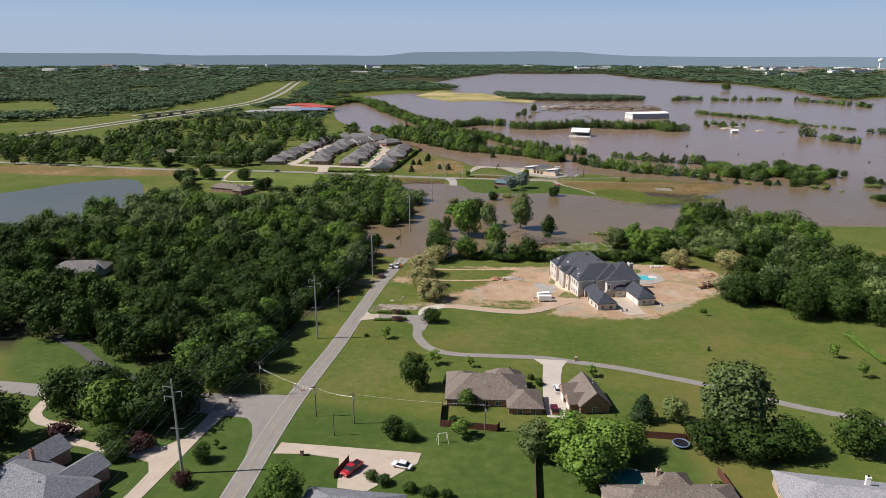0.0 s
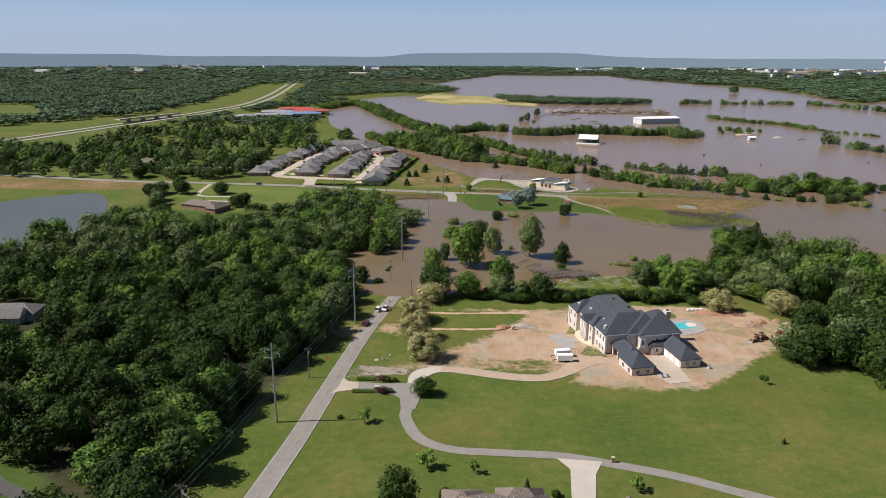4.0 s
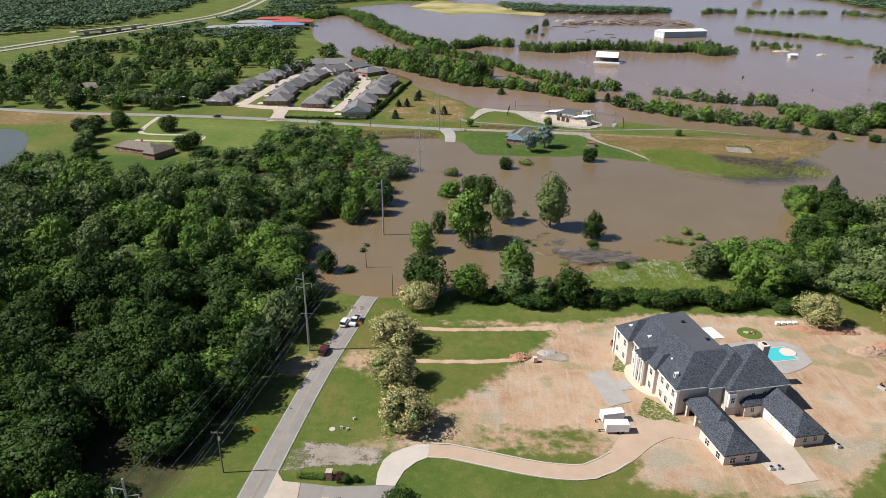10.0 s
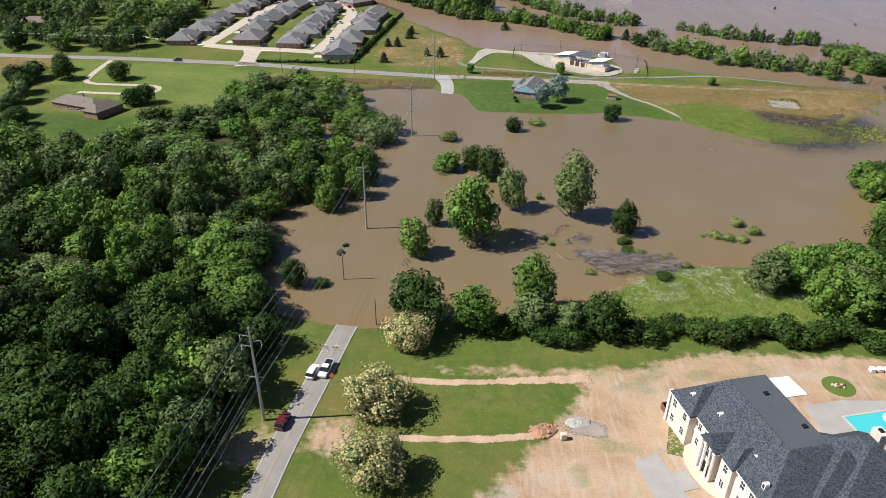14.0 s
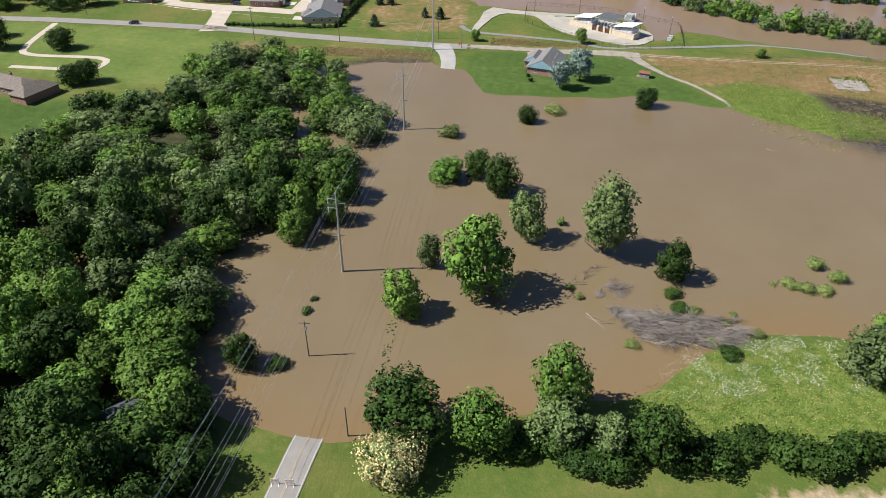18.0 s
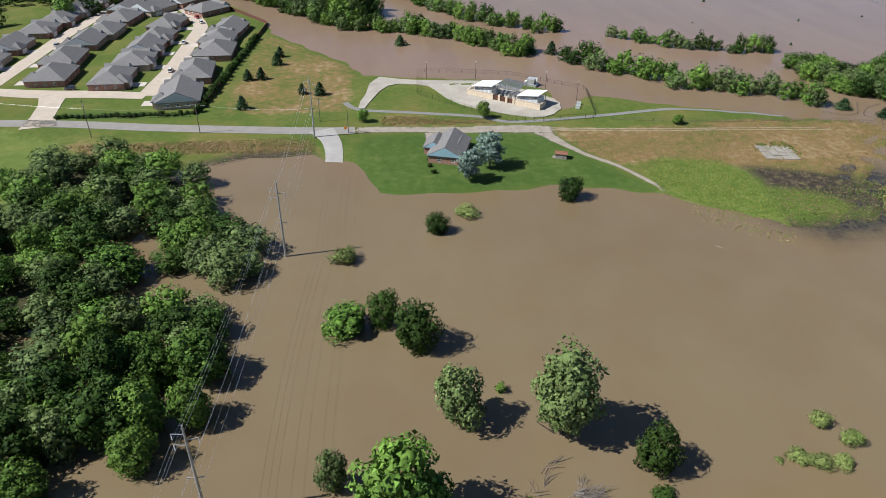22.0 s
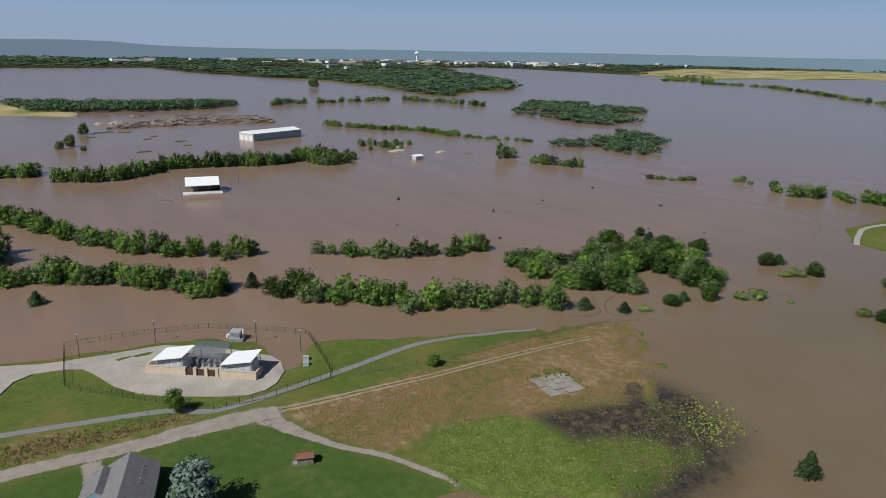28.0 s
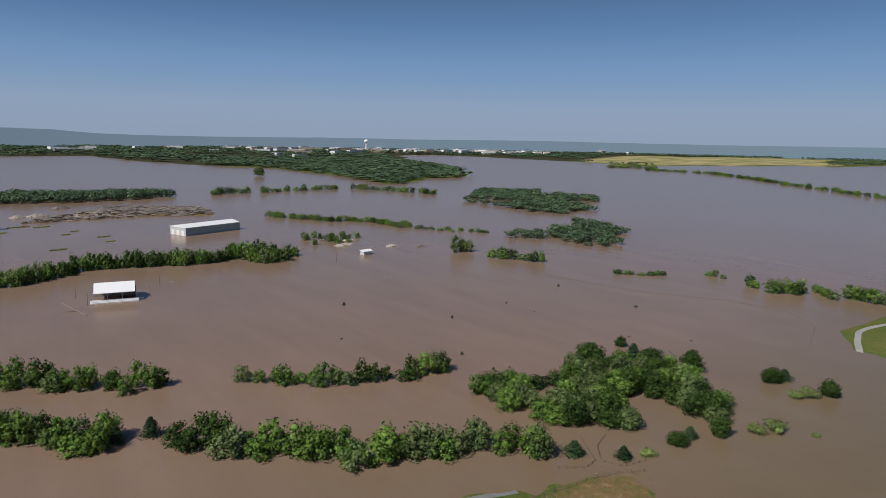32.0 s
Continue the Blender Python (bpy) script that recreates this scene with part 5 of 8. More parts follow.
# ---- mansion ----
def mansion():
    h = thing("mansion", 51.4, 276.8, 14.3, "large cream two-storey mansion with dark slate-grey hipped roofs", "house", z=2.2)
    E = 7.0
    walls(h, 0, 0.5, 19, 29.4, -3, E - 0.2, W_CREAM, "cream painted brick wall")
    part("roof", deck_roof((-0.5, 0, 19.5, 29.9), (7.3, 7.0, 15.0, 25.6), E, 5.0), R_SLATE, h, "dark slate-grey shingle roof")
    part("roof_deck", boxes((7.5, 7.2, E + 4.9, 14.8, 25.4, E + 5.03)), R_FLAT, h, "flat dark membrane roof top")
    gutter(h, (-0.5, 0, 19.5, 29.9), E)
    # end pavilion and the bay beside the porch
    walls(h, -1.5, 22.6, 0.1, 29.5, -3, E - 0.15, W_CREAM)
    part("roof", deck_roof((-2.0, 22.1, 9, 29.95), (2.4, 25.9, 9, 26.1), E + 0.04, 3.5), R_SLATE, h)
    part("fascia", boxes((-2.06, 22.1, E - 0.26, -1.98, 29.95, E)), W_WHITE, h)
    walls(h, -1.6, 13.0, 0.1, 17.4, -3, E - 0.15, W_CREAM)
    part("roof", roof_bm(-1.9, 12.9, 5, 17.5, E + 0.05, 2.1, 0.25, "gable"), R_SLATE, h)
    walls(h, -0.9, 9.0, 0.1, 12.4, -3, E - 0.15, W_CREAM)
    part("roof", deck_roof((-1.3, 8.7, 6, 12.8), (1.6, 10.6, 6, 10.9), E + 0.03, 2.6), R_SLATE, h)
    # classical centre gable with an arched window above the entrance
    bm = bmesh.new()
    a = [bm.verts.new((-1.95, *p)) for p in ((12.6, E - 0.2), (17.4, E - 0.2), (15, E + 1.7))]
    b = [bm.verts.new((-1.3, *p)) for p in ((12.6, E - 0.2), (17.4, E - 0.2), (15, E + 1.7))]
    for f in (list(reversed(a)), b, (a[0], a[1], b[1], b[0]), (a[1], a[2], b[2], b[1]), (a[2], a[0], b[0], b[2])):
        bm.faces.new(f)
    part("gable", bm, W_WHITE, h, "white pediment gable")
    for y in (13.0, 14.2, 15.8, 17.0):
        bm = bmesh.new()
        rod(bm, (0, 0, -0.6), (0, 0, E - 0.4), 0.24, 0.2, 12)
        box(bm, -0.3, -0.3, -0.8, 0.3, 0.3, -0.55)
        box(bm, -0.3, -0.3, E - 0.45, 0.3, 0.3, E - 0.2)
        part("column", bm, W_WHITE, h, "white round column", pose(-2.1, y, 0))
    door(h, -1.64, 15, -0.3, -90, 1.7, 2.7, M_BLACK)
    bm = bmesh.new()
    rim = [(-0.1, 7.6), (-1.6, 8.3), (-2.9, 10.2), (-3.7, 12.8), (-3.9, 15.4), (-3.6, 18.2), (-2.8, 20.4), (-1.6, 22.0), (-0.1, 22.4)]
    hi = [bm.verts.new((*p, -0.35)) for p in rim]
    lo = [bm.verts.new((*p, -1.9)) for p in rim]
    bm.faces.new(list(reversed(hi)))
    for i in range(len(rim) - 1):
        bm.faces.new((hi[i], hi[i + 1], lo[i + 1], lo[i]))
    part("terrace", bm, plain("terrace_stone", (0.60, 0.50, 0.37), 0.85, 0, 0.08, 2), h, "cream rounded entrance terrace")
    part("cornice", boxes((-0.18, -0.18, 3.25, 0, 8.3, 3.5), (-0.18, 18.0, 3.25, 0, 22.5, 3.5)), W_WHITE, h, "white string course")
    part("quoin", boxes((-0.12, -0.14, -3, 0.55, 0.5, E - 0.3)), W_WHITE, h, "white corner quoins")
    part("quoin", boxes((-1.62, 29.9, -3, -0.95, 30.55, E - 0.3)), W_WHITE, h, "white corner quoins")
    for z in (0.5, 4.2):
        for y in (1.6, 4.2, 6.8):
            window(h, -0.02, y, z, -90, 1.25, 1.9)
        window(h, -0.92, 10.7, z, -90, 1.25, 1.9)
        for y in (24.2, 28.0):
            window(h, -1.52, y, z, -90, 1.25, 1.9)
        for y in (18.8, 21.0):
            window(h, -0.02, y, z, -90, 1.1, 1.9)
    window(h, -1.62, 15, 3.6, -90, 1.6, 2.6)
    for y, r in ((3.5, 1.3), (9.2, 3.4), (20.0, 2.8), (26.0, 0.6)):
        d = part("dormer", boxes((-0.55, -0.5, 0, 0.5, 0.5, 1.2)), W_WHITE, h, "small white arched dormer", pose(r, y, E + 1.0) @ Matrix.Diagonal((0.85, 0.8, 0.85, 1)))
        bm = bmesh.new()
        rod(bm, (-0.56, 0, 1.2), (0.5, 0, 1.2), 0.52, 0.5, 12)
        part("dormer_top", bm, W_WHITE, d)
        part("pane", boxes((-0.6, -0.3, 0.25, -0.54, 0.3, 1.3)), M_GLASS, d)
    # south side and its stepped hips
    walls(h, 8.0, -0.3, 19, 6, -3, E - 0.18, W_CREAM)
    walls(h, 11.5, -2.2, 26.7, 12.5, -3, E - 0.16, W_CREAM)
    part("roof", deck_roof((7.4, -0.8, 20, 14), (16.6, 5.2, 17.2, 9), E + 0.03, 4.9), R_SLATE, h)
    part("roof", deck_roof((11.0, -2.7, 27.2, 13), (21.3, 4.9, 23.6, 8), E + 0.06, 4.9), R_SLATE, h)
    part("fascia", boxes((7.4, -0.86, E - 0.27, 11.0, -0.78, E)), W_WHITE, h)
    part("fascia", boxes((10.94, -2.76, E - 0.27, 27.2, -2.68, E + 0.03)), W_WHITE, h)
    part("bay", boxes((11.6, -2.9, 2.6, 13.4, -2.1, 6.2)), W_WHITE, h, "white oriel bay window")
    window(h, 12.5, -2.92, 3.7, 0, 1.1, 1.7)
    for x in (18, 21, 24):
        window(h, x, -2.22, 3.9, 0, 1.1, 1.7)
    for y in (3, 8):
        window(h, 26.72, y, 3.9, 90, 1.1, 1.7)
    for y in (15, 19, 23, 27):
        window(h, 19.02, y, 3.9, 90, 1.2, 1.8)
        window(h, 19.02, y, 0.4, 90, 1.2, 1.8)
    chimney(h, 27.4, 9.0, -3, 10.6, W_CREAM, 1.7, 2.2)
    for x, y in ((11.8, 20.5), (13.4, 11.5)):
        part("roof_hatch", boxes((-0.4, -0.4, 0, 0.4, 0.4, 0.35)), M_BLACK, h, "", pose(x, y, E + 5.03))
    # carport wing towards the drive
    g = part("wall", boxes((1.2, -18.3, -2.2, 8.8, -9, 3.4)), W_CREAM, h)
    for y in (-9, -4.5, -0.6):
        part("pillar", boxes((2.6, y - 0.35, -2, 3.3, y + 0.35, 3.4)), W_CREAM, h)
    walls(h, 8.2, -9, 8.8, 0, -2, 3.4, W_CREAM)
    part("roof", roof_bm(2.6, -12, 8.8, 0.4, 3.6, 2.9, 0.45, "hip"), R_SLATE, h)
    part("roof", roof_bm(1.2, -18.3, 8.8, -8.4, 3.64, 3.2, 0.5, "hip"), R_SLATE, h)
    for y in (-16.2, -12):
        window(h, 1.18, y, 0.9, -90, 1.6, 1.7)
    for x in (3.2, 6.6):
        window(h, x, -18.32, 1.1, 0, 1.4, 1.5)
    # garage wing
    walls(h, 19.9, -15.4, 27, 0.6, -2.4, 3.2, W_CREAM)
    walls(h, 15.6, -3.6, 20, 0.4, -2.4, 3.2, W_CREAM)
    part("roof", roof_bm(19.9, -15.4, 27, 4.0, 3.4, 3.3, 0.5, "hip"), R_SLATE, h)
    part("roof", roof_bm(15.2, -3.8, 22.5, 0.6, 3.36, 2.0, 0.4, "hip"), R_SLATE, h)
    for y in (-13.2, -9.6, -6.0):
        garage_door(h, 19.86, y, 0.35, -90, 2.6, 2.3)
    for x in (22.3, 24.8):
        window(h, x, -15.42, 1.2, 0, 1.1, 1.3)
    window(h, 17.6, -3.62, 1.0, 0, 1.0, 1.4)
    return h


mansion()
for x, y in ((66.5, 258.6), (68.2, 259.0), (84.0, 267.2)):
    ac = thing("air_conditioner", x, y, 14, "grey outdoor air conditioner beside the mansion", "air conditioner", "outdoor units")
    part("body", boxes((-0.45, -0.45, 0.08, 0.45, 0.45, 0.9)), M_LAMP, ac)
    bm = bmesh.new()
    rod(bm, (0, 0, 0.9), (0, 0, 0.95), 0.36, 0.36, 14)
    part("fan_guard", bm, M_BLACK, ac)
    part("base", boxes((-0.55, -0.55, -0.2, 0.55, 0.55, 0.08)), M_CONCRETE, ac)

# ---- paving round the mansion ----
DRIVE = [(-4.6, 260.0), (0, 260.0), (8, 258.0), (19.5, 255.3), (29, 255.4), (36, 260.5), (42, 268), (49, 271.6), (56.5, 268.5)]
ribbon("driveway", DRIVE, [4.2, 4.2, 4.2, 4.4, 4.6, 5.4, 7, 7, 4.5], M_PAVER, 0.10, "tan paved drive to the mansion", "driveway")
for off in (2.35, -2.35):
    ribbon("kerb", DRIVE[:6], 0.3, M_NEWCONC, 0.20, "pale concrete kerb of the drive", "kerb", offset=off, across=2)
patch("driveway", [(-14, 248.3), (-14.2, 252), (-13.6, 256), (-12, 258.6), (-9.6, 260.4), (-7, 261.8), (-4.4, 262.2), (-4.3, 257.6), (-6.6, 256), (-8.8, 253), (-10.2, 248.3)], M_NEWCONC, 0.13, "freshly poured white concrete drive", "driveway", step=2.0)
patch("driveway", [(-36.2, 239.4), (-34.6, 244.5), (-34.6, 251), (-32.6, 248.2), (-29, 247.9), (-28.3, 242), (-31.5, 241.7), (-34, 240.6)], M_CONCRETE, 0.125, "pale concrete mouth of the private lane", "driveway", step=2.0)
patch("road", [(-28.9, 247.9), (-21.8, 247.3), (-14, 248.2), (-10.2, 248.2), (-9.4, 244), (-9.2, 237.5), (-9.8, 231), (-14, 231), (-15, 237.6), (-17.2, 239.8), (-22, 241), (-28.2, 242)], M_ASPHALT, 0.12, "grey asphalt forecourt of the private lane", "lane", step=2.0)
ribbon("driveway", [(-38, 257), (-33, 256), (-27, 257), (-20, 257), (-12, 258), (-8, 259)], [16, 12, 9, 8, 7, 6], M_LOOSE, 0.09, "gravel drive mouth off the road", "driveway", across=7, worn=True)
patch("pavement", [(33.7, 293.2), (38.7, 295.8), (42.8, 281.7), (37.1, 279.1)], M_SLABGREY, 0.12, "rectangular grey concrete pad before the mansion")
patch("pavement", [(39.6, 290.6), (43, 291.6), (44.6, 287.4), (41, 286.2)], M_SLABGREY, 0.10, "small grey concrete landing")
patch("pavement", [(64.5, 275), (71.5, 277.5), (74.5, 266), (75, 256), (68, 254), (64.8, 262)], M_CONCRETE, 0.10, "pale concrete garage court")
patch("pavement", [(74, 303), (81, 298), (85.5, 297.3), (90.5, 300), (94.8, 303.6), (94.6, 311), (91.5, 314.2), (82, 313.8), (73, 311.5)], M_SLABGREY, 0.12, "pale concrete deck round the pool", "pool deck")
def turf_material():
    m = Mat("patchy_turf", 0.95, 0, 0.1)
    m.base(m.ramp(m.noise(1.3, 5, 0.7), (0.40, (0.07, 0.10, 0.022)), (0.52, (0.13, 0.14, 0.045)), (0.6, (0.36, 0.28, 0.19))))
    return m.m


M_TURF = turf_material()
patch("lawn", FRONT_BED, M_TURF, 0.07, "patchy grass bed before the mansion", "lawn", step=1.5)
patch("lawn", FRONT_GRASS, M_TURF, 0.07, "strip of green grass beside the mansion", "lawn", step=1.5)
pool = thing("swimming_pool", 85.6, 306.6, 14, "bright turquoise swimming pool in the concrete deck", "swimming pool", z=height(85.6, 306.6))
part("pool_rim", boxes((-5.4, -3.4, -0.9, 5.4, -3.0, 0.26), (-5.4, 3.0, -0.9, 5.4, 3.4, 0.26), (-5.4, -3.0, -0.9, -5.0, 3.0, 0.26), (5.0, -3.0, -0.9, 5.4, 3.0, 0.26)), M_NEWCONC, pool)
part("pool_water", boxes((-5.0, -3.0, -0.8, 5.0, 3.0, 0.2)), M_POOL, pool)
bm = bmesh.new()
rod(bm, (4.6, 0.4, -0.3), (4.6, 0.4, 0.32), 2.1, 2.1, 20)
part("spa_ledge", bm, W_CREAM, pool, "round cream ledge")
patch("pavement", [(68.6, 320.2), (73.6, 321.2), (75.4, 315.2), (70.4, 314)], W_WHITE, 0.22, "square white concrete terrace behind the mansion", "terrace")


# ---- plain houses ----
def house(x, y, turn, blocks, wall, roof, label, group="", wins=(), garages=(), chim=None, z=None, vent=(), name="house", gable_mat=None, pier=-1.5):
    """A house of one or more rectangles: x0, y0, x1, y1, eave, rise, style."""
    h = thing(name, x, y, turn, label, "house", group, z)
    for i, (x0, y0, x1, y1, e, r, style) in enumerate(blocks):
        walls(h, x0, y0, x1, y1, pier, e - 0.05 - 0.01 * i, wall)
        part("roof", roof_bm(x0, y0, x1, y1, e + 0.13 + 0.03 * i, r, 0.5, style), roof, h)
        if style == "gable":
            if x1 - x0 >= y1 - y0:
                for gx in (x0 - 0.49, x1 + 0.49):
                    gable_fill(h, gx, y0 - 0.2, y1 + 0.2, e + 0.1, r * 0.9, gable_mat or wall, 0.14)
            else:
                for gy in (y0 - 0.49, y1 + 0.49):
                    g = gable_fill(h, 0, x0 - 0.2, x1 + 0.2, e + 0.1, r * 0.9, gable_mat or wall, 0.14)
                    g.matrix_local = pose(0, 0, 0, 0, 0, 90) @ Matrix.Translation((gy, 0, 0)) @ Matrix.Diagonal((1, -1, 1, 1))
    for w in wins:
        window(h, *w)
    for g in garages:
        garage_door(h, *g)
    if chim:
        chimney(h, *chim)
    if vent:
        vents(h, [v[:2] for v in vent], vent[0][2])
    return h


W1, W2 = (1.0, 1.4), (1.5, 1.4)
house(14, 176.5, 2, [(-12.6, -6.2, 9.5, 8, 2.7, 4.2, "hip"), (4, -10.6, 13, -0.5, 2.6, 2.4, "hip"), (-12.6, 1.5, -4.5, 9.2, 2.7, 2.6, "hip"), (-1, 3, 8.6, 10, 2.7, 3.0, "hip")], W_BRICK, R_BROWN,
      "brown-roofed brick house behind a dark wooden fence", wins=[(x, -6.22, 0.8, 0, 1.5, 1.4) for x in (-10, -6, -2, 1.5)] + [(x, -10.62, 0.8, 0, 1.5, 1.4) for x in (7, 10.5)] + [(-12.62, y, 0.8, -90, 1.0, 1.4) for y in (-4, 0, 5)],
      garages=[(13.05, -3, 0.1, 90, 2.7, 2.2), (13.05, -7, 0.1, 90, 2.7, 2.2)], vent=[(-5 + 1.4 * i, 2.6, 6.0) for i in range(6)] + [(-2, -3.2, 4.5), (4, -2.6, 4.6), (6.5, -5.0, 4.4), (9, -5.0, 4.4)])
house(40.6, 173.5, 10, [(-4, -5.4, 4, 6.6, 2.7, 3.9, "gable"), (-6.4, -3.8, 0, 0.2, 2.6, 2.3, "gable"), (-6.4, 1.8, 0, 5.6, 2.6, 2.3, "gable")], W_BRICK, R_BROWN, "small brown-roofed brick outbuilding with gabled dormers",
      wins=[(0, -5.42, 0.8, 0, 1.5, 1.4), (4.02, 1, 0.8, 90, 1.0, 1.4)], garages=[(-6.45, -1.8, 0, -90, 2.5, 2.2), (-6.45, 3.7, 0, -90, 2.5, 2.2)], vent=[(1.6, 2, 5.2), (2.2, 4, 4.7)])
house(-9, 117, -4, [(-16, -6, 4, 6, 2.9, 3.2, "hip"), (2, -8, 16, 4, 2.9, 3.0, "hip")], W_TANBRICK, R_BLUEGREY, "low house with a blue-grey shingle roof",
      wins=[(x, 6.02, 0.9, 180, 1.5, 1.4) for x in (-12, -6, 0)], garages=[(-13, 6.05, 0, 180, 2.7, 2.2)], vent=[(-6, 2.5, 4.6), (-2, 3, 4.4)], chim=(9, 1, 2, 6.0, W_BRICK))
house(52, 125, 4, [(-15, -6, 12, 5, 2.9, 3.2, "hip"), (-5, 2, 4, 9, 2.9, 3.0, "hip")], W_TANBRICK, R_BROWN, "long brown-roofed house beside a pool",
      wins=[(x, 5.02, 0.9, 180, 1.5, 1.4) for x in (-12, -8, 7)], vent=[(-9, 2.0, 4.7), (0, 6, 4.4), (7, 2.4, 4.6)], chim=(-3, 6, 2, 6.2, W_TANBRICK))
house(93, 127, -8, [(-19, -6, 20, 7, 2.9, 2.6, "hip")], W_TANBRICK, R_PALE, "long low house with a pale grey roof", wins=[(-19.02, 2, 0.9, -90, 1.5, 1.4)], chim=(-2, 3.5, 2, 6.3, W_WHITE))
house(-83.5, 122.5, -22, [(-12, -7, 12, 6, 3.0, 3.4, "hip"), (-12, 0, -5, 12, 3.0, 2.6, "gable"), (2, 2, 9, 11, 3.0, 2.4, "gable")], W_BRICK, R_BLUEGREY,
      "blue-grey-roofed brick house among trees", wins=[(12.02, y, 0.9, 90, 1.5, 1.4) for y in (-4, 1)], chim=(-6, 4, 2, 6.8, W_BRICK), vent=[(2, -1, 6.0), (5, -2, 5.6)])
house(-63, 334, 40, [(-6.5, -4.5, 6.5, 4.5, 2.8, 2.6, "hip")], W_TANBRICK, R_SLATE, "dark-roofed house deep in the wood", z=0.4)
house(-178, 297, 8, [(-12, -5, 12, 5, 3, 3, "hip"), (1, -9, 9, -2, 3, 3, "gable")], W_SIDING, R_GREY, "grey-roofed house with a white gable in the wood", gable_mat=W_WHITE, wins=[(x, -5.02, 0.9, 0, 1.5, 1.4) for x in (-9, -5, -1)] + [(5, -9.02, 0.9, 0, 1.5, 1.4)], chim=(-4, 2, 3, 7, W_BRICK))
house(-178, 493, -20, [(-16, -5, 10, 5, 3, 2.8, "hip"), (8, -9, 16, 6, 3, 2.6, "hip")], W_BRICK, R_BROWN, "long brown ranch house on the field edge", chim=(-2, 1, 3, 6.4, W_BRICK),
      wins=[(x, -5.02, 0.9, 0, 1.5, 1.4) for x in (-12, -6, 0)])
house(-300, 668, 8, [(-16, -8, 12, 6, 3, 3, "hip"), (6, -12, 18, 0, 3, 2.8, "hip")], W_BRICK, R_BROWN, "broad brown brick house behind lawns")
house(28, 533, -18, [(-6, -9, 6, 9, 2.9, 3.6, "gable"), (-9, -2, -2, 7, 2.7, 2.4, "gable")], W_BRICK, R_GREY, "grey-roofed house with a blue gable on the levee lawn", gable_mat=W_BLUE,
      wins=[(-2, -9.02, 0.9, 0, 1.5, 1.4), (3, -9.02, 0.9, 0, 1.0, 1.4), (-6.02, -5.5, 0.9, -90, 1.0, 1.4)], vent=[(3.2, i * 1.6 - 1, 4.9) for i in range(5)])

# ---- estate of brick homes north of the levee road ----
est = np.random.default_rng(21)
ESTATE = [(-80, 600, 8), (-79.5, 632, 6), (-76, 667, 2), (-76, 712, -6), (-78, 690, 0), (-97, 762, -40), (-116, 789, -30),
          (-115, 626, 0), (-112.5, 652, 5), (-113, 675, 0), (-112, 696, -4), (-113, 726, -8), (-131, 767, -30),
          (-143, 632, 0), (-147, 659, 4), (-147, 690, 0), (-144, 712, 0), (-143, 742, -6), (-146, 769, -10),
          (-185, 628, 4), (-183.5, 655, 0), (-183, 684, 0), (-180, 716, 0), (-178, 740, 0), (-175, 764, -8), (-172, 790, -10), (-157, 806, -80), (-136, 808, -85)]
for i, (x, y, turn) in enumerate(ESTATE):
    side = 1 if x in (-115, -112.5, -113, -112, -131) or x < -170 else -1
    w, d = est.uniform(7.6, 9.0), est.uniform(10.5, 12.5)
    wing = est.uniform(4, 6)
    wins = [(a, -d - 0.02, 0.9, 0, *W1) for a in (-4, 0, 4)] + [(side * -w - 0.02 * side * -1, b, 0.9, -90 if side > 0 else 90, *W1) for b in (-5, 4)]
    house(x, y, turn + est.uniform(-2, 2), [(-w, -d, w, d, 3.0, est.uniform(3.6, 4.6), "gable" if i % 3 == 0 else "hip"), (-w - 1.5 if side < 0 else w - wing, -d + 2, -w + wing if side < 0 else w + 1.5, -d + 9, 2.9, 2.8, "hip"),
          (-w + 2, d - 4, w - 3, d + 3, 2.9, 2.6, "gable")], W_BRICK if i % 4 else W_TANBRICK, R_GREY,
          "grey-roofed brick home in a close-set estate", "estate homes", wins=wins, garages=[((w + 1.54) * side, -d + 5.5, 0.1, 90 * side, 4.6, 2.2)],
          vent=[(1.5, est.uniform(-5, 5), 5.6), (-2, est.uniform(-5, 5), 5.6)], gable_mat=W_SIDING)
ribbon("road", [(-128, 572), (-131, 585), (-133, 598), (-136, 611)], [14, 9, 9, 12], M_CONCRETE, 0.12, "pale concrete estate entrance", "street")
ribbon("road", [(-168, 618), (-143, 612), (-120, 610), (-96, 606)], [8, 10, 9, 8], M_CONCRETE, 0.14, "pale concrete estate street", "street")
ribbon("road", [(-96, 606), (-95, 623), (-93.5, 650), (-94, 702), (-96, 731), (-113, 772), (-131, 793)], 8, M_CONCRETE, 0.12, "pale concrete estate street", "street")
ribbon("road", [(-168, 618), (-166, 675), (-166, 700), (-164, 727), (-160, 764), (-154, 787), (-131, 793)], 8, M_CONCRETE, 0.12, "pale concrete estate street", "street")
for i, (x, y, turn) in enumerate(ESTATE[:22]):
    side = 1 if x in (-115, -112.5, -113, -112, -131) or x < -170 else -1
    patch("driveway", [(x + side * 8, y - 7), (x + side * 15, y - 7), (x + side * 15, y - 1), (x + side * 8, y - 1)], M_NEWCONC, 0.16, "short pale concrete drive to a garage", "driveway")


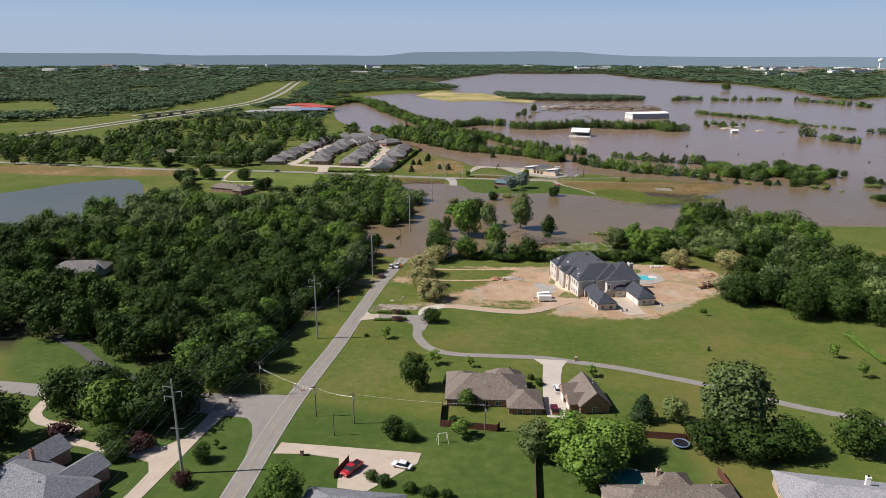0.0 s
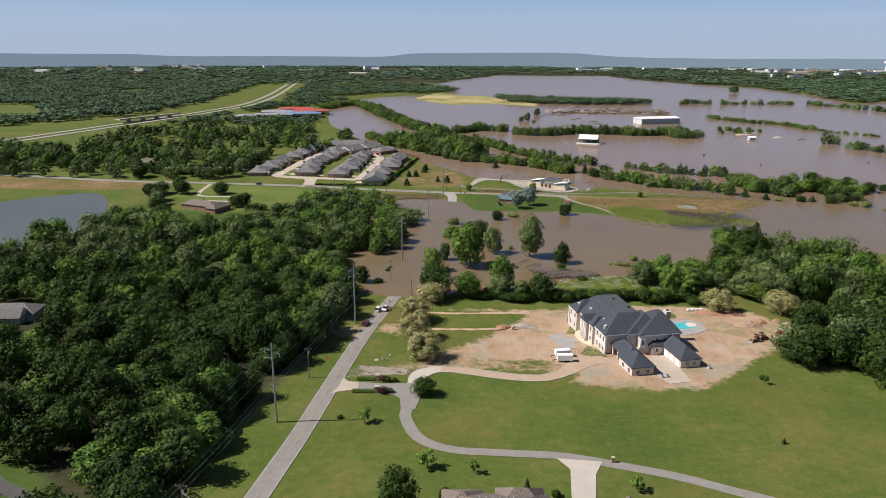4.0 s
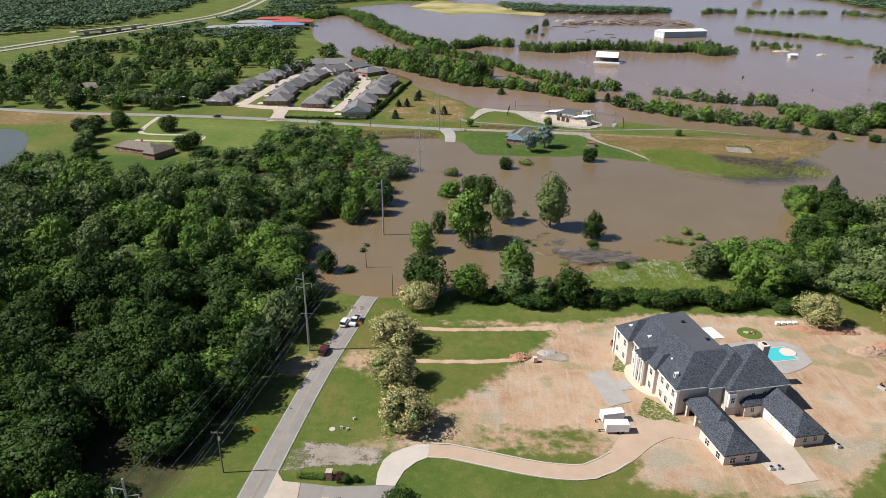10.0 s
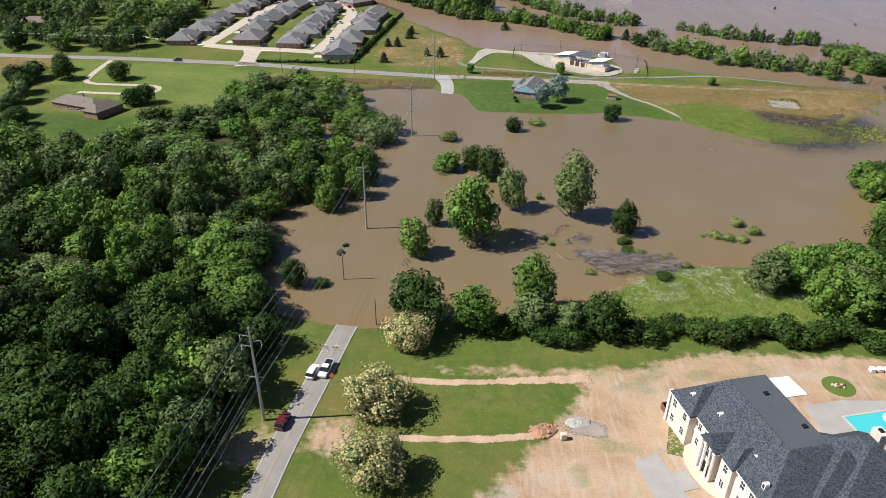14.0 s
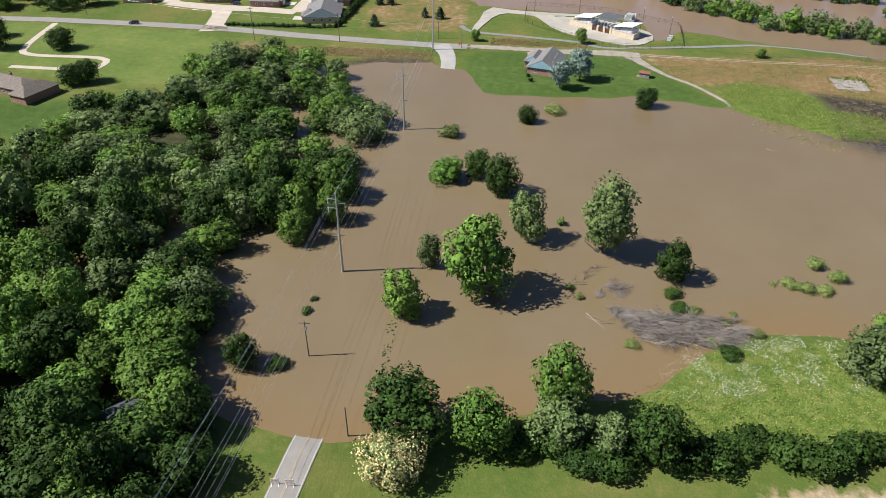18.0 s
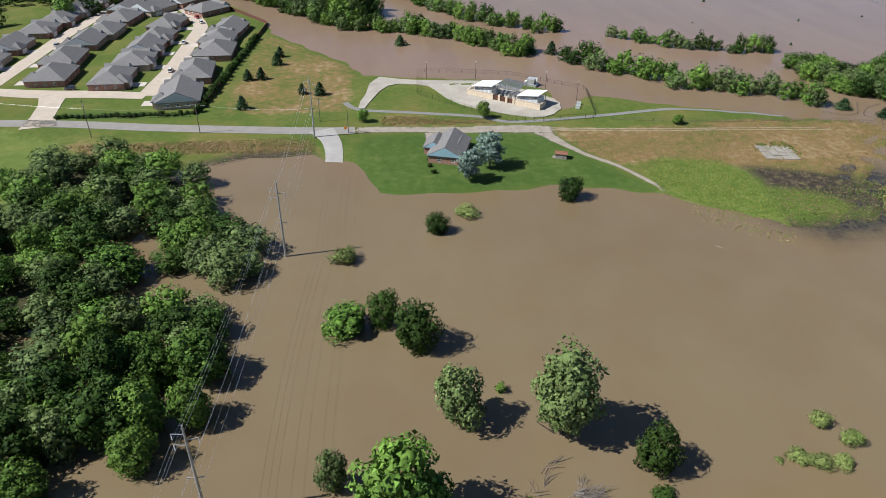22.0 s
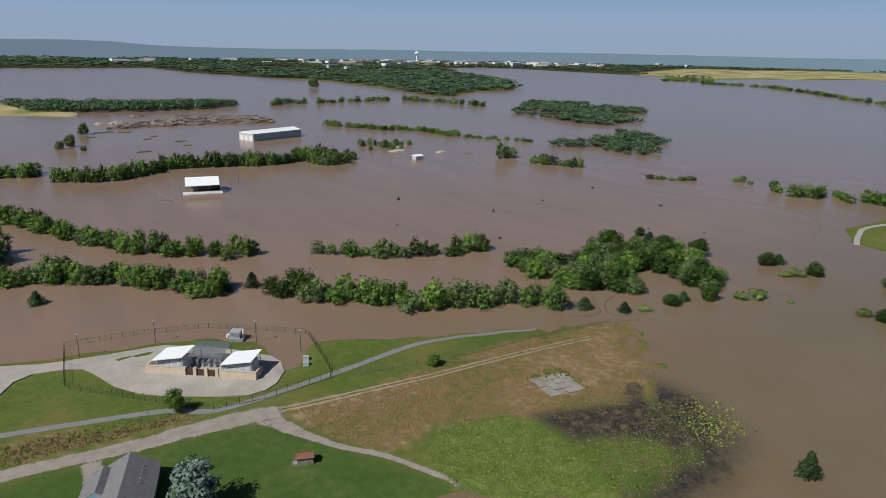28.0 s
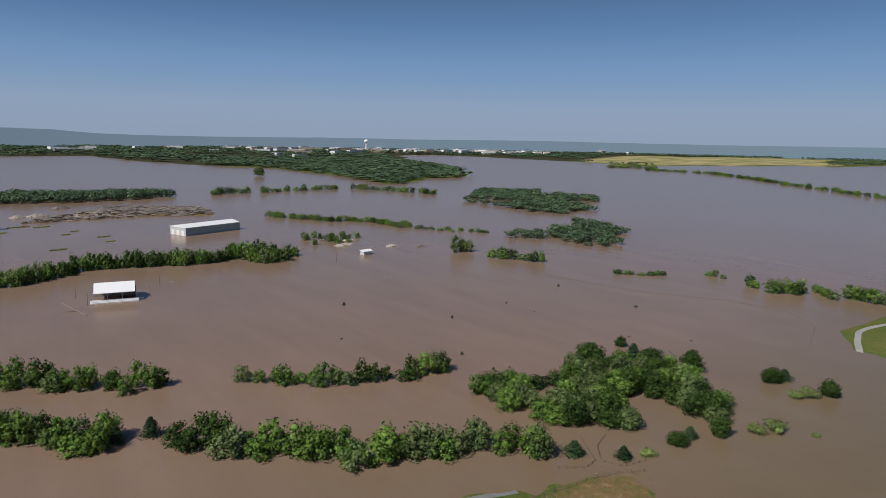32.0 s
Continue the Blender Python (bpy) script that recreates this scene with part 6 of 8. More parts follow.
# ---- fences ----
def fence(line, tall, gap, mat, label, board=False, rail=0.05, name="fence", sink=0.3):
    """Posts and rails, or boards, along a line on the land."""
    pts = smooth_line(line, 400)
    seg, total = [], 0.0
    for a, b in zip(pts, pts[1:]):
        seg.append((a, b, total))
        total += (b - a).length
    n = max(2, int(total / gap))
    spots = []
    for k in range(n + 1):
        s = total * k / n
        a, b, t0 = [q for q in seg if q[2] <= s + 1e-6][-1]
        p = a + (b - a).normalized() * (s - t0)
        spots.append(Vector((p.x, p.y, max(height(p.x, p.y), -0.6))))
    f = thing(name, spots[0].x, spots[0].y, 0, label, "fence", z=0)
    f.matrix_world = Matrix.Identity(4)
    bm = boxes((-rail, -rail, -sink, rail, rail, tall + 0.06))
    me = bpy.data.meshes.new("post")
    bm.to_mesh(me)
    bm.free()
    me.materials.append(mat)
    for p in spots:
        piece("post", me, f, Matrix.Translation(p))
    for a, b in zip(spots, spots[1:]):
        bm = bmesh.new()
        d = (b - a)
        side = Vector((-d.y, d.x, 0)).normalized()
        if board:
            for k in range(1):
                q0, q1 = a.lerp(b, 0.01), a.lerp(b, 0.99)
                off = side * 0.04
                v = [bm.verts.new(p + off * s + Vector((0, 0, z))) for s in (1, -1) for p, z in ((q0, 0.02), (q1, 0.02), (q1, tall), (q0, tall))]
                for fa in ((0, 1, 2, 3), (7, 6, 5, 4), (0, 4, 5, 1), (1, 5, 6, 2), (2, 6, 7, 3), (3, 7, 4, 0)):
                    bm.faces.new([v[i] for i in fa])
            part("panel", bm, mat, f)
        else:
            for z in (tall * 0.12, tall * 0.97):
                rod(bm, a + Vector((0, 0, z)), b + Vector((0, 0, z)), rail * 0.6, rail * 0.6, 4)
            m = max(3, int(d.length / 0.45))
            for k in range(1, m):
                q = a.lerp(b, k / m)
                rod(bm, q + Vector((0, 0, tall * 0.12)), q + Vector((0, 0, tall)), 0.014, 0.014, 3, False)
            tagged(part("panel", bm, mat, f), kind="stuff")
    return f


fence([(0.4, 170), (0.6, 157.6), (15.5, 156.0), (15.8, 158)], 1.9, 2.4, W_FENCE, "dark red-brown wooden privacy fence", True)
fence([(46.7, 155.8), (64, 154.4)], 1.9, 2.4, W_FENCE, "dark red-brown wooden privacy fence", True)
fence([(-21.4, 132.5), (-19.4, 139.2)], 1.8, 1.7, W_FENCE, "short red-stained wooden fence", True)
fence([(22, 112), (24, 148)], 1.9, 2.4, W_FENCE, "dark wooden boundary fence in shadow", True)
fence([(66, 122), (64.5, 140)], 1.9, 2.4, W_FENCE, "red-brown wooden privacy fence", True)
fence([(-71, 581), (-67, 604), (-64.5, 643), (-60, 683), (-57, 733), (-84, 770), (-110, 812)], 1.8, 4.2, W_FENCE, "long dark fence round the estate", True)
fence([(-125, 582.5), (-111, 580.8), (-96, 579), (-72, 578.8)], 1.4, 3, M_BLACK, "black metal rail fence with hedging")
fence([(24.4, 632), (21.5, 598), (41, 577), (55.5, 562.8), (70, 561), (92.5, 563.2), (99, 600), (69, 624), (46, 630), (24.4, 632)], 2.4, 3.6, M_BLACK, "dark mesh security fence round the pump station")
fence([(98.5, 561), (128, 555.5), (150, 553.8), (176, 553.3), (194, 552), (205.5, 549.4), (212, 545.7)], 1.2, 4, M_POLE, "low wooden rail fence beside the trail", rail=0.07)
fence([(192, 562.5), (199, 557.5), (205, 559), (213.5, 572)], 1.4, 2.5, M_POLE, "wooden rail fence of a flooded bridge", rail=0.08)
fence([(222, 569), (213.5, 565.5), (206.5, 557.8), (208.6, 551.6), (218, 549.6)], 1.4, 2.5, M_POLE, "wooden rail fence of a flooded bridge", rail=0.08)

# ---- pump station ----
def pump_station():
    a = math.degrees(math.atan2(573.6 - 596.3, 71.4 - 43.8))
    p = thing("pump_station", 57.6, 585, a, "pump station with pale block walls and slanted white roofs", "pump station", z=0.8)
    L = 17.8
    for x0, x1 in ((-L, -5.4), (5.6, L)):
        part("wall", boxes((x0, -0.25, -1, x1, 0.25, 2.5), (x0, 0.25, -1, x0 + 0.5, 5.2, 2.5) if x0 < 0 else (x1 - 0.5, 0.25, -1, x1, 5.2, 2.5)), W_STONE, p, "pale block wall with a coping")
        part("coping", boxes((x0 - 0.1, -0.35, 2.5, x1 + 0.1, 0.35, 2.65)), M_NEWCONC, p)
    for x in (-5.2, -1.7, 1.9, 5.4):
        part("pier", boxes((x - 0.5, -0.5, -1, x + 0.5, 0.5, 2.9)), W_STONE, p)
    for x0, x1 in ((-4.7, -2.2), (-1.2, 1.4), (2.4, 4.9)):
        g = boxes((x0, -0.06, 0.05, x1, 0.06, 2.4))
        for k in range(6):
            xx = x0 + (k + 0.5) * (x1 - x0) / 6
            box(g, xx - 0.03, -0.1, 0.1, xx + 0.03, -0.06, 2.35)
        part("gate", g, M_BROWNDOOR, p, "dark red-brown metal gate")
    for s, x0, x1 in ((-1, -16, -6), (1, 6.2, 16.2)):
        part("room", boxes((x0 + 0.8, 2.0, -1, x1 - 0.8, 8.5, 3.4)), W_WHITE, p, "white walled pump room")
        bm = bmesh.new()
        z0, z1 = (3.7, 5.4) if s < 0 else (3.7, 5.4)
        q = [(x0, 0.8, z0), (x1, 0.8, z1), (x1, 10, z1), (x0, 10, z0)] if s < 0 else [(x0, 0.8, z0), (x1, 0.8, z1), (x1, 10, z1), (x0, 10, z0)]
        top = [bm.verts.new((x, y, z + 0.25)) for x, y, z in q]
        low = [bm.verts.new(c) for c in q]
        bm.faces.new(top)
        bm.faces.new(list(reversed(low)))
        for i in range(4):
            bm.faces.new((low[i], low[(i + 1) % 4], top[(i + 1) % 4], top[i]))
        part("roof", bm, M_WHITEMETAL, p, "slanted white metal roof")
        for x, y in ((x0 + 0.6, 1.4), (x1 - 0.6, 1.4), (x0 + 0.6, 9.4), (x1 - 0.6, 9.4)):
            part("column", boxes((x - 0.1, y - 0.1, -1, x + 0.1, y + 0.1, 3.7 if x - x0 < 2 else 5.3)), M_STEEL, p)
        for k in range(4):
            xx = x0 + 1.8 + k * 2.0
            part("panel", boxes((xx, 1.93, 1.9, xx + 1.6, 1.99, 3.3)), W_SIDING, p)
    tr = part("trellis", boxes((-5.5, 3.4, 4.6, 5.7, 3.6, 4.85), (-5.5, 11.3, 6.0, 5.7, 11.5, 6.25)), M_STEEL, p, "slatted grey canopy")
    for k in range(26):
        x = -5.2 + k * 0.42
        bm = bmesh.new()
        rod(bm, (x, 3.2, 5.0), (x, 11.7, 6.4), 0.15, 0.15, 4)
        part("slat", bm, M_STEEL, tr)
    for x in (-5, 5.2):
        part("column", boxes((x - 0.12, 3.4, -1, x + 0.12, 3.6, 4.6)), M_STEEL, p)
        part("column", boxes((x - 0.12, 11.3, -1, x + 0.12, 11.5, 6.0)), M_STEEL, p)
    for k in range(5):
        bm = bmesh.new()
        rod(bm, (-4 + 2 * k, 6, 0), (-4 + 2 * k, 6, 2.2), 0.5, 0.5, 12)
        rod(bm, (-4 + 2 * k, 6, 2.2), (-4 + 2 * k, 8.5, 2.2), 0.3, 0.3, 10)
        part("pump", bm, M_LAMP, p, "grey upright pump")


M_YARD = plain("stained_yard_concrete", (0.36, 0.325, 0.275), 0.85, 0, 0.28, 0.6)
PAD = [(-1, 600), (-3.6, 590), (-4.5, 582), (-1.8, 582), (0.6, 590), (5.2, 603), (9, 610), (14, 612.7), (22.6, 611.2), (27.5, 608.8), (30, 603.5), (34, 591.7), (39.3, 583.3), (45, 578), (51.1, 574), (59, 569), (66.5, 565.6), (71.5, 565.8), (76, 568.5),
       (81, 575.6), (82.6, 583.4), (81.3, 588.8), (77, 593.2), (69.5, 600.6), (61, 608.5), (52.8, 615), (42.5, 616.4), (31.4, 617), (23.2, 618.6), (16.4, 620), (6, 625), (1, 614)]
patch("pavement", PAD, M_YARD, 0.30, "pale concrete yard of the pump station", "yard")
pump_station()
for x, y in ((27.8, 620.3), (51.2, 619.9), (80.8, 602), (91.1, 587.1)):
    l = thing("street_lamp", x, y, 0, "thin dark lamp post in the pump station yard", "lamp post", "yard lamps")
    bm = bmesh.new()
    rod(bm, (0, 0, -1), (0, 0, 8), 0.10, 0.07, 8)
    part("post", bm, M_BLACK, l)
    part("head", boxes((-0.2, -0.5, 7.95, 0.2, 0.5, 8.1)), M_LAMP, l)
gen = thing("generator", 76, 608, -35, "grey louvred generator on a platform in the water", "generator", z=0.3)
part("platform", boxes((-2.6, -2.2, -1, 2.6, 2.2, 0.7)), M_STEEL, gen)
part("body", boxes((-2.2, -1.7, 0.7, 1.4, 1.7, 3.1)), M_LAMP, gen)
for k in range(6):
    part("louvre", boxes((-2.1, -1.78, 0.95 + k * 0.33, 1.3, -1.7, 1.1 + k * 0.33)), M_STEEL, gen)
bm = bmesh.new()
rod(bm, (2.2, 0, 0.6), (2.2, 0, 3.6), 0.35, 0.35, 12)
part("stack", bm, M_WHITEMETAL, gen)
bm = bmesh.new()
rod(bm, (-2.4, 0.4, 1.0), (-3.6, 0.4, 1.4), 0.3, 0.3, 10)
rod(bm, (-3.6, 0.4, 1.4), (-3.8, 0.4, 0), 0.3, 0.3, 10)
part("pipe", bm, M_WHITEMETAL, gen, "white bent pipe")
for x, y in ((88.4, 576.2), (90, 580)):
    t = thing("transformer", x, y, -20, "pale green transformer box on the grass", "transformer", "transformers")
    part("cabinet", boxes((-0.9, -0.7, -0.2, 0.9, 0.7, 1.3)), W_SIDING, t)
    part("lid", boxes((-0.95, -0.75, 1.3, 0.95, 0.75, 1.38)), M_LAMP, t)


# ---- poles and lines ----
MONO = [(-57, 40), (-55.9, 132.2), (-46.8, 220.5), (-40.2, 300.4), (-32.1, 386.6), (-25.5, 470), (-21.3, 553)]
ARMS = [(-1, 21.8), (1, 20.6), (-1, 19.4), (1, 17.0)]


def monopole(x, y, tall=23.5):
    p = thing("power_pole", x, y, 0, "tall galvanised steel transmission pole with arms", "power pole", "transmission poles", z=max(height(x, y), -0.8))
    bm = bmesh.new()
    rod(bm, (0, 0, -1), (0, 0, tall), 0.36, 0.16, 12)
    part("shaft", bm, M_STEEL, p)
    for s, z in ARMS[:3]:
        bm = bmesh.new()
        rod(bm, (0, 0, z - 0.35), (s * 2.0, 0, z), 0.09, 0.06, 6)
        arm = part("arm", bm, M_STEEL, p)
        bm = bmesh.new()
        for k in range(4):
            rod(bm, (s * 2.0, 0, z - 0.15 - k * 0.32), (s * 2.0, 0, z - 0.32 - k * 0.32), 0.11, 0.06, 6)
        part("insulator", bm, M_LAMP, arm)
    bm = boxes((-1.5, -0.06, 11.4, 1.5, 0.06, 11.55))
    part("crossarm", bm, M_STEEL, p)
    return p


M_WIRE = plain("bare_aluminium_wire", (0.60, 0.60, 0.60), 0.45, 0.5, 0.08, 2)


def wire(a, b, sag, label, r=0.016):
    bm = bmesh.new()
    n = 12
    a, b = Vector(a), Vector(b)
    pts = [a.lerp(b, i / n) - Vector((0, 0, sag * 4 * (i / n) * (1 - i / n))) for i in range(n + 1)]
    side = Vector((-(b - a).y, (b - a).x, 0)).normalized() * r
    up = Vector((0, 0, r))
    rings = [[bm.verts.new(p + d) for d in (side, up, -side, -up)] for p in pts]
    for p, q in zip(rings, rings[1:]):
        for k in range(4):
            bm.faces.new((p[k], p[(k + 1) % 4], q[(k + 1) % 4], q[k]))
    me = bpy.data.meshes.new("power_line")
    bm.to_mesh(me)
    bm.free()
    me.materials.append(M_WIRE)
    return tagged(new("power_line", me), label, "power line", "power lines")


for x, y in MONO:
    monopole(x, y)
for (x0, y0), (x1, y1) in zip(MONO, MONO[1:]):
    z0, z1 = max(height(x0, y0), -0.8), max(height(x1, y1), -0.8)
    for dx, z in ((-2, 20.4), (2, 19.2), (-2, 18.0), (0, 23.4), (-1.4, 11.4), (1.4, 11.4), (0, 11.4)):
        wire((x0 + dx, y0, z0 + z), (x1 + dx, y1, z1 + z), 1.6, "sagging pale power line between poles")


def wood_pole(x, y, tall=10.5, arm=True, turn=0, z=None):
    p = thing("utility_pole", x, y, turn, "brown wooden utility pole with a crossarm" if arm else "plain wooden utility pole", "utility pole", "utility poles", z=max(height(x, y), -0.8) if z is None else z)
    bm = bmesh.new()
    rod(bm, (0, 0, -1), (0, 0, tall), 0.17, 0.11, 8)
    part("shaft", bm, M_POLE, p)
    if arm:
        part("crossarm", boxes((-1.2, -0.06, tall - 0.6, 1.2, 0.06, tall - 0.45)), M_POLE, p)
        for x in (-1.1, -0.5, 0.5, 1.1):
            bm = bmesh.new()
            rod(bm, (x, 0, tall - 0.45), (x, 0, tall - 0.22), 0.06, 0.04, 6)
            part("insulator", bm, M_LAMP, p)
        bm = bmesh.new()
        rod(bm, (0.25, 0, tall - 2.3), (0.25, 0, tall - 1.4), 0.2, 0.2, 10)
        part("transformer", bm, M_LAMP, p)
    return p


WP = [(-51.2, 173), (-45.4, 250), (-33.9, 356.5)]
for x, y in WP:
    wood_pole(x, y, 10.5)
for a, b in zip(WP, WP[1:]):
    wire((*a, height(*a) + 10.2), (*b, max(height(*b), -0.8) + 10.2), 1.0, "thin power line between wooden poles")
for x, y, t, arm in ((-32.5, 161, 9, True), (-21.7, 157.6, 9, True), (-25.5, 151, 6.5, False), (12, 155.4, 8, True), (-104.4, 559.7, 15, True), (-19.8, 569, 10, True), (-65, 561, 13, True),
                     (-200, 592, 12, True), (-290, 596, 12, True), (-8.5, 556, 9, False), (-22, 336, 8, False)):
    wood_pole(x, y, t, arm)
for a, b in (((-51.2, 173), (-32.5, 161)), ((-32.5, 161), (-21.7, 157.6)), ((-21.7, 157.6), (12, 155.4))):
    wire((*a, height(*a) + 8.6), (*b, height(*b) + 7.8), 0.6, "thin service line to the houses", 0.02)
for a, b in (((-290, 596), (-200, 592)), ((-200, 592), (-104.4, 559.7)), ((-104.4, 559.7), (-65, 561)), ((-65, 561), (-21.3, 553))):
    wire((*a, height(*a) + 11.5), (*b, height(*b) + 11.5), 1.2, "thin power line beside the levee road")


# ---- vehicles ----
def car(x, y, turn, colour, label, kind="sedan"):
    """A road vehicle: body, cabin, glass, lights and four wheels."""
    c = thing("pickup_truck" if kind == "pickup" else "car", x, y, turn, label, "truck" if kind == "pickup" else "car", z=height(x, y) + 0.11)
    L, W, H = {"sedan": (4.8, 1.8, 1.45), "suv": (4.7, 1.9, 1.75), "pickup": (5.8, 2.0, 1.85)}[kind]
    belt_z = H * 0.58
    bm = bmesh.new()
    box(bm, -W / 2, -L / 2, 0.32, W / 2, L / 2, belt_z, 0.14)
    part("body", bm, colour, c, "", None, True)
    y0, y1, y2, y3 = {"sedan": (-1.75, -1.05, 0.75, 1.35), "suv": (-2.2, -1.9, 0.6, 1.3), "pickup": (-0.55, -0.3, 1.0, 1.6)}[kind]
    bm = bmesh.new()
    lo = [bm.verts.new((s * W * 0.47, yy, belt_z - 0.02)) for yy in (y0, y3) for s in (-1, 1)]
    hi = [bm.verts.new((s * W * 0.38, yy, H)) for yy in (y1, y2) for s in (-1, 1)]
    for f in ((0, 1, 5, 4), (3, 2, 6, 7), (2, 0, 4, 6), (1, 3, 7, 5), (4, 5, 7, 6)):
        bm.faces.new([(lo + hi)[k] for k in f])
    part("glass", bm, M_GLASS, c)
    part("roof", boxes((-W * 0.385, y1, H - 0.02, W * 0.385, y2, H + 0.05)), colour, c)
    if kind == "pickup":
        part("bed", boxes((-W / 2 + 0.12, -L / 2 + 0.12, belt_z - 0.01, W / 2 - 0.12, -0.65, belt_z + 0.02)), M_BLACK, c, "dark truck bed")
        part("tailgate", boxes((-W / 2 + 0.02, -L / 2 - 0.02, 0.6, W / 2 - 0.02, -L / 2 + 0.1, belt_z + 0.16), (-W / 2, -L / 2, belt_z, -W / 2 + 0.1, -0.6, belt_z + 0.16), (W / 2 - 0.1, -L / 2, belt_z, W / 2, -0.6, belt_z + 0.16)), colour, c)
    for s in (-1, 1):
        part("headlight", boxes((s * W * 0.36 - 0.16, L / 2 - 0.02, 0.62, s * W * 0.36 + 0.16, L / 2 + 0.03, 0.8)), W_WHITE, c)
        part("tail_light", boxes((s * W * 0.4 - 0.1, -L / 2 - 0.03, 0.65, s * W * 0.4 + 0.1, -L / 2 + 0.02, 0.9)), P_RED, c)
        for yy in (-L * 0.31, L * 0.31):
            bm = bmesh.new()
            rod(bm, (s * (W / 2 - 0.2), yy, 0.34), (s * (W / 2 + 0.02), yy, 0.34), 0.34, 0.34, 14)
            wh = part("wheel", bm, M_TYRE, c)
            bm = bmesh.new()
            rod(bm, (s * (W / 2), yy, 0.34), (s * (W / 2 + 0.03), yy, 0.34), 0.2, 0.2, 10)
            part("rim", bm, M_RIM, wh)
    return c


car(-33.4, 315.5, -9, P_WHITE, "white hatchback stopped on the road by the flood", "suv")
car(-30.6, 316.8, 171, P_WHITE, "white pickup truck stopped on the road by the flood", "pickup")
car(-36.0, 299.5, -8, P_MAROON, "dark red estate car on the road", "suv")
car(33.0, 181.8, 2, P_WHITE, "white estate car on a concrete driveway", "suv")
car(-6.8, 137.8, 72, P_WHITE, "white saloon car on a concrete parking pad", "sedan")
car(-18.0, 135.5, 150, P_RED, "red pickup truck on a concrete parking pad", "pickup")
car(30.8, 168.2, 2, P_MAROON, "dark red car parked beside the brick house", "suv")
for x, y, turn, col, lab in ((-93, 640, 0, P_WHITE, "white car on the estate street"), (-97, 690, 5, P_WHITE, "white car on the estate street"), (-101, 748, 30, P_RED, "red car on the estate street"),
                             (-96, 735, 20, P_WHITE, "white car on the estate street"), (-131, 617, 90, P_DARK, "dark car by the estate entrance"), (-162, 690, 0, P_SILVER, "silver car on the estate street"), (-170, 579.5, 93, P_DARK, "dark car on the levee road")):
    car(x, y, turn, col, lab, "suv")


def trailer(x, y, turn):
    t = thing("cargo_trailer", x, y, turn, "white enclosed cargo trailer parked on bare ground", "trailer", "cargo trailers", z=height(x, y) + 0.05)
    bm = bmesh.new()
    box(bm, -2.6, -1.05, 0.55, 2.6, 1.05, 2.6, 0.08)
    part("body", bm, M_WHITEMETAL, t)
    part("hitch", boxes((-4.0, -0.06, 0.5, -2.6, 0.06, 0.62), (-3.9, -0.3, 0, -3.8, 0.3, 0.5)), M_BLACK, t)
    for s in (-1, 1):
        for xx in (0.2, 1.1):
            bm = bmesh.new()
            rod(bm, (xx, s * 0.9, 0.36), (xx, s * 1.12, 0.36), 0.36, 0.36, 12)
            part("wheel", bm, M_TYRE, t)
        part("fender", boxes((-0.3, s * 1.1 - 0.06, 0.75, 1.6, s * 1.1 + 0.06, 0.82)), M_STEEL, t)


trailer(36.6, 273.8, 14)
trailer(36.9, 269.6, 4)


# ---- things round the houses ----
def shrub_set(spots, key="shrub", where="by the house"):
    for x, y, t, w in spots:
        tree(key, x, y, t, w, where)


START_TREES = [("oak", -7.3, 180.5, 10.5, 8), ("sapling", -3.8, 200, 4.5, 4.5), ("oak", -9.9, 150.5, 5, 5.5), ("oak", -6.5, 150, 4, 4), ("sapling", 6, 153, 4.5, 6), ("ash", 7.5, 169, 5.5, 5),
               ("sapling", 7.4, 198.6, 3.5, 2.5), ("cedar", 19.6, 192, 3, 1.2), ("sapling", 44.7, 193.5, 3.5, 3.5), ("cedar", 53.3, 164.5, 7.5, 6), ("elm", 61.3, 165, 6.5, 6),
               ("cottonwood", 72.5, 155, 20, 16.5), ("oak", 82, 149, 9, 11), ("oak", 73, 147, 9, 11), ("oak", 65, 149, 8, 9), ("ash", 87, 150, 8.5, 8), ("oak", 101.5, 151, 10, 11), ("ash", 31, 143, 11, 12), ("ash", 40, 141, 11.5, 12), ("ash", 35, 135, 11, 11), ("elm", 24, 145.5, 9, 9), ("ash", 46, 146, 9, 9),
               ("sapling", 126.7, 215.5, 5, 3.2), ("sapling", 127.4, 199, 5.5, 3.4), ("sapling", -22.9, 222, 4, 3.6), ("oak", -8.5, 240.5, 5.5, 6.5),
               ("ash", -82, 152, 13, 13), ("oak", -68, 160, 13, 13), ("oak", -76, 163, 12, 12), ("oak", -98.5, 158, 12, 11), ("oak", -92, 166, 10, 10), ("plum", -92, 145, 4.5, 6), ("plum", -70, 141, 4.5, 6), ("oak", -79, 143, 5, 6.5),
               ("plum", -54, 127.8, 3.8, 4.2), ("oak", -53.3, 137, 4.2, 4), ("sapling", -52.2, 143, 2.4, 1.8), ("oak", -74, 137, 4.5, 6), ("oak", -106, 142, 12, 12), ("oak", -100, 122, 13, 13), ("oak", -112, 130, 12, 12), ("ash", -30, 120, 9, 9),
               ("oak", -88, 158, 13, 14), ("oak", -74, 152, 13, 14), ("oak", -62, 175, 11, 11), ("oak", -67, 182, 12, 12), ("ash", -77, 187, 11, 12), ("oak", -102, 173.5, 6, 8.5), ("oak", -60, 192, 12, 11), ("shrub", 98.4, 259.5, 1.6, 2.2), ("sapling", 97.6, 256, 3, 1.8), ("cedar", 87.5, 218.6, 1.6, 1.0),
               ]
for key, x, y, t, w in START_TREES:
    tree(key, x, y, t, w, "near the houses")
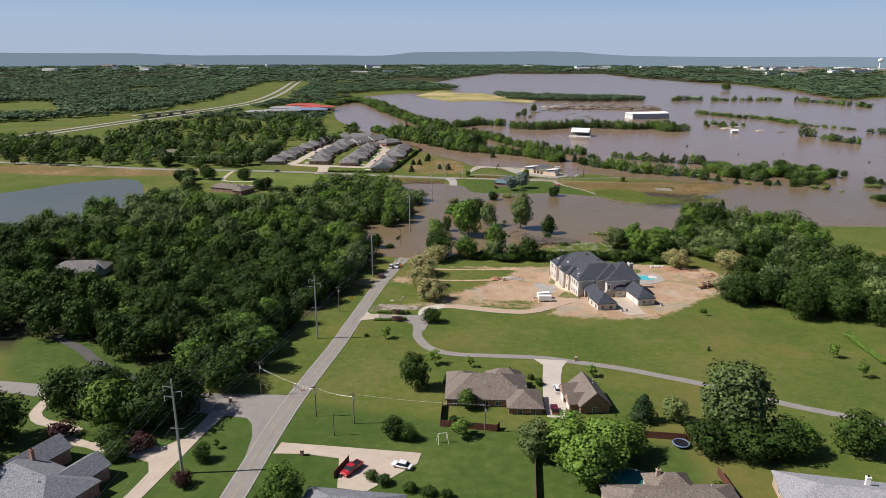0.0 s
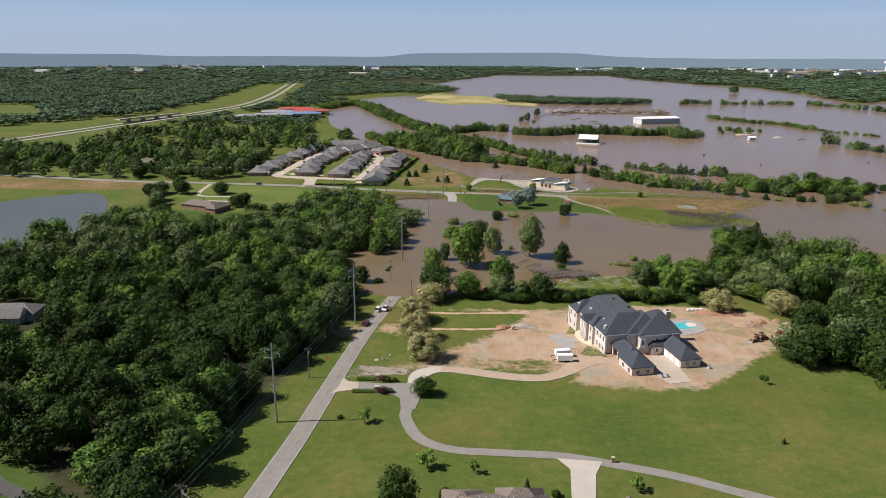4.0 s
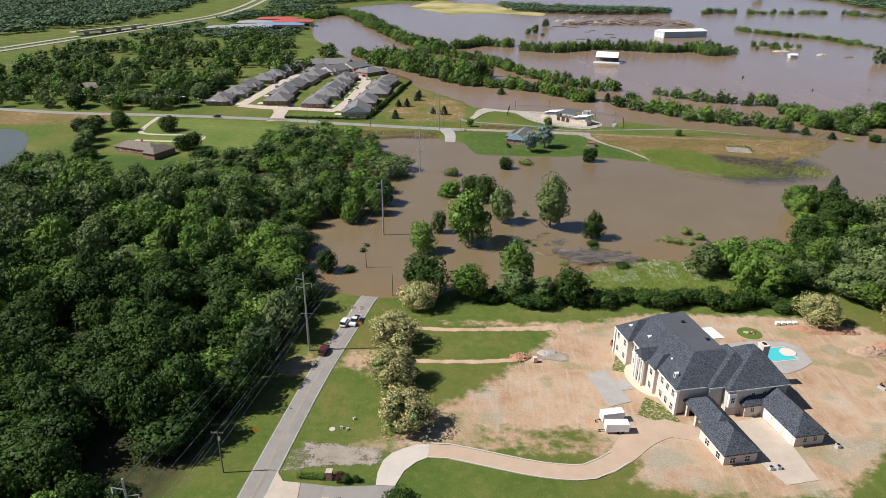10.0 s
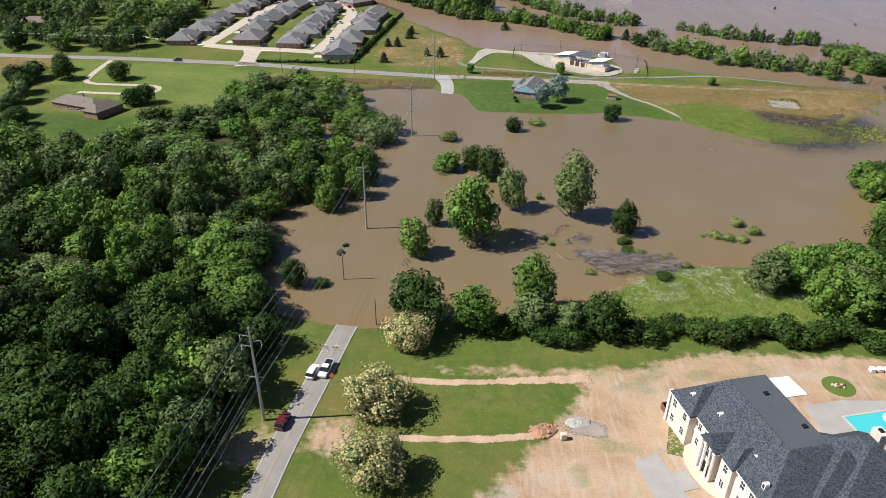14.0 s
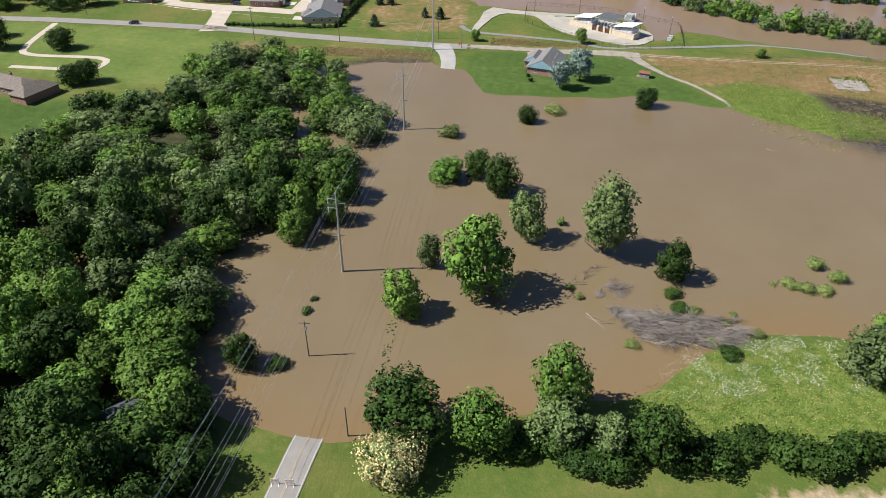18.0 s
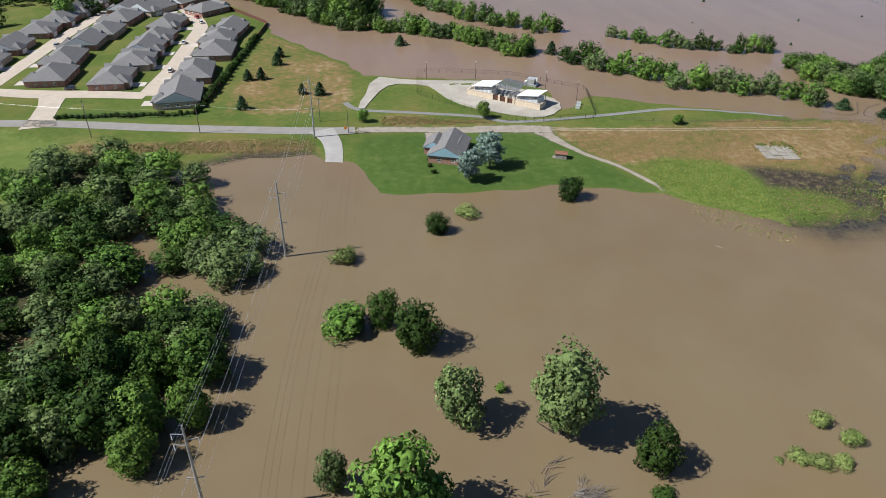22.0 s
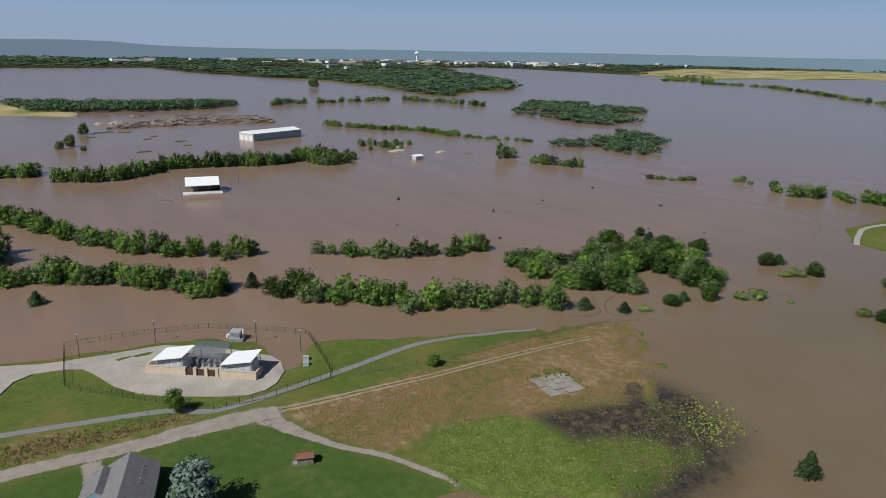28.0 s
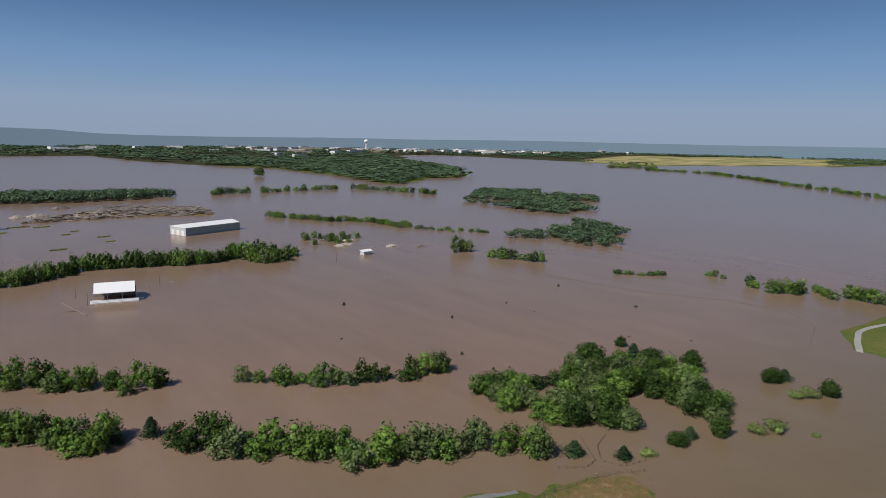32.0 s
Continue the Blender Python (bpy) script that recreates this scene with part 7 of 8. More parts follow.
shrub_set([(1.5, 183, 3.5, 3.5), (2, 178, 3, 3), (1.2, 188, 2.5, 3), (4, 160, 2, 2.5), (22, 170, 2.5, 3), (28, 186, 2.5, 2.5), (26, 190, 2, 2), (56, 132, 2.4, 2.6), (63, 133.5, 2, 4), (-10, 131, 2.5, 3), (-4, 129, 2.4, 3), (0, 128, 2, 3), (4, 127, 2, 2.5), (-13, 132.5, 2.6, 2.8),
           (-30, 224, 1, 1.6)])
shrub_set([(20.5, 517.6, 1.6, 1.8), (19.8, 523, 1.4, 1.6), (20, 527.5, 1.5, 1.5)])
for x, y, t, w in ((31.6, 511.5, 11, 8), (40.5, 520, 13, 10)):
    tree("silver_maple", x, y, t, w, "")
for x, y, t, w in ((46.4, 567, 7, 5), (-2.7, 567.5, 5.5, 5), (123, 554, 4, 4.5)):
    tree("ash", x, y, t, w, "beside the trail")
for x, y, t, w in ((-54.8, 624, 5, 4.2), (-49, 625, 5.5, 4.2), (-43.5, 647, 6, 5), (-43.4, 661, 5, 4), (-52.3, 586, 5.5, 4.6), (-28.9, 603, 4.6, 3.6), (-21, 601, 5.5, 4.6)):
    tree("cedar", x, y, t, w, "on rough grass", "young evergreens")
for i in range(22):
    tree("shrub", -124 + i * 2.5, 581.6 + 0.6 * math.sin(i), est.uniform(1.2, 2.2), est.uniform(2, 3), "along the estate fence", "estate hedge")
for i in range(20):
    tree("shrub", -70 + i * 0.55, 584 + i * 5.8, est.uniform(2.2, 4), est.uniform(3, 4.5), "along the estate fence", "estate hedge")
for key, x, y, t, w in (("oak", -186, 541, 9, 11), ("oak", -160, 500, 8, 9), ("oak", -155, 503, 9, 9), ("oak", -196, 470, 8, 10), ("oak", -205, 480, 9, 10), ("elm", -215, 500, 9, 11), ("oak", -222, 515, 9, 11), ("elm", -230, 535, 9, 10), ("oak", -215, 540, 10, 11), ("oak", -225, 556, 9, 9)):
    tree(key, x, y, t, w, "by the ranch house")
for key, x, y, t, w in (("oak", -209, 612, 12, 14), ("oak", -226, 630, 12, 14), ("elm", -199, 627, 12, 13), ("oak", -250, 628, 11, 13), ("oak", -280, 606, 11, 13), ("elm", -206, 685, 13, 15), ("oak", -216, 655, 12, 14), ("elm", -205, 642, 11, 13), ("oak", -203, 665, 12, 13), ("oak", -234, 529, 9, 11), ("oak", -231, 541, 9, 11), ("elm", -238, 612, 11, 13), ("oak", -265, 622, 11, 13)):
    tree(key, x, y, t, w, "beside the estate" if x > -260 and y > 600 else "on lawns")
grove = np.random.default_rng(33)
gp = np.array([(x, y) for x, y in zip(grove.uniform(-520, -196, 190), grove.uniform(596, 740, 190)) if abs(x + 300) > 26 or abs(y - 668) > 24])
woods("grove", gp, grove.uniform(8, 13, len(gp)), grove.uniform(9, 14, len(gp)), M_LEAF[:3], LOD_BELT, "scattered shade trees on lawns", grove)

patch("driveway", [(-37.5, 146.5), (-23, 145.5), (-3, 144), (-3.5, 139.5), (-13.5, 128), (-20, 129), (-22, 140.5), (-30, 141.8), (-38, 141.5)], M_CONCRETE, 0.12, "pale concrete drive and parking pad", "driveway")
patch("driveway", [(28, 206.8), (38.8, 206), (36.4, 200), (34.8, 190), (34.6, 174), (33, 164), (28.6, 165), (28.6, 178), (29.4, 190), (30.6, 202)], M_NEWCONC, 0.12, "pale concrete drive to the brick house", "driveway")
patch("driveway", [(-61.1, 162.4), (-56.4, 162), (-57.4, 154), (-58.2, 146), (-59.2, 135), (-60.4, 124), (-62, 112), (-66, 112), (-64.2, 124), (-63.6, 132), (-65.7, 136), (-70.2, 137.6), (-77.9, 138.8), (-83.5, 141), (-88, 142), (-92.6, 141.6), (-92.9, 145), (-91.6, 149.4), (-89.6, 150.2), (-89.2, 145.6), (-84, 143.6), (-77, 143), (-70.5, 142.4), (-65, 143), (-62, 147), (-61.2, 154)], M_CONCRETE, 0.12, "broad pale concrete drive with a curved apron", "driveway", step=3.0)
ribbon("driveway", [(-91, 149), (-96, 151), (-102, 152.5), (-107, 157), (-109, 165), (-110, 170)], 3.0, M_CONCRETE, 0.11, "pale curved concrete drive", "driveway")
ribbon("driveway", [(-80, 176), (-90, 180.5), (-101, 186), (-112, 194), (-124, 205), (-140, 216)], 3.6, plain("dark_tarmac", (0.085, 0.082, 0.078), 0.9, 0, 0.2, 2), 0.10, "dark narrow lane into the wood", "lane")
ribbon("road", [(-40, 165), (-50, 166), (-58, 166.5), (-66, 167), (-80, 169), (-112, 171), (-128, 173), (-200, 180)], [17, 11, 8.5, 7, 6.5, 6, 6], M_ASPHALT, 0.11, "grey side road between the houses", "road")
ribbon("driveway", [(-208.8, 578), (-204, 545), (-196, 533), (-164, 531), (-158.5, 523), (-164, 517), (-196, 518)], 3, M_CONCRETE, 0.09, "pale loop drive on the green field", "driveway")
ribbon("driveway", [(23.5, 556), (23, 548), (22.5, 541)], 6, M_LOOSE, 0.09, "gravel drive to the grey house", "driveway", across=7, worn=True)
patch("road", [(-44, 161), (-52, 160.8), (-48, 155.5), (-45.6, 149), (-44.3, 141), (-43.2, 132), (-42.5, 150)], M_ASPHALT, 0.115, "flared grey asphalt mouth of the side road", "road")
p2 = thing("swimming_pool", 44, 136.4, -12, "dark teal kidney pool with stone edging", "swimming pool")


def kidney(k, z0, z1):
    """A bean-shaped slab, k times its plain size."""
    bm = bmesh.new()
    ring = []
    for i in range(32):
        a = i * math.tau / 32
        r = k * (1 - 0.22 * math.exp(-((a - 4.4) / 0.5) ** 2))
        ring.append((6.4 * r * math.cos(a), 3.9 * r * math.sin(a)))
    hi = [bm.verts.new((*p, z1)) for p in ring]
    lo = [bm.verts.new((*p, z0)) for p in ring]
    bm.faces.new(hi)
    for i in range(32):
        bm.faces.new((lo[i], lo[(i + 1) % 32], hi[(i + 1) % 32], hi[i]))
    return bm


part("pool_rim", kidney(1.1, -0.5, 0.16), M_GRAVEL, p2, "rough stone edging")
part("pool_water", kidney(1.0, -0.4, 0.20), M_POOLDARK, p2)
tr = thing("trampoline", 59.6, 151.7, 0, "round black trampoline with a blue rim", "trampoline")
bm = bmesh.new()
rod(bm, (0, 0, 0.85), (0, 0, 0.9), 1.75, 1.75, 24)
part("mat", bm, M_BLACK, tr)
bm = bmesh.new()
for k in range(24):
    a0, a1 = k * math.tau / 24, (k + 1) * math.tau / 24
    rod(bm, (1.9 * math.cos(a0), 1.9 * math.sin(a0), 0.9), (1.9 * math.cos(a1), 1.9 * math.sin(a1), 0.9), 0.14, 0.14, 6)
part("rim_pad", bm, R_BLUE, tr, "blue padded rim")
for k in range(6):
    a0 = k * math.tau / 6
    bm = bmesh.new()
    rod(bm, (1.9 * math.cos(a0), 1.9 * math.sin(a0), -0.2), (1.9 * math.cos(a0), 1.9 * math.sin(a0), 0.85), 0.04, 0.04, 6)
    part("leg", bm, M_STEEL, tr)
sw = thing("swing_set", 1.7, 149.3, 20, "white A-frame swing set on the lawn", "swing set")
for x in (-1.3, 1.3):
    for s in (-1, 1):
        bm = bmesh.new()
        rod(bm, (x, s * 1.1, -0.2), (x * 0.85, 0, 2.6), 0.06, 0.06, 6)
        part("leg", bm, W_WHITE, sw)
bm = bmesh.new()
rod(bm, (-1.2, 0, 2.6), (1.2, 0, 2.6), 0.06, 0.06, 6)
part("crossbar", bm, W_WHITE, sw)
for x in (-0.5, 0.5):
    bm = boxes((x - 0.25, -0.12, 0.5, x + 0.25, 0.12, 0.56))
    rod(bm, (x - 0.2, 0, 0.55), (x - 0.2, 0, 2.6), 0.015, 0.015, 4)
    rod(bm, (x + 0.2, 0, 0.55), (x + 0.2, 0, 2.6), 0.015, 0.015, 4)
    part("swing", bm, M_POLE, sw)


def barricade(x, y, turn):
    b = thing("road_barricade", x, y, turn, "white striped road closure barricade", "barricade", "barricades", z=height(x, y) + 0.1)
    for z in (0.5, 0.95, 1.4):
        r = part("rail", boxes((-0.75, -0.03, z, 0.75, 0.03, z + 0.2)), W_WHITE, b)
        for k in range(2):
            part("stripe", boxes((-0.5 + k * 0.6, -0.036, z + 0.01, -0.25 + k * 0.6, -0.03, z + 0.19)), M_ORANGE, r)
    for x0 in (-0.6, 0.6):
        part("leg", boxes((x0 - 0.04, -0.6, 0, x0 + 0.04, 0.6, 0.08), (x0 - 0.04, -0.04, 0.08, x0 + 0.04, 0.04, 1.7)), W_WHITE, b)


for x, y in ((-42.6, 177.6), (-39.6, 174.4), (-32.5, 324.4), (-29.9, 324.2)):
    barricade(x, y, 5)


def road_sign(x, y, turn=0):
    s = thing("road_sign", x, y, turn, "orange diamond warning sign on a post", "road sign", "road signs")
    part("post", boxes((-0.04, -0.04, -0.3, 0.04, 0.04, 1.9)), M_STEEL, s)
    part("panel", boxes((-0.55, -0.06, -0.55, 0.55, -0.04, 0.55)), M_ORANGE, s, "", pose(0, 0, 2.0, 0, 45, 0))


road_sign(-28.4, 313)
road_sign(-42.5, 262, 0)
road_sign(-9.5, 556.5, 0)


def brick_pier(x, y, tall=1.6, w=0.8, label="red brick mailbox pier beside the drive"):
    b = thing("brick_pier", x, y, 0, label, "pier", "brick piers")
    part("pier", boxes((-w / 2, -w / 2, -0.3, w / 2, w / 2, tall)), W_BRICK, b)
    part("cap", boxes((-w / 2 - 0.07, -w / 2 - 0.07, tall, w / 2 + 0.07, w / 2 + 0.07, tall + 0.12)), M_CONCRETE, b)


for x, y in ((-31, 141.3), (41.4, 206), (-101, 168), (-58, 167.5), (-23.5, 249.6), (-22.5, 241.3)):
    brick_pier(x, y, 2.0 if y > 230 else 1.4, 1.2 if y > 230 else 0.7)


def hedge(x0, y0, x1, y1, tall, wide, label):
    a, b = Vector((x0, y0, 0)), Vector((x1, y1, 0))
    n = max(2, int((b - a).length / (wide * 0.6)))
    rng = np.random.default_rng(int(abs(x0 * 7 + y0)))
    lods = [crown_arrays(np.random.default_rng(90 + i), 1, 1, 5, 110, 0.09, "bush", ICO1, 0)[:3] for i in range(3)]
    pts = np.array([[*(a.lerp(b, k / n)).xy] for k in range(n + 1)])
    vs, fs, count = [], [], 0
    for p in pts:
        va, fa, _ = lods[int(rng.integers(3))]
        vs.append(va * [wide * 1.3, wide * 1.3, tall * 1.15] + [p[0], p[1], height(*p)])
        fs.append(fa + count)
        count += len(va)
    me = mesh_np("hedge", np.concatenate(vs), np.concatenate(fs), [M_LEAF[1]])
    return tagged(new("hedge", me), label, "hedge")


hedge(-29.5, 249.8, -24.8, 249.8, 0.9, 1.2, "clipped bright green hedge by the gate")
hedge(-29.5, 241.0, -23.8, 241.3, 0.9, 1.2, "clipped bright green hedge by the gate")
for x, y, t, w in ((-21.5, 249.4, 1.8, 2.4), (-20, 249.0, 1.8, 2.0), (-18, 249.3, 1.3, 1.6)):
    tree("plum" if x < -21 else "shrub", x, y, t, w, "by the gate")
for x, y, t, w in ((-20.5, 241.0, 1.8, 3.2), (-18.5, 241.4, 1.6, 2)):
    tree("plum" if x < -20 else "shrub", x, y, t, w, "by the gate")
hedge(141.8, 236, 141, 212, 1.6, 2.2, "long dark hedge along the lawn")

# ---- shed, coop, old slab ----
coop = thing("chicken_coop", 67.6, 526, -20, "small grey wooden shed with a rusty roof", "shed")
part("wall", boxes((-2, -1.3, -0.2, 2, 1.3, 1.9)), W_WOOD, coop)
part("roof", roof_bm(-2, -1.3, 2, 1.3, 1.95, 0.7, 0.3, "gable", 0.08), R_RUST, coop)
door(coop, 0.5, -1.32, 0, 0, 0.8, 1.6, W_WOOD)
part("ramp", boxes((-3, -1.0, -0.2, -2, 0.6, 0.3)), W_WOOD, coop)
M_OLDSLAB = plain("weathered_slab", (0.27, 0.245, 0.21), 0.95, 0, 0.4, 1.5, bump=0.4)
slab = thing("concrete_slab", 148.6, 523, -8, "broken pale concrete slab in the dry field", "slab")
sl = np.random.default_rng(3)
for i in range(4):
    for j in range(4):
        x, y = -6 + i * 3.1, -6 + j * 3.1
        part("slab_panel", boxes((x, y, -0.3, x + 3.0 - sl.uniform(0, 0.2), y + 3.0 - sl.uniform(0, 0.2), 0.22 + sl.uniform(0, 0.1))), M_OLDSLAB, slab, "", pose(0, 0, sl.uniform(-0.16, 0.0), sl.uniform(-1.2, 1.2), sl.uniform(-1.2, 1.2), sl.uniform(-3, 3)))

# ---- big sheds in the flood ----
shed = thing("shelter", 131, 866, -13, "open-sided shelter with a white roof in flood water", "shelter", z=0)
part("roof", roof_bm(-10.5, -10, 10.5, 10, 6.0, 4.2, 0.6, "gable", 0.25), M_WHITEMETAL, shed, "white metal roof")
for x in (-11.5, -4, 4, 11.5):
    for y in (-7.5, 7.5):
        part("column", boxes((x - 0.2, y - 0.2, -2, x + 0.2, y + 0.2, 5.9)), M_STEEL, shed)
part("wall", boxes((-11.5, 7.2, -2, 11.5, 7.4, 5.9), (11.3, -7, -2, 11.5, 7.2, 4.5)), W_WOOD, shed, "brown back wall")
for k in range(3):
    part("bleacher", boxes((-13, -11.5 + k * 1.2, -1, 13, -10.6 + k * 1.2, 0.5 + 0.5 * k)), M_WHITEMETAL, shed)
for k in range(9):
    part("railing", boxes((-13 + k * 3.2, -12.0, -1, -12.85 + k * 3.2, -11.85, 1.9), (-13 + k * 3.2, -12.0, 1.75, -9.8 + k * 3.2, -11.85, 1.9)), M_WHITEMETAL, shed)
wh = thing("warehouse", 269, 1115, 17.4, "long white warehouse with pale blue-grey walls in flood", "warehouse", z=0)
part("wall", boxes((-32, -12.5, -2, 32, 12.5, 7.6)), W_SIDING, wh, "pale blue-white metal wall")
part("roof", roof_bm(-32, -12.5, 32, 12.5, 7.9, 2.2, 0.4, "gable", 0.25), M_WHITEMETAL, wh, "white metal roof")
M_TEAL = plain("grey_teal_sheet", (0.30, 0.37, 0.39), 0.6, 0, 0.08, 1)
for k in range(8):
    part("wall_panel", boxes((-31.5 + k * 7.9, -12.62, -0.5, -23.7 + k * 7.9, -12.5, 7.2)), M_TEAL, wh, "grey-teal metal cladding sheet")
for k in range(3):
    garage_door(wh, -32.1, -8 + 8 * k, 0, -90, 4.5, 5)
hut = thing("hut", 337, 916, 5, "small pale hut standing in the flood", "hut", z=0)
part("wall", boxes((-4, -3, -1, 4, 3, 3)), W_SIDING, hut)
part("roof", roof_bm(-4, -3, 4, 3, 3.1, 1.4, 0.5, "gable"), M_WHITEMETAL, hut)

# ---- highway and shops far off ----
M_HWY = plain("highway_concrete", (0.31, 0.285, 0.25), 0.9, 0, 0.15, 0.5)
HWY = [(-580, 560), (-555, 760), (-535, 880), (-500, 1060), (-470, 1230), (-458, 1400), (-500, 1700), (-590, 2150), (-640, 2400)]
for off in (-11, 11):
    ribbon("highway", HWY, 9, M_HWY, 0.5, "pale divided highway carriageway", "highway", offset=off, step=20)
ov = thing("overpass", -505, 1080, 70, "low grey highway overpass", "bridge", z=0.5)
part("deck", boxes((-60, -6, 5, 60, 6, 6.2)), M_CONCRETE, ov)
part("parapet", boxes((-60, -6.2, 6.2, 60, -5.9, 7.1)), M_CONCRETE, ov)
for x in (-40, -13, 13, 40):
    part("pier", boxes((x - 0.8, -5, -1, x + 0.8, 5, 5)), M_CONCRETE, ov)
for x, y, w, d, roof, lab in ((-325, 1125, 30, 18, R_PALE, "grey low store beside the highway"), (-290, 1150, 34, 14, R_BLUE, "blue-roofed store beside the highway"), (-335, 1180, 26, 16, R_PALE, "grey low store beside the highway"), (-285, 1200, 30, 16, R_RED, "red-roofed shop beside the highway"),
                              (-320, 1240, 30, 14, R_RED, "red-roofed shop beside the highway"), (-355, 1100, 22, 12, R_PALE, "grey low store beside the highway")):
    b = thing("store", x, y, 12, lab, "store", "roadside stores")
    part("wall", boxes((-w, -d, -1, w, d, 6)), W_TANBRICK, b)
    part("roof", roof_bm(-w, -d, w, d, 6.2, 2.5, 0.5, "hip"), roof, b)
    for k in range(5):
        part("window", boxes((-w * 0.8 + k * w * 0.34, -d - 0.1, 0.6, -w * 0.8 + k * w * 0.34 + w * 0.26, -d - 0.02, 3.6)), M_GLASS, b)

# ---- the town on the far shore ----
town = np.random.default_rng(17)
for i in range(150):
    if i < 90:
        t = town.uniform(0, 1)
        x, y = 1450 + 1300 * t + town.normal(0, 60), 3950 - 850 * t + town.normal(0, 110)
    else:
        x, y = town.uniform(-2200, 3400), town.uniform(2900, 4300)
        if inside(LAND, np.array([x]), np.array([y]))[0] < 40:
            continue
    w, d, hh = town.uniform(10, 45), town.uniform(8, 18), town.uniform(6, 15)
    b = thing("town_building", x, y, town.uniform(-30, 30), "far pale building in the town", "building", "town buildings", z=height(x, y))
    hh += 4
    part("wall", boxes((-w, -d, -2, w, d, hh)), W_WHITE if i % 3 else W_TANBRICK, b)
    part("roof", boxes((-w - 0.5, -d - 0.5, hh, w + 0.5, d + 0.5, hh + 1.2)), M_WHITEMETAL if i % 2 else R_PALE, b)
tw = thing("water_tower", 1975, 3620, 0, "pale water tower above the far town", "water tower", z=3)
bm = bmesh.new()
rod(bm, (0, 0, 0), (0, 0, 52), 4, 3, 12)
part("stem", bm, W_WHITE, tw)
bm = bmesh.new()
bmesh.ops.create_icosphere(bm, subdivisions=2, radius=12, matrix=Matrix.Translation((0, 0, 58)) @ Matrix.Diagonal((1, 1, 0.8, 1)))
part("tank", bm, W_WHITE, tw)

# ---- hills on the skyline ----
# the hills' haze is painted: a bluish base colour plus an even glow
M_HILL = Mat("haze_glow_hills", 1.0, 0, 0.0).base((0.05, 0.075, 0.085))
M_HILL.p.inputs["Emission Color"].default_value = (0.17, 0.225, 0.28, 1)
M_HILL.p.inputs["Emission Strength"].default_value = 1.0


def skyline():
    n = 720
    vs, fs = [], []
    for i in range(n + 1):
        a = radians(-110 + 220 * i / n)
        x, y = 20 + 4480 * math.sin(a), 210 + 4480 * math.cos(a)
        deg = math.degrees(a)
        top = 72 + 6 * noise.noise(Vector((deg * 0.08, 0, 0))) + 2.5 * noise.noise(Vector((deg * 0.7, 4, 0)))
        top += 26 / (1 + math.exp(-(deg + 7.5) * 1.6)) / (1 + math.exp((deg - 9) * 0.9))
        top += 16 / (1 + math.exp((deg + 27) * 1.2))
        vs += [(x, y, -20), (x, y, top)]
        if i:
            k = 2 * i
            fs.append((k - 2, k, k + 1, k - 1))
    return tagged(new("backdrop", mesh_np("backdrop", vs, fs, [M_HILL.m])), "horizon hills with blue haze painted into their glow", "hills", kind="structure")


skyline()

# ---- wreckage in the water ----
def debris(name, poly, count, rng, mat, label, long=(2, 6), thick=0.05, rise=1.2, lean=0.4, bunch=1, way=0.25):
    """Dead branches lying in sprays that share a butt and a direction."""
    bm = bmesh.new()
    px, py = np.array(poly).T
    n = 0
    while n < count:
        x, y = rng.uniform(px.min(), px.max()), rng.uniform(py.min(), py.max())
        if inside(poly, np.array([x]), np.array([y]))[0] < 0:
            continue
        a0, z0 = rng.normal(way, 0.8), max(height(x, y), 0) + rng.uniform(-0.1, rise)
        for k in range(bunch):
            a, L = a0 + (rng.normal(0, 0.38) if bunch > 1 else 0), rng.uniform(*long)
            x1, y1, z = x + rng.normal(0, 0.5) * (bunch > 1), y + rng.normal(0, 0.5) * (bunch > 1), z0 + rng.normal(0, 0.1)
            r = thick * rng.uniform(0.5, 1.6)
            mid = (x1 + L * 0.55 * math.cos(a), y1 - L * 0.55 * math.sin(a) * 0.8, z + rng.uniform(0, lean))
            a += rng.normal(0, 0.35)
            rod(bm, (x1, y1, z), mid, r, r * 0.75, 4, False)
            rod(bm, mid, (mid[0] + L * 0.45 * math.cos(a), mid[1] - L * 0.45 * math.sin(a) * 0.8, mid[2] + rng.uniform(-lean, lean)), r * 0.75, r * 0.3, 4, False)
            n += 1
    me = bpy.data.meshes.new(name)
    bm.to_mesh(me)
    bm.free()
    me.materials.append(mat)
    return tagged(new(name, me), label, "debris", kind="stuff")


rd = np.random.default_rng(12)
DEBRIS = [(30.5, 377), (36.6, 374.5), (43.8, 375.5), (51.2, 374), (58, 373.6), (61, 368.5), (58.5, 364.8), (50.3, 364.8), (40.5, 364), (34, 369)]
M_BRUSH = plain("grey_brushwood", (0.20, 0.172, 0.152), 0.95, 0, 0.4, 2)
debris("debris_pile", DEBRIS, 2700, rd, M_BRUSH, "grey tangle of dead branches at the waterline", (1.6, 4.4), 0.045, 1.5, 0.7, 17)
debris("debris_pile", [(28, 381.2), (34, 386.6), (36, 384.6), (34.6, 381.4), (31.1, 380.2)], 240, rd, M_BRUSH, "small tangle of dead branches in the flood", (1.4, 3.2), 0.04, 0.9, 0.5, 24, -0.6)
debris("debris_pile", [(24.6, 385), (26, 388), (30.4, 393), (30, 390), (27, 386)], 26, rd, M_DEAD, "loose dead branches floating in the flood", (2, 4.5), 0.06, 0.3, 0.4, 4, -1.0)
debris("debris_pile", [(26, 376), (30, 370), (29, 369), (25, 375)], 4, rd, M_DEAD, "pale bare limbs lying on the flood", (5, 8), 0.11, 0.2, 0.2, 2, 0.95)
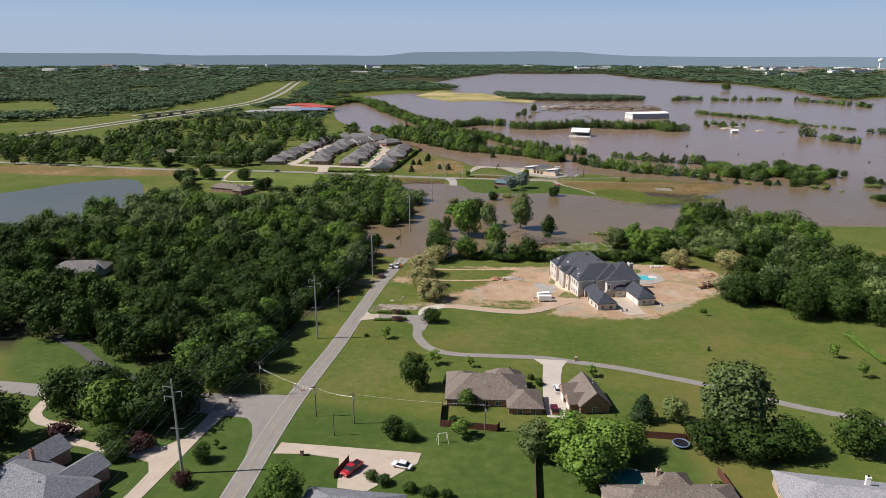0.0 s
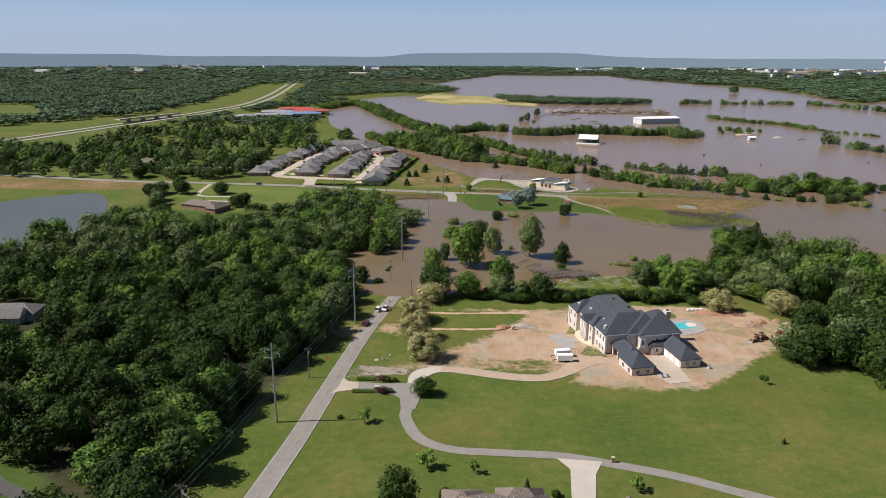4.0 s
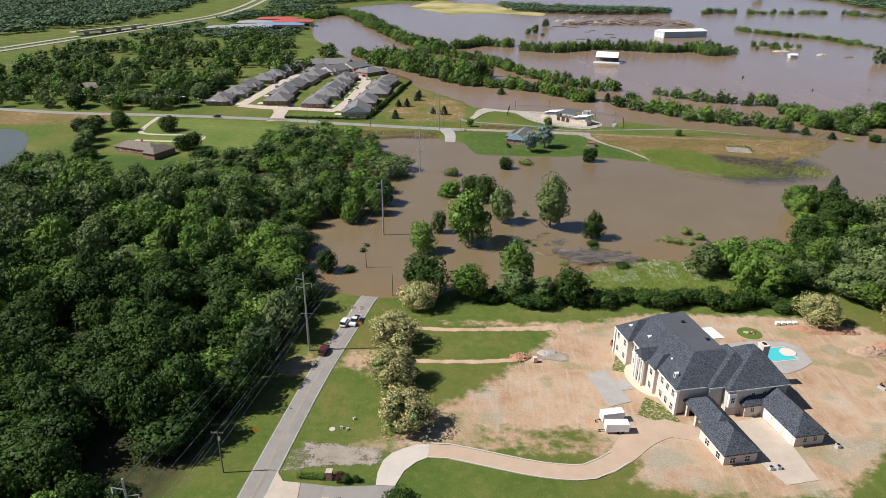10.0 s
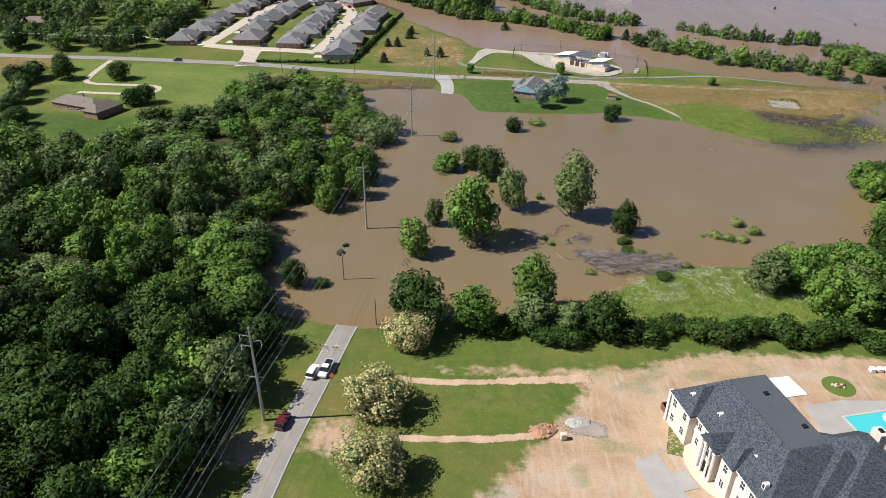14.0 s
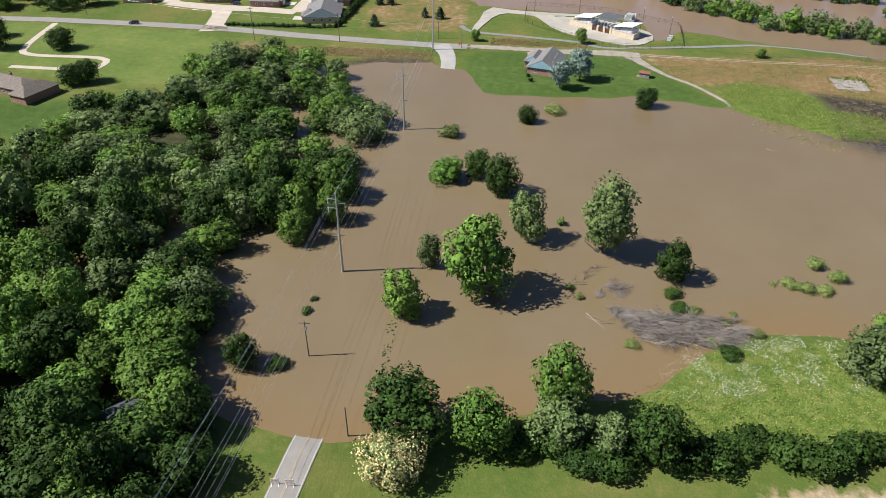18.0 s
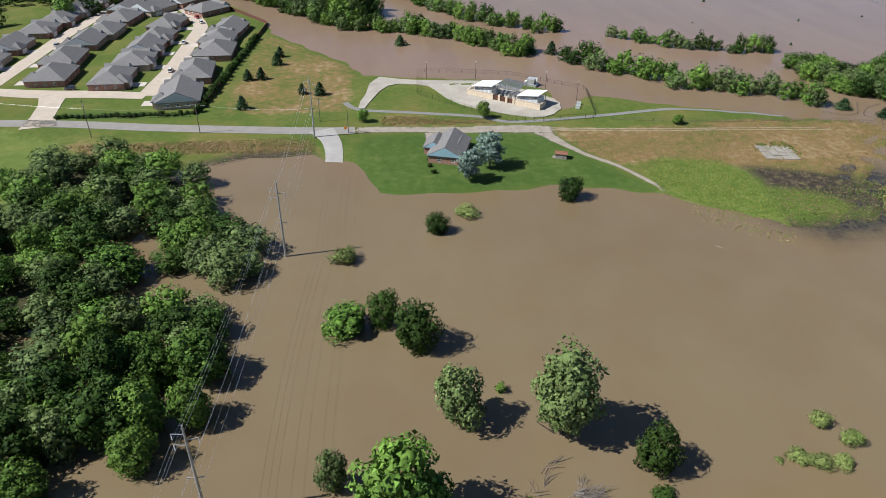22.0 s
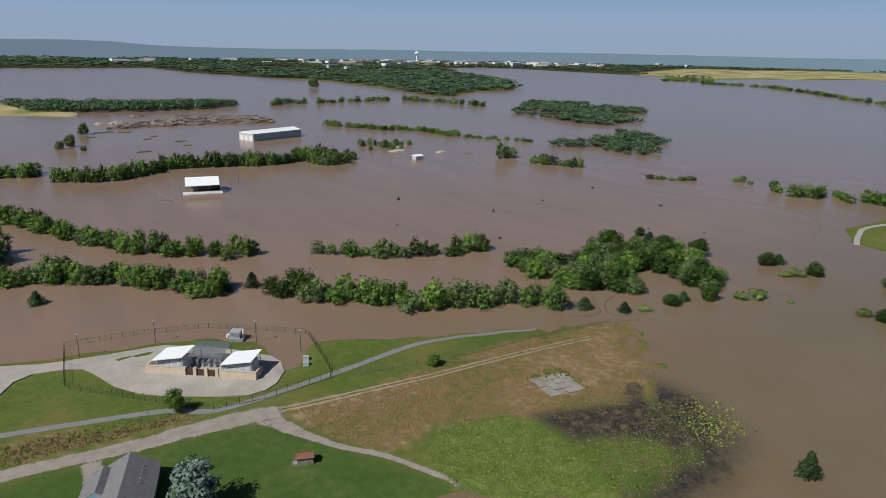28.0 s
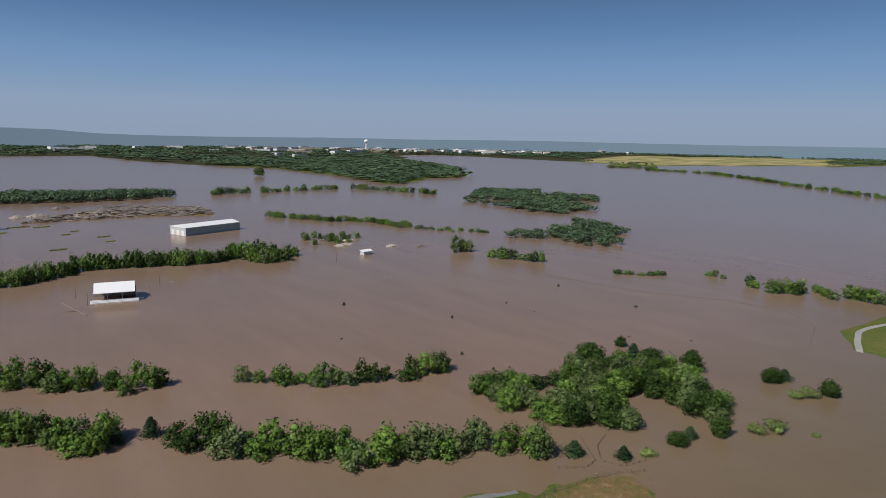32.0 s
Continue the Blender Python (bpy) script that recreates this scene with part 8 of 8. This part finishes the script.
debris("debris_pile", [(-62, 532), (-44, 538.5), (-22, 539.5), (-21, 538), (-44, 536.5), (-60, 529)], 240, rd, M_DEAD, "dark drift washed up along the bank", (0.8, 2.2), 0.05, 0.15, 0.1)
for x, y, t, w in ((23.5, 383.9, 1.6, 2.2), (25.5, 380, 1.6, 2.0), (47.5, 382.4, 2.2, 4), (48.3, 377.2, 1.8, 4.4), (51.5, 376.6, 1.5, 3), (35.1, 364.2, 1.6, 3.2), (52.8, 366, 1.8, 3), (57.6, 373, 1.6, 2.4), (63.5, 369, 1.4, 2.6), (55.2, 362.5, 2.0, 5), (60, 376, 1.0, 2)):
    tree("shrub" if w > 3.5 else "willow_bush", x, y, t, w, "in the flood" if w > 3.5 else "")


def weeds(name, poly, count, rng, mats, label, tall=0.7, wide=0.35, lift=0.0, clumps=None):
    """Rough plants as crossed leaves, joined."""
    px, py = np.array(poly).T
    x, y = rng.uniform(px.min(), px.max(), count * 2), rng.uniform(py.min(), py.max(), count * 2)
    ok = inside(poly, x, y) + rng.normal(0, 2.0, len(x)) > 0
    if clumps is not None:
        ok &= np.array([noise.noise(Vector((a * 0.22, b * 0.22, 6))) + 0.5 * noise.noise(Vector((a * 0.8, b * 0.8, 2))) > clumps for a, b in zip(x, y)])
    x, y = x[ok][:count], y[ok][:count]
    z = np.maximum(terrain(x, y), -0.05) + lift
    n = len(x)
    a = rng.uniform(0, math.tau, n)
    w, h = wide * rng.uniform(0.6, 1.5, n), tall * rng.uniform(0.5, 1.3, n)
    c, s = np.cos(a) * w, np.sin(a) * w
    v = np.stack([np.stack([x - c, y - s, z], 1), np.stack([x + c, y + s, z], 1), np.stack([x + c * 0.6 + s * 0.7, y + s * 0.6 - c * 0.7, z + h], 1), np.stack([x - c * 0.6 - s * 0.5, y - s * 0.6 + c * 0.5, z + h * 0.8], 1)], 1).reshape(-1, 3)
    f = np.arange(n)[:, None] * 4 + [0, 1, 2, 3]
    me = mesh_np(name, v, f, mats, rng.integers(0, len(mats), n))
    return tagged(new(name, me), label, "plants", kind="stuff")


M_WEED = leaf_material("weeds", (0.05, 0.10, 0.016), (0.13, 0.20, 0.036), (0.17, 0.22, 0.055))
M_YELLOWWEED = leaf_material("yellow_weeds", (0.16, 0.18, 0.03), (0.30, 0.31, 0.07), (0.34, 0.32, 0.10))
WATERWEED = [(214, 512), (230, 538), (243, 533), (226, 500), (193, 508)]
M_FLOWER = plain("white_flowers", (0.62, 0.62, 0.52), 0.8, 0, 0.1, 5)
M_RUSTGRASS = plain("rusty_grass", (0.19, 0.115, 0.055), 0.9, 0, 0.3, 4)
M_STRAW = plain("straw", (0.30, 0.225, 0.12), 0.9, 0, 0.3, 4)
weeds("weeds", LUSH2, 13000, rd, [M_YELLOWWEED] * 3 + [M_WEED] * 3, "rough green weeds near the shore", 0.25, 0.12)
weeds("flowers", [(38, 350), (46, 361), (60, 368.5), (74, 370), (96, 364), (94, 352), (70, 354), (50, 348)], 7000, rd, [M_FLOWER], "white flower heads drowning at the shore", 0.09, 0.09, 0.22, 0.02)
weeds("weeds", LUSH, 9000, rd, [M_WEED, M_WEED, M_YELLOWWEED], "bright green weeds on the levee field", 0.3, 0.13)
weeds("weeds", [(142, 528), (143, 531), (156, 532), (157, 519), (154, 528)], 170, rd, [M_WEED], "weeds round the old slab", 0.6, 0.3)
weeds("dry_grass", DRY, 9000, rd, [M_STRAW, M_RUSTGRASS, M_RUSTGRASS, M_YELLOWWEED], "dry brown and green tussocks in the field", 0.3, 0.14)
weeds("dry_grass", BANK, 4500, rd, [M_STRAW, M_STRAW, M_STRAW, M_WEED], "dry straw-coloured grass on the levee bank", 0.35, 0.16)
weeds("dry_grass", LEVEE_STRIP, 1500, rd, [M_STRAW, M_RUSTGRASS, M_WEED], "dry weeds between trail and road", 0.4, 0.16)
weeds("weeds", [(122, 474), (132, 496), (146, 492), (166, 500), (180, 485), (172, 480), (157, 476), (140, 472)], 2600, rd, [M_WEED, M_WEED, M_WEED, M_STRAW], "sparse drowned weeds in the mud", 0.3, 0.2)
weeds("weeds", [(99, 487), (105, 483.5), (113, 474), (123, 464.5), (121, 463), (109, 471.5), (98, 482)], 500, rd, [M_WEED, M_STRAW], "drowned weeds along the shore", 0.3, 0.25)
weeds("weeds", [(162, 478), (166, 490), (178, 497), (184, 490), (176, 478), (168, 474)], 330, rd, [M_YELLOWWEED, M_YELLOWWEED, M_WEED], "yellow-green tufts of drowned weeds in dark water", 0.5, 0.34)
weeds("weeds", WATERWEED, 160, rd, [M_WEED, M_STRAW], "wisps of drowned grass in the flood", 0.3, 0.1)
for i in range(16):
    x, y = rd.uniform(190, 420), rd.uniform(600, 800)
    tree("cedar", x, y, rd.uniform(1.5, 3), rd.uniform(1.2, 2.5), "tip in the flood", "drowned treetops")
debris("rubble", [(120, 1265), (180, 1330), (243, 1380), (330, 1325), (320, 1250), (253, 1275)], 700, rd, plain("wet_rubble", (0.20, 0.165, 0.14), 0.9, 0, 0.35, 0.5), "heaps of rubble and driftwood", (4, 12), 0.9, 2.0, 1.0)


# ---- building site clutter ----
M_RUSTPAINT = plain("faded_machine_paint", (0.33, 0.19, 0.09), 0.7, 0, 0.3, 3)


def loader(x, y, turn):
    d = thing("tractor_loader", x, y, turn, "orange-brown tractor loader parked on bare earth", "tractor")
    bm = bmesh.new()
    box(bm, -0.6, -1.2, 0.7, 0.6, 1.4, 1.5, 0.08)
    part("body", bm, M_RUSTPAINT, d)
    part("cab_frame", boxes((-0.6, -1.2, 1.5, -0.52, -1.1, 2.6), (0.52, -1.2, 1.5, 0.6, -1.1, 2.6), (-0.6, -0.2, 1.5, -0.52, -0.1, 2.6), (0.52, -0.2, 1.5, 0.6, -0.1, 2.6), (-0.7, -1.3, 2.6, 0.7, 0, 2.7)), M_BLACK, d)
    part("seat", boxes((-0.3, -0.9, 1.5, 0.3, -0.4, 1.9)), M_BLACK, d)
    for s in (-1, 1):
        for yy, r in ((-0.8, 0.75), (1.2, 0.48)):
            bm = bmesh.new()
            rod(bm, (s * 0.6, yy, r), (s * 1.0, yy, r), r, r, 16)
            w = part("wheel", bm, M_TYRE, d)
            bm = bmesh.new()
            rod(bm, (s * 0.98, yy, r), (s * 1.03, yy, r), r * 0.5, r * 0.5, 10)
            part("rim", bm, M_RUSTPAINT, w)
        bm = bmesh.new()
        rod(bm, (s * 0.5, 0.6, 1.4), (s * 0.5, 2.4, 0.5), 0.08, 0.08, 6)
        part("loader_arm", bm, M_RUSTPAINT, d)
    part("bucket", boxes((-1.0, 2.3, 0.1, 1.0, 2.4, 0.8), (-1.0, 2.4, 0.1, 1.0, 3.0, 0.2)), M_STEEL, d)


loader(108.3, 293.0, 118)
loader(112.2, 295.6, -70)
lift = thing("boom_lift", 121, 302, -55, "faded red towed boom lift on the earth", "boom lift")
part("chassis", boxes((-0.7, -1.5, 0.45, 0.7, 1.5, 0.75)), P_RED, lift)
for s in (-1, 1):
    bm = bmesh.new()
    rod(bm, (s * 0.75, 0, 0.4), (s * 1.0, 0, 0.4), 0.4, 0.4, 14)
    part("wheel", bm, M_TYRE, lift)
    part("outrigger", boxes((s * 0.7 - 0.08, 1.3, 0.1, s * 0.7 + 0.08, 2.6, 0.3)), M_LAMP, lift)
part("turret", boxes((-0.4, -0.5, 0.75, 0.4, 0.5, 1.4)), P_RED, lift)
bm = bmesh.new()
rod(bm, (0, 0.2, 1.4), (0, -2.6, 1.9), 0.16, 0.14, 8)
part("boom", bm, W_WHITE, lift)
bm = bmesh.new()
rod(bm, (0, -2.6, 2.1), (0, 2.0, 2.0), 0.13, 0.11, 8)
part("upper_boom", bm, W_WHITE, lift)
part("basket", boxes((-0.5, 2.0, 1.1, 0.5, 2.9, 1.2), (-0.5, 2.0, 1.2, -0.45, 2.9, 2.1), (0.45, 2.0, 1.2, 0.5, 2.9, 2.1), (-0.45, 2.85, 2.0, 0.45, 2.9, 2.1)), M_LAMP, lift)


def heap(x, y, w, d, tall, turn, mat, label, n=14, size=0.35):
    """A mound of loose stuff with an uneven surface and some lumps on it."""
    h = thing("heap", x, y, turn, label, "heap", "heaps on the building site")
    r = np.random.default_rng(int(abs(x * 13 + y)))
    bm = bmesh.new()
    rings, seg = 7, 22
    top = bm.verts.new((0, 0, tall))
    prev = None
    off = Vector((x, y, 0))
    for i in range(1, rings + 1):
        q = i / rings
        ring = []
        for k in range(seg):
            a = k * math.tau / seg
            p = Vector((q * w / 2 * math.cos(a), q * d / 2 * math.sin(a), 0))
            n1 = noise.noise((p + off) * 0.8) * 0.45 + noise.noise((p + off) * 2.1) * 0.25
            p.x *= 1 + 0.25 * noise.noise(Vector((math.cos(a), math.sin(a), x)))
            p.z = tall * (1 - q ** 1.6) * (1 + n1) + (-0.25 if i == rings else 0.12 * n1)
            ring.append(bm.verts.new(p))
        for k in range(seg):
            j = (k + 1) % seg
            if prev is None:
                bm.faces.new((top, ring[k], ring[j]))
            else:
                bm.faces.new((prev[k], ring[k], ring[j], prev[j]))
        prev = ring
    part("mound", bm, mat, h)
    for i in range(n):
        a, q = r.uniform(0, math.tau), math.sqrt(r.uniform(0, 1))
        bm = bmesh.new()
        bmesh.ops.create_icosphere(bm, subdivisions=1, radius=size * r.uniform(0.4, 1.2))
        for v in bm.verts:
            v.co *= r.uniform(0.7, 1.3)
            v.co.z *= 0.7
        part("lump", bm, mat, h, "", pose(q * w / 2 * math.cos(a), q * d / 2 * math.sin(a), max(0.05, tall * (1 - q ** 1.6)), 0, 0, r.uniform(0, 360)))


M_SOIL = plain("red_soil", (0.36, 0.20, 0.125), 0.95, 0, 0.3, 2, bump=0.5)
M_SOILGREY = plain("grey_soil", (0.36, 0.25, 0.18), 0.95, 0, 0.3, 2, bump=0.5)
heap(17, 300.5, 6.5, 4.5, 1.2, 20, M_SOIL, "heap of red-brown broken brick and soil", 26, 0.4)
heap(24.3, 303.4, 6.5, 3.6, 0.7, 10, plain("grey_gravel", (0.36, 0.33, 0.30), 0.95, 0, 0.15, 4), "low heap of grey gravel", 6, 0.2)
heap(112.5, 310, 12, 6, 1.6, 5, M_SOILGREY, "broad heap of dug earth", 24)
heap(118, 313, 7, 4.5, 1.3, 20, M_SOIL, "heap of reddish dug soil", 16)
heap(101, 321.5, 14, 3.6, 1.3, -16, M_SOIL, "long bank of reddish dug soil", 18)
heap(111, 320.8, 10, 3.0, 1.0, -4, M_SOIL, "long bank of reddish dug soil", 14)
heap(125.2, 315.2, 4, 2.6, 0.9, 0, M_SOIL, "small heap of reddish soil", 8)
heap(128, 312.6, 3.6, 1.8, 0.6, 30, M_CONCRETE, "heap of pale broken concrete", 14, 0.45)
ribbon("pavement", [(20.5, 303.5), (24, 302.5), (28, 301.5), (31.5, 301)], [4.5, 6.5, 5.5, 4], M_LOOSE, 0.10, "grey gravel spill on bare earth", "pavement", across=9, worn=True, step=1.0)
tote = thing("water_tote", 20.8, 298.6, 12, "pale boxed water tank in a cage on bare earth", "tank")
part("pallet", boxes((-0.6, -0.5, 0, 0.6, 0.5, 0.14)), W_WOOD, tote)
bm = bmesh.new()
box(bm, -0.56, -0.46, 0.14, 0.56, 0.46, 1.55, 0.07)
part("tank", bm, W_CREAM, tote)
bm = bmesh.new()
rod(bm, (0, 0, 1.55), (0, 0, 1.62), 0.14, 0.14, 10)
part("lid", bm, M_LAMP, tote)
for z in (0.5, 0.9, 1.3):
    part("cage_bar", boxes((-0.59, -0.49, z, 0.59, -0.465, z + 0.04), (-0.59, 0.465, z, 0.59, 0.49, z + 0.04), (-0.59, -0.465, z, -0.565, 0.465, z + 0.04), (0.565, -0.465, z, 0.59, 0.465, z + 0.04)), M_STEEL, tote)
skip = thing("dumpster", 45.5, 308.6, 14, "rust-brown open skip full of building waste", "dumpster")
part("body", boxes((-3, -1.2, 0.1, 3, -1.1, 1.6), (-3, 1.1, 0.1, 3, 1.2, 1.6), (-3, -1.1, 0.1, -2.9, 1.1, 1.6), (2.9, -1.1, 0.1, 3, 1.1, 1.6), (-2.9, -1.1, 0.1, 2.9, 1.1, 0.3)), R_RUST, skip)
sk = np.random.default_rng(4)
for i in range(22):
    part("scrap", boxes((-0.5, -0.15, 0, 0.5, 0.15, 0.12)), W_CREAM if i % 2 else W_WOOD, skip, "", pose(sk.uniform(-2.4, 2.4), sk.uniform(-0.8, 0.8), 1.2 + sk.uniform(0, 0.4), sk.uniform(-20, 20), sk.uniform(-20, 20), sk.uniform(0, 180)))
for k in range(4):
    pl = thing("pallet_of_blocks", 93.5 + k * 1.7, 324.3 + 0.15 * k, 3, "white wrapped pallet of building blocks", "pallet", "wrapped pallets")
    part("pallet", boxes((-0.6, -0.6, 0, 0.6, 0.6, 0.14)), W_WOOD, pl)
    bm = bmesh.new()
    box(bm, -0.58, -0.58, 0.14, 0.58, 0.58, 1.1, 0.05)
    part("load", bm, W_WHITE, pl)
bed = thing("planting_bed", 83.5, 318.5, 10, "oval green bed with a stone heap", "garden bed")
bm = bmesh.new()
rod(bm, (0, 0, -0.3), (0, 0, 0.12), 3.6, 3.4, 20)
part("turf", bm, M_WEED, bed)
for i in range(12):
    bm = bmesh.new()
    bmesh.ops.create_icosphere(bm, subdivisions=1, radius=sk.uniform(0.2, 0.45))
    part("stone", bm, M_CONCRETE if i % 2 else R_RUST, bed, "", pose(sk.uniform(-1.4, 1.4), sk.uniform(-0.8, 0.8), 0.25))
ribbon("path", [(30, 318), (10, 315.8), (-4, 314.6), (-15, 315.2)], [4.4, 3.2, 2.6, 2.4], M_WORN, 0.05, "bare earth track across the grass", "path", across=7, worn=True, step=1.5)
ribbon("path", [(22, 300.5), (8, 298), (-4, 297), (-13, 297)], [3.6, 2.6, 2.4, 2.2], M_WORN, 0.05, "bare earth track across the grass", "path", across=7, worn=True, step=1.5)
ribbon("path", [(397, 556), (420, 566), (445, 571), (500, 560), (610, 540)], 3.0, M_SLABGREY, 0.15, "curved path on a green island", "path")
fence([(405, 772), (415, 704), (442, 654), (450, 619), (429, 591), (389, 576)], 0.7, 9, M_POLE, "line of drowned fence posts in the flood", rail=0.12)
manhole = thing("utility_cover", -26.5, 266, 0, "pale round utility cover in the grass", "utility cover")
bm = bmesh.new()
rod(bm, (0, 0, -0.2), (0, 0, 0.1), 0.7, 0.7, 18)
part("cover", bm, M_NEWCONC, manhole)
for k, (x, y) in enumerate(((-24.5, 266.5), (-23, 266), (-22.3, 270))):
    v = thing("valve_box", x, y, 20 * k, "small pale utility valve box in grass", "valve box", "valve boxes")
    part("box", boxes((-0.25, -0.2, -0.2, 0.25, 0.2, 0.5)), W_WHITE, v)
    part("lid", boxes((-0.28, -0.23, 0.5, 0.28, 0.23, 0.55)), M_LAMP, v)

# ---- drift and drowned things on the plain ----
M_GREYRUB = plain("grey_rubble", (0.19, 0.16, 0.14), 0.95, 0, 0.4, 0.6)
M_PALERUB = plain("pale_rubble", (0.42, 0.37, 0.31), 0.95, 0, 0.3, 0.5)
for x, y, w, d, tall, mat, lab in ((222, 1342, 44, 24, 5.5, M_GREYRUB, "broad dark heap of rubble in the flood"), (248, 1340, 40, 20, 4.5, M_GREYRUB, "broad dark heap of rubble in the flood"), (290, 1262, 34, 12, 3, M_GREYRUB, "low dark heap of rubble in the flood"),
                                   (126, 1323, 18, 8, 3, M_PALERUB, "pale heap of broken stone in the flood"), (147, 1328, 26, 10, 3.5, M_PALERUB, "pale heap of broken stone in the flood"), (180, 1400, 30, 10, 3.5, M_GREYRUB, "dark heap of rubble in the flood"), (182, 1290, 14, 8, 3, M_PALERUB, "pale heap of broken stone in the flood"),
                                   (205, 1310, 20, 9, 2.5, M_PALERUB, "pale heap of broken stone in the flood"), (345, 968, 22, 9, 1.6, M_PALERUB, "pale mound with ruins in the flood"), (336, 1000, 16, 8, 1.2, M_GREYRUB, "dark mound with ruins in the flood"), (362, 990, 16, 7, 1.2, M_PALERUB, "pale mound with ruins in the flood"), (378, 940, 14, 6, 1.2, M_PALERUB, "pale mound with ruins in the flood"), (400, 925, 12, 5, 1.0, M_GREYRUB, "dark mound with ruins in the flood")):
    heap(x, y, w, d, tall, 15, mat, lab, 16, 1.1)
for x, y, t, w in ((74.5, 1134, 13, 11), (96.7, 1228.7, 13, 12), (248.5, 986, 9, 8), (666, 1930, 22, 24), (415, 1509, 9, 14), (83, 1105, 5, 6), (64, 1122, 9, 8), (330, 1012, 7, 6), (352, 1003, 8, 6), (366, 1008, 8, 7), (324, 984, 6, 5), (344, 995, 5, 5)):
    tree("elm", x, y, t, w, "in the flood")
for x, y, t, w in ((140.5, 428, 12, 11), (146, 424, 13, 12), (139, 420, 11, 9), (150, 417, 13, 12), (155, 422, 10, 10)):
    tree("oak" if x > 141 else "ash", x, y, t, w, "at the water's edge")
for x, y, w in ((129.6, 1070, 14), (176, 1129, 12), (175, 1096, 8), (149, 1160, 8), (118, 1238, 22), (137.5, 1229, 16), (100, 1200, 9), (160, 1180, 7)):
    raft = thing("driftwood_raft", x, y, 10, "low mat of green drift in the flood", "driftwood", "drift mats", z=0)
    bm = bmesh.new()
    for k in range(26):
        a, q = k * 2.4, math.sqrt(k / 26) * w / 2
        rod(bm, (q * math.cos(a), q * math.sin(a) * 0.4, 0.1), (q * math.cos(a) + 2.2, q * math.sin(a) * 0.4 + 0.5, 0.35), 0.4, 0.2, 5)
    part("mat", bm, M_WEED, raft)
for x, y, tall in ((111.8, 879, 8), (114, 855, 9), (149, 858.5, 8), (160.4, 879.6, 9), (231.8, 932.5, 9), (96, 914.7, 8), (300, 900, 8)):
    pl = thing("pole", x, y, 0, "lone wooden pole standing in the flood", "pole", "drowned poles", z=-1)
    bm = bmesh.new()
    rod(bm, (0, 0, -0.5), (0, 0, tall), 0.16, 0.11, 8)
    part("shaft", bm, M_POLE, pl)
for (xa, ya), (xb, yb), r in (((102.9, 871), (109.3, 832.5), 0.35), ((172, 896), (174, 887), 0.3), ((158.3, 447.4), (162.2, 438.8), 0.3), ((159.5, 446), (163, 441.5), 0.22), ((161, 442.5), (164.5, 440), 0.25), ((96.5, 463.5), (99, 461), 0.15)):
    lg = thing("log", (xa + xb) / 2, (ya + yb) / 2, 0, "grey drift log floating in the flood", "log", "drift logs", z=0)
    dx, dy = (xb - xa) / 2, (yb - ya) / 2
    bm = bmesh.new()
    rod(bm, (-dx, -dy, 0.02), (dx, dy, 0.12), r, r * 0.6, 8)
    part("trunk", bm, M_DEAD, lg)
    bm = bmesh.new()
    rod(bm, (dx * 0.3, dy * 0.3, 0.1), (dx * 0.3 + dy * 0.4, dy * 0.3 - dx * 0.4, 0.8), r * 0.4, r * 0.2, 6)
    part("branch", bm, M_DEAD, lg)
weeds("weeds", [(-18.6, 349), (-16.6, 349), (-16.5, 370), (-18.2, 370)], 55, rd, [M_WEED], "drowned weeds along the sunken road", 0.35, 0.25)
